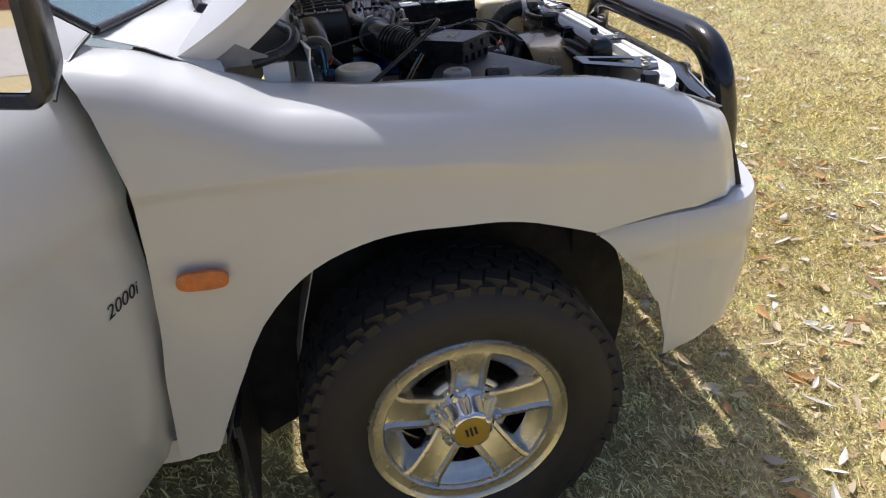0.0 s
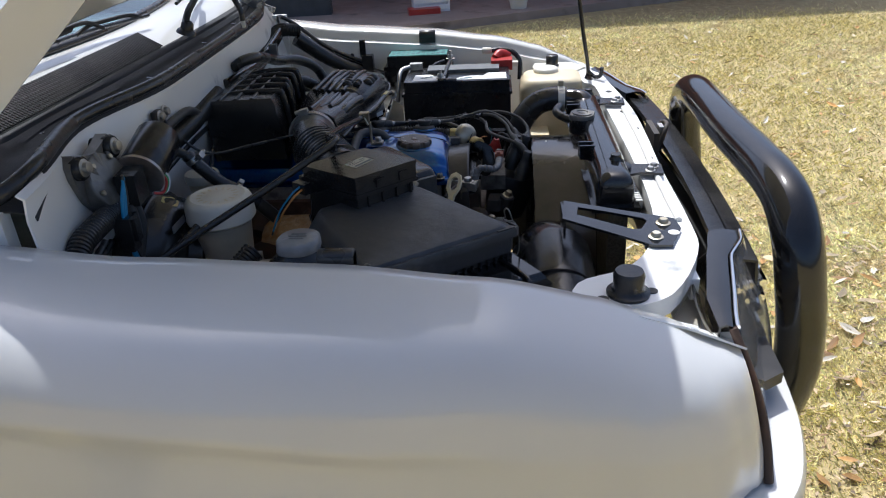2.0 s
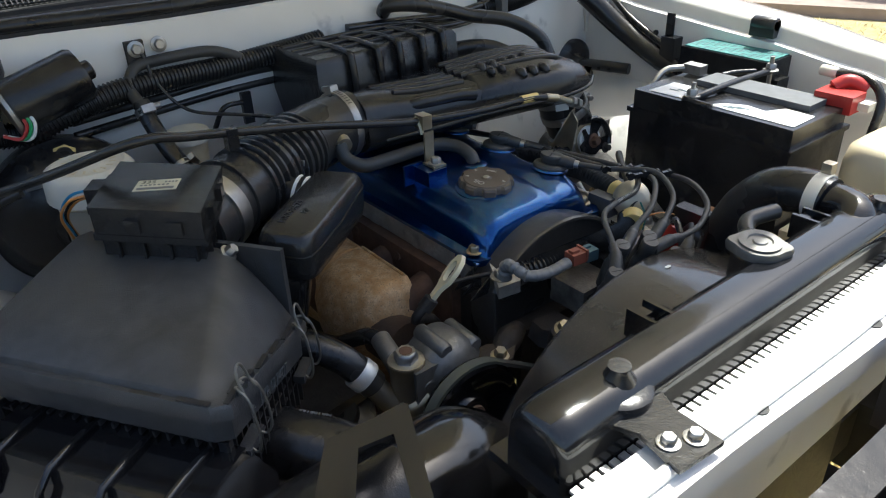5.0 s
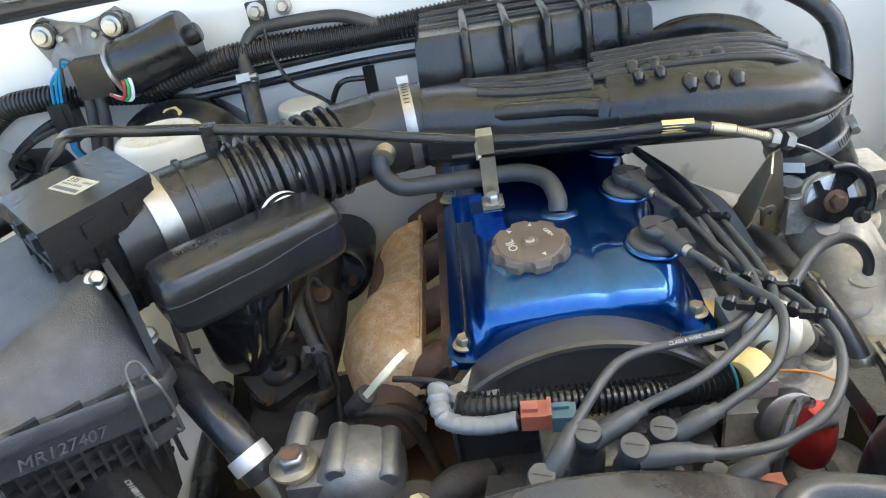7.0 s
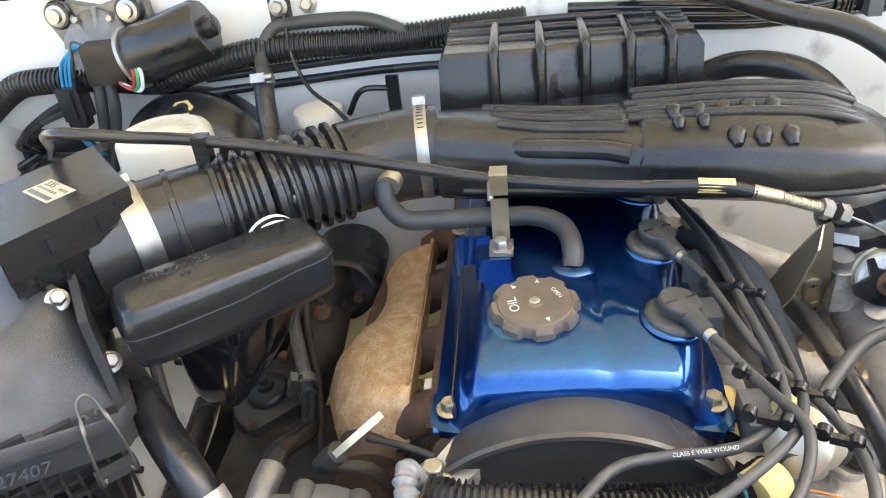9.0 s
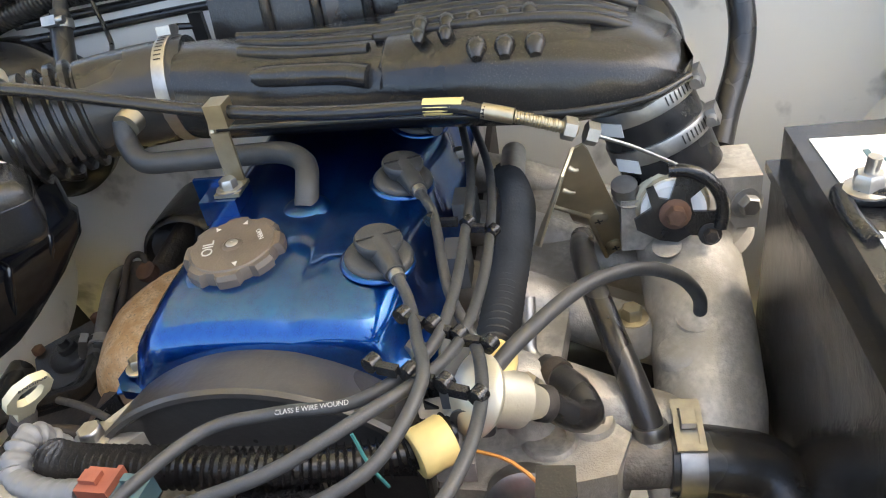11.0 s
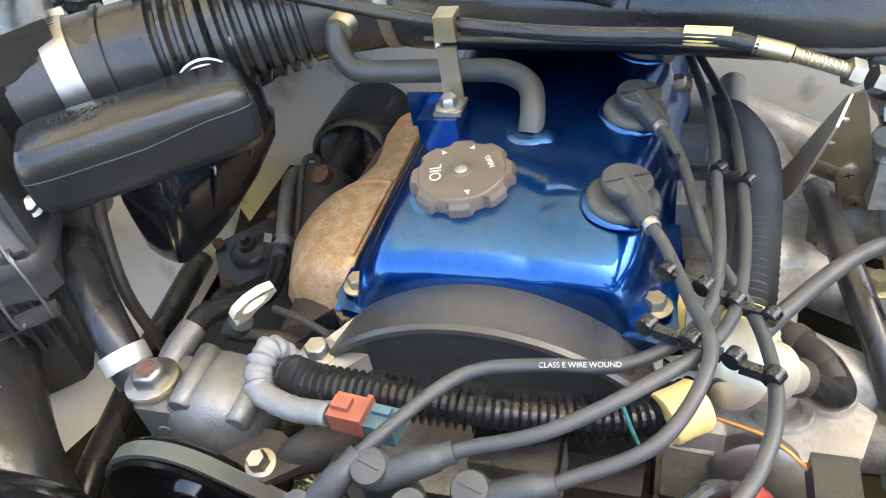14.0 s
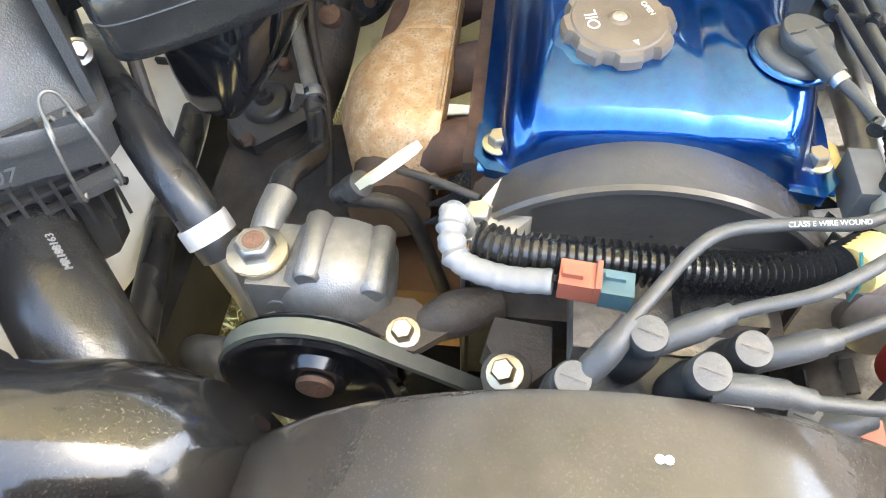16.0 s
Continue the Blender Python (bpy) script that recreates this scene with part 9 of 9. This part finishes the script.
wm_ = thing("wiper_motor", (-0.22, 0.56, 1.08), "black wiper motor on a cast gearbox", "wiper motor")
bm = B()
a_near, a_far = V(-0.209, 0.505, 1.110), V(-0.212, 0.606, 1.139)
dd = (a_far - a_near).normalized()
lathe(bm, a_near, dd, [(0, 0.034), (0.004, 0.037), (0.100, 0.037), (0.106, 0.034), (0.107, 0.014), (0.118, 0.013), (0.120, 0.010), (0.120, 0)], 32)
part("motor_can", bm, BLACK_P, wm_, "black motor can")
yz = Matrix(((0, 0, 1, 0), (1, 0, 0, 0), (0, 1, 0, 0), (0, 0, 0, 1)))
bm = B()
prism(bm, [(0.386, 1.148), (0.384, 1.168), (0.400, 1.182), (0.420, 1.174), (0.452, 1.166), (0.484, 1.174), (0.502, 1.182), (0.520, 1.168), (0.520, 1.150), (0.508, 1.125), (0.500, 1.095), (0.470, 1.076), (0.430, 1.078), (0.404, 1.105)], -0.262, -0.244, 0.004, yz)
for y0, y1 in ((0.412, 0.432), (0.452, 0.452), (0.492, 0.474)):
    tube(bm, [(-0.243, y0, 1.168), (-0.236, y1, 1.140)], 0.005, 8, 1)
part("gearbox", bm, PUMPM, wm_, "dull cast gearbox")
gd = V(1, -0.05, 0.42).normalized()
bm = B()
lathe(bm, V(-0.226, 0.450, 1.124) - gd * 0.026, gd, [(0, 0.044), (0.018, 0.045), (0.022, 0.046), (0.026, 0.046), (0.028, 0.044), (0.028, 0.0)], 40, lambda k: 1.0 - 0.03 * (k % 10 < 3))
part("cover_plate", bm, PUMPM, wm_, "flat grey gearbox cover plate")
gu = gd.cross(V(0, 1, 0)).normalized()
gw = gd.cross(gu)
for a in (35, 100, 170, 250, 320):
    q = V(-0.226, 0.450, 1.124) + gd * 0.002 + (gu * math.cos(math.radians(a)) + gw * math.sin(math.radians(a))) * 0.039
    bolt(wm_, q, gd, 0.0045, 0.004, ZINC, False)
for y in (0.404, 0.500):
    bm = B()
    lathe(bm, (-0.268, y, 1.159), (1, 0, 0.1), [(0, 0.017), (0.016, 0.0185), (0.030, 0.0185), (0.034, 0.016), (0.034, 0.006)], 24)
    part("rubber_mount", bm, RUBBER, wm_)
    bm = B()
    lathe(bm, (-0.235, y, 1.162), (1, 0, 0.1), [(0, 0.0135), (0.002, 0.0135), (0.003, 0.009), (0.009, 0.0085), (0.010, 0.0)], 18)
    part("mount_bolt", bm, STEEL, wm_, "dull flanged bolt")
bm = B()
lathe(bm, a_near, dd, [(-0.004, 0.030), (-0.003, 0.0392), (0.002, 0.0398), (0.003, 0.037)], 32)
part("end_band", bm, STEEL, wm_, "bright steel rim")
bm = B()
box(bm, (0, 0, 0), (0.030, 0.048, 0.050), 0.005, frame_m((-0.205, 0.468, 1.107), (1, 0.1, 0)))
part("switch_cover", bm, BLACK_P, wm_)
bm = B()
box(bm, (-0.198, 0.411, 1.060), (0.026, 0.030, 0.044), 0.003)
box(bm, (-0.184, 0.411, 1.060), (0.006, 0.012, 0.036), 0.002)
box(bm, (-0.198, 0.409, 1.034), (0.020, 0.024, 0.014), 0.002)
part("connector", bm, BLACK_P, wm_, "dark connector with blue wires")
for mt, dz in ((WIREB, 0.0), (WIREB, 0.006), (WIREB, 0.011), (RUBBER, 0.016)):
    bm = B()
    tube(bm, [(-0.196, 0.402 + dz, 1.078), (-0.195, 0.412 + dz, 1.110), (-0.198, 0.434, 1.128 + dz * 0.5), (-0.205, 0.450, 1.126)], 0.0022, 6, 5)
    part("wire", bm, mt, wm_)
    bm = B()
    tube(bm, [(-0.196, 0.402 + dz * 0.8, 1.030), (-0.192, 0.404 + dz * 0.6, 1.012), (-0.195, 0.418 + dz, 0.985)], 0.0020, 6, 5)
    part("wire", bm, mt, wm_)
for mt, dz in ((RED, 0.0), (WIREG, 0.005), (LABEL_W, 0.010)):
    bm = B()
    tube(bm, [(-0.184, 0.488, 1.086), (-0.176, 0.506 + dz, 1.080 - dz * 0.3), (-0.172, 0.516 + dz, 1.098), (-0.182, 0.508 + dz, 1.116)], 0.0024, 6, 6)
    part("wire", bm, mt, wm_)
for k in range(2):
    bm = B()
    tube(bm, [(-0.205, 0.448 + 0.014 * k, 1.084), (-0.200, 0.442 + 0.018 * k, 1.045), (-0.205, 0.430 + 0.014 * k, 1.005), (-0.212, 0.414 + 0.008 * k, 0.955)], 0.0075, 10, 5)
    part("cable", bm, RUBBER_G, wm_)

# bulkhead pipes and hoses
hp = thing("heater_pipe", (-0.25, 0.70, 1.12), "dark steel heater pipe clipped to the bulkhead", "pipe")
bm = B()
tube(bm, [(-0.190, 0.672, 1.075), (-0.220, 0.666, 1.100), (-0.236, 0.682, 1.125), (-0.238, 0.715, 1.130), (-0.238, 0.79, 1.130), (-0.238, 0.83, 1.118), (-0.238, 0.865, 1.100), (-0.240, 0.92, 1.098), (-0.245, 1.0, 1.097)], 0.0085, 12, 7)
part("pipe", bm, RUBBER_G, hp)
bm = B()
tube(bm, [(-0.200, 0.670, 1.085), (-0.180, 0.672, 1.06), (-0.150, 0.680, 1.025), (-0.110, 0.690, 0.995), (-0.06, 0.70, 0.94)], 0.0125, 14, 6)
part("hose", bm, RUBBER, hp, "black heater hose")
clamp(hp, (-0.190, 0.671, 1.074), (0.4, 0.05, -0.7), 0.013, 0.010, (1, 0, 0.4), STEEL, "spring_clip")
clamp(hp, (-0.125, 0.686, 1.006), (0.8, 0.2, -0.6), 0.013, 0.008, (0.4, 1, 0.4), STEEL, "spring_clip")
bm = B()
box(bm, (-0.249, 0.692, 1.143), (0.010, 0.026, 0.036), 0.003)
part("clip", bm, IRON, hp)
for p in ((-0.243, 0.692, 1.150), (-0.250, 0.728, 1.150)):
    bolt(hp, p, (1, 0, 0.1), 0.008, 0.007, STEEL)
bm = B()
tube(bm, [(-0.240, 0.698, 1.142), (-0.215, 0.705, 1.10), (-0.18, 0.73, 1.065), (-0.11, 0.775, 1.065), (-0.04, 0.81, 1.07)], 0.0026, 8, 6)
single("earth_wire", bm, RUBBER, "thin black earth wire from the bulkhead", "wire")
part_h = thing("bulkhead_harness", (-0.25, 0.9, 1.08), "thick black corrugated harness along the bulkhead", "wiring harness")
part("conduit", ribbed(B(), [(-0.01, 0.41, 1.018), (-0.05, 0.35, 0.985), (-0.09, 0.27, 0.950), (-0.14, 0.205, 0.935), (-0.185, 0.20, 0.975), (-0.212, 0.245, 1.025), (-0.220, 0.312, 1.073), (-0.220, 0.358, 1.083), (-0.222, 0.436, 1.081), (-0.224, 0.52, 1.072), (-0.226, 0.575, 1.084), (-0.228, 0.64, 1.098), (-0.232, 0.72, 1.102), (-0.240, 0.82, 1.100), (-0.247, 0.92, 1.105), (-0.25, 1.0, 1.110)], 0.0165, 0.006, 0.07, 16), BLACK_P, part_h)
part("conduit", ribbed(B(), [(-0.255, 1.36, 1.105), (-0.262, 1.44, 1.105), (-0.27, 1.52, 1.112), (-0.27, 1.60, 1.13), (-0.23, 1.66, 1.12)], 0.018, 0.006, 0.07, 16), BLACK_P, part_h)
for dz, dy in ((0, 0), (0.010, 0.006), (-0.010, 0.003), (0.003, 0.014)):
    bm = B()
    tube(bm, [(-0.246, 1.05, 1.110 + dz), (-0.246, 1.15, 1.105 + dz), (-0.246, 1.28, 1.098 + dz), (-0.25, 1.38, 1.105 + dz), (-0.26, 1.50, 1.112 + dz), (-0.262, 1.58, 1.125 + dz)], 0.008, 10, 5)
    part("taped_loom", bm, BLACK_G, part_h)
bm = B()
box(bm, (-0.232, 1.40, 1.112), (0.02, 0.016, 0.04), 0.002)
part("strap", bm, GREYPL, part_h)
part("loom", tube(B(), [(-0.23, 1.64, 1.10), (-0.15, 1.68, 1.03), (-0.05, 1.69, 0.98), (0.05, 1.69, 0.95)], 0.022, 14, 5), BLACK_P, part_h, "black taped loom")
part("loom", tube(B(), [(-0.26, 1.60, 1.13), (-0.28, 1.66, 1.16), (-0.24, 1.69, 1.13), (-0.15, 1.69, 1.06), (-0.02, 1.69, 1.0)], 0.006, 10, 6), RUBBER, part_h)
for z in (1.045, 1.065):
    bm = B()
    tube(bm, [(-0.232, 0.58, z + 0.004), (-0.25, 0.66, z + 0.004), (-0.252, 0.82, z + 0.014), (-0.252, 0.95, z + 0.015)], 0.006, 10, 6)
    part("cable", bm, RUBBER, part_h)
single("vacuum_hose", tube(B(), [(-0.25, 1.13, 1.135), (-0.225, 1.125, 1.150), (-0.205, 1.16, 1.150), (-0.20, 1.22, 1.135), (-0.19, 1.28, 1.115), (-0.16, 1.35, 1.10), (-0.125, 1.395, 1.07), (-0.105, 1.408, 1.03), (-0.085, 1.405, 0.99), (-0.055, 1.39, 0.955), (-0.03, 1.38, 0.93)], 0.0125, 16, 7), RUBBER, "black servo vacuum hose curving to the throttle", "hose")
single("breather_pipe", tube(B(), [(-0.20, 1.18, 1.03), (-0.185, 1.24, 1.058), (-0.15, 1.30, 1.058), (-0.11, 1.335, 1.03), (-0.08, 1.345, 0.99)], 0.015, 16, 6), RUBBER, "black pipe behind the resonator", "hose")
gm = thing("grommet", (-0.27, 1.66, 0.945), "black rubber grommet in the bulkhead", "grommet")
bm = B()
lathe(bm, (-0.278, 1.662, 0.945), (1, -0.25, 0), [(0, 0.046), (0.006, 0.048), (0.014, 0.040), (0.018, 0.018), (0.05, 0.014)], 30)
part("collar", bm, RUBBER, gm)
bm = B()
tube(bm, [(-0.24, 1.652, 0.945), (-0.18, 1.655, 0.95), (-0.12, 1.675, 0.95)], 0.012, 12, 4)
part("loom", bm, RUBBER, gm)
# bracket post behind the bellows
bm = B()
box(bm, (-0.205, 0.83, 1.04), (0.008, 0.016, 0.05), 0.002)
tube(bm, [(-0.205, 0.825, 1.05), (-0.20, 0.79, 1.05), (-0.20, 0.77, 1.02)], 0.004, 8, 4)
single("hose_bracket", bm, BLACK_P, "small black bracket with a thin pipe", "bracket")

# bulkhead grommet with its bundle of cables
bg = thing("grommet", (-0.27, 0.29, 0.968), "large black rubber grommet with cables in the bulkhead", "grommet")
bm = B()
lathe(bm, (-0.283, 0.292, 0.968), (1, 0, 0.1), [(0, 0.060), (0.006, 0.062), (0.012, 0.054), (0.022, 0.030), (0.036, 0.024), (0.036, 0)], 36)
part("collar", bm, RUBBER, bg)
for pts, r in (([(-0.25, 0.292, 0.968), (-0.225, 0.262, 0.957), (-0.225, 0.231, 0.973), (-0.235, 0.205, 1.010), (-0.24, 0.19, 1.06)], 0.006),
               ([(-0.25, 0.288, 0.960), (-0.222, 0.250, 0.948), (-0.22, 0.20, 0.955), (-0.20, 0.15, 0.965)], 0.006),
               ([(-0.25, 0.286, 0.955), (-0.220, 0.262, 0.940), (-0.22, 0.19, 0.940), (-0.20, 0.14, 0.942)], 0.007),
               ([(-0.25, 0.300, 0.975), (-0.225, 0.298, 1.003), (-0.225, 0.345, 1.035), (-0.222, 0.385, 1.052)], 0.006),
               ([(-0.25, 0.296, 0.972), (-0.22, 0.290, 0.995), (-0.222, 0.335, 1.025), (-0.222, 0.40, 1.045)], 0.005),
               ([(-0.25, 0.30, 0.965), (-0.20, 0.345, 0.985), (-0.16, 0.41, 1.0), (-0.12, 0.48, 1.03)], 0.006)):
    bm = B()
    tube(bm, pts, r, 10, 6)
    part("cable", bm, RUBBER, bg)
es = thing("earth_lead", (-0.10, 0.30, 0.98), "thin lead with a blue ring terminal", "lead")
bm = B()
tube(bm, [(-0.12, 0.235, 0.985), (-0.085, 0.262, 0.990), (-0.06, 0.30, 0.995), (-0.05, 0.32, 0.988)], 0.002, 8, 5)
part("wire", bm, RUBBER, es)
bm = B()
cyl(bm, (-0.075, 0.285, 0.998), (-0.062, 0.293, 0.985), 0.0045, n=12, bev=0.001)
part("sleeve", bm, WIREB, es, "blue crimp sleeve")
bm = B()
lathe(bm, (-0.056, 0.298, 0.978), (0.5, -0.3, 0.7), [(0, 0.003), (0, 0.007), (0.0015, 0.007), (0.0015, 0.003)], 18)
part("ring", bm, STEEL, es)

# pipes low beside the steering box
sh = thing("return_hose", (0.05, 0.71, 0.70), "thin black hose with a steel clip by the steering box", "hose")
bm = B()
tube(bm, [(0.256, 0.759, 0.871), (0.225, 0.757, 0.866), (0.18, 0.757, 0.835), (0.14, 0.755, 0.808), (0.10, 0.745, 0.800), (0.055, 0.730, 0.800)], 0.0105, 14, 6)
part("hose", bm, RUBBER, sh)
bm = B()
tube(bm, [(0.058, 0.731, 0.800), (0.02, 0.716, 0.802), (-0.03, 0.697, 0.803), (-0.065, 0.686, 0.800), (-0.092, 0.690, 0.790), (-0.105, 0.700, 0.775)], 0.0082, 14, 6)
part("end_pipe", bm, PUMPM, sh, "dull steel end pipe")
clamp(sh, (0.062, 0.733, 0.800), (-0.94, -0.33, 0), 0.0115, 0.014, (1, -0.4, 0.3), STEEL)
bm = B()
tube(bm, [(-0.082, 0.722, 0.800), (-0.090, 0.712, 0.812), (-0.080, 0.704, 0.815), (-0.055, 0.706, 0.806), (0.0, 0.724, 0.797), (0.06, 0.745, 0.792), (0.12, 0.757, 0.770), (0.15, 0.755, 0.72)], 0.0042, 10, 6)
part("pipe", bm, IRON, sh, "thin dark steel pipe")
bm = B()
lathe(bm, (-0.078, 0.722, 0.790), (0.5, -0.1, 1), [(0, 0.013), (0.004, 0.0135), (0.012, 0.0125), (0.013, 0.007)], 20)
part("banjo_fitting", bm, RUST, sh, "rusty banjo fitting")
sj = thing("steering_joint", (-0.17, 0.715, 0.77), "black steering column boot with rusty bolts at the bulkhead", "joint")
bm = B()
loops = []
for x, g in ((-0.262, 1.0), (-0.215, 1.02), (-0.165, 1.0), (-0.156, 0.94), (-0.154, 0.86), (-0.168, 0.82), (-0.175, 0.5)):
    loops.append([(x - 0.018 * math.sin(a), 0.722 + 0.058 * g * math.cos(a), 0.772 + 0.040 * g * math.sin(a)) for a in (2 * math.pi * k / 32 for k in range(32))])
loft(bm, loops)
part("boot", bm, RUBBER, sj, "dusty black rubber boot")
for y, z in ((0.694, 0.752), (0.722, 0.747), (0.748, 0.755)):
    bolt(sj, (-0.172, y, z), (1, 0, 0.3), 0.0085, 0.016, RUST, False, "rusty bolt")
bm = B()
tube(bm, [(-0.24, 0.724, 0.790), (-0.16, 0.716, 0.775), (-0.095, 0.711, 0.765)], 0.017, 16, 4)
part("shaft", bm, IRON, sj)
lh = thing("lower_hose", (0.14, 0.505, 0.62), "smooth black rubber hose beside the inner wing", "hose")
bm = B()
tube(bm, [(-0.02, 0.50, 0.72), (0.05, 0.503, 0.655), (0.14, 0.506, 0.622), (0.25, 0.51, 0.58), (0.30, 0.52, 0.54)], 0.016, 16, 6)
part("hose", bm, RUBBER, lh)
bm = B()
tube(bm, [(0.06, 0.505, 0.86), (0.034, 0.503, 0.826), (0.01, 0.50, 0.755), (-0.02, 0.50, 0.675), (-0.06, 0.51, 0.63)], 0.0065, 12, 6)
part("pipe", bm, RUBBER_G, lh)

# wipers
for arm, blade in (([(-0.43, 0.40, 1.247), (-0.445, 0.50, 1.272), (-0.44, 0.62, 1.288), (-0.43, 0.80, 1.292)], [(-0.455, 0.50, 1.268), (-0.44, 0.80, 1.276), (-0.405, 1.081, 1.268)]),
                   ([(-0.315, 1.052, 1.247), (-0.316, 1.09, 1.272), (-0.345, 1.223, 1.286), (-0.40, 1.40, 1.298)], [(-0.355, 1.125, 1.284), (-0.40, 1.36, 1.290), (-0.46, 1.60, 1.290)])):
    wp = thing("wiper", arm[0], "black windscreen wiper arm and blade", "wiper", "wipers")
    bm = B()
    lathe(bm, Vector(arm[0]) - V(0, 0, 0.016), (0.35, 0, 1), [(0, 0.022), (0.006, 0.020), (0.010, 0.014), (0.022, 0.013), (0.027, 0.009), (0.027, 0)], 18)
    part("spindle_cap", bm, BLACK_P, wp)
    bm = B()
    tube(bm, arm, 0.011, 8, 5, True, lambda s: 1.0 - 0.4 * s, 0.7)
    part("arm", bm, SCUT, wp)
    bm = B()
    tube(bm, blade, 0.0042, 6, 5)
    part("blade", bm, RUBBER, wp)
    a, m, c = (Vector(p) for p in blade)
    for p0, p1, up in ((a, m, 0.012), (m, c, 0.012), (a * 0.5 + m * 0.5, m * 0.5 + c * 0.5, 0.022)):
        bm = B()
        q0, q1 = p0 * 0.9 + p1 * 0.1, p0 * 0.1 + p1 * 0.9
        tube(bm, [q0, q0 * 0.8 + q1 * 0.2 + V(0, 0, up * 0.9), q0 * 0.5 + q1 * 0.5 + V(0, 0, up), q0 * 0.2 + q1 * 0.8 + V(0, 0, up * 0.9), q1], 0.0042, 6, 4)
        part("yoke", bm, SCUT, wp)
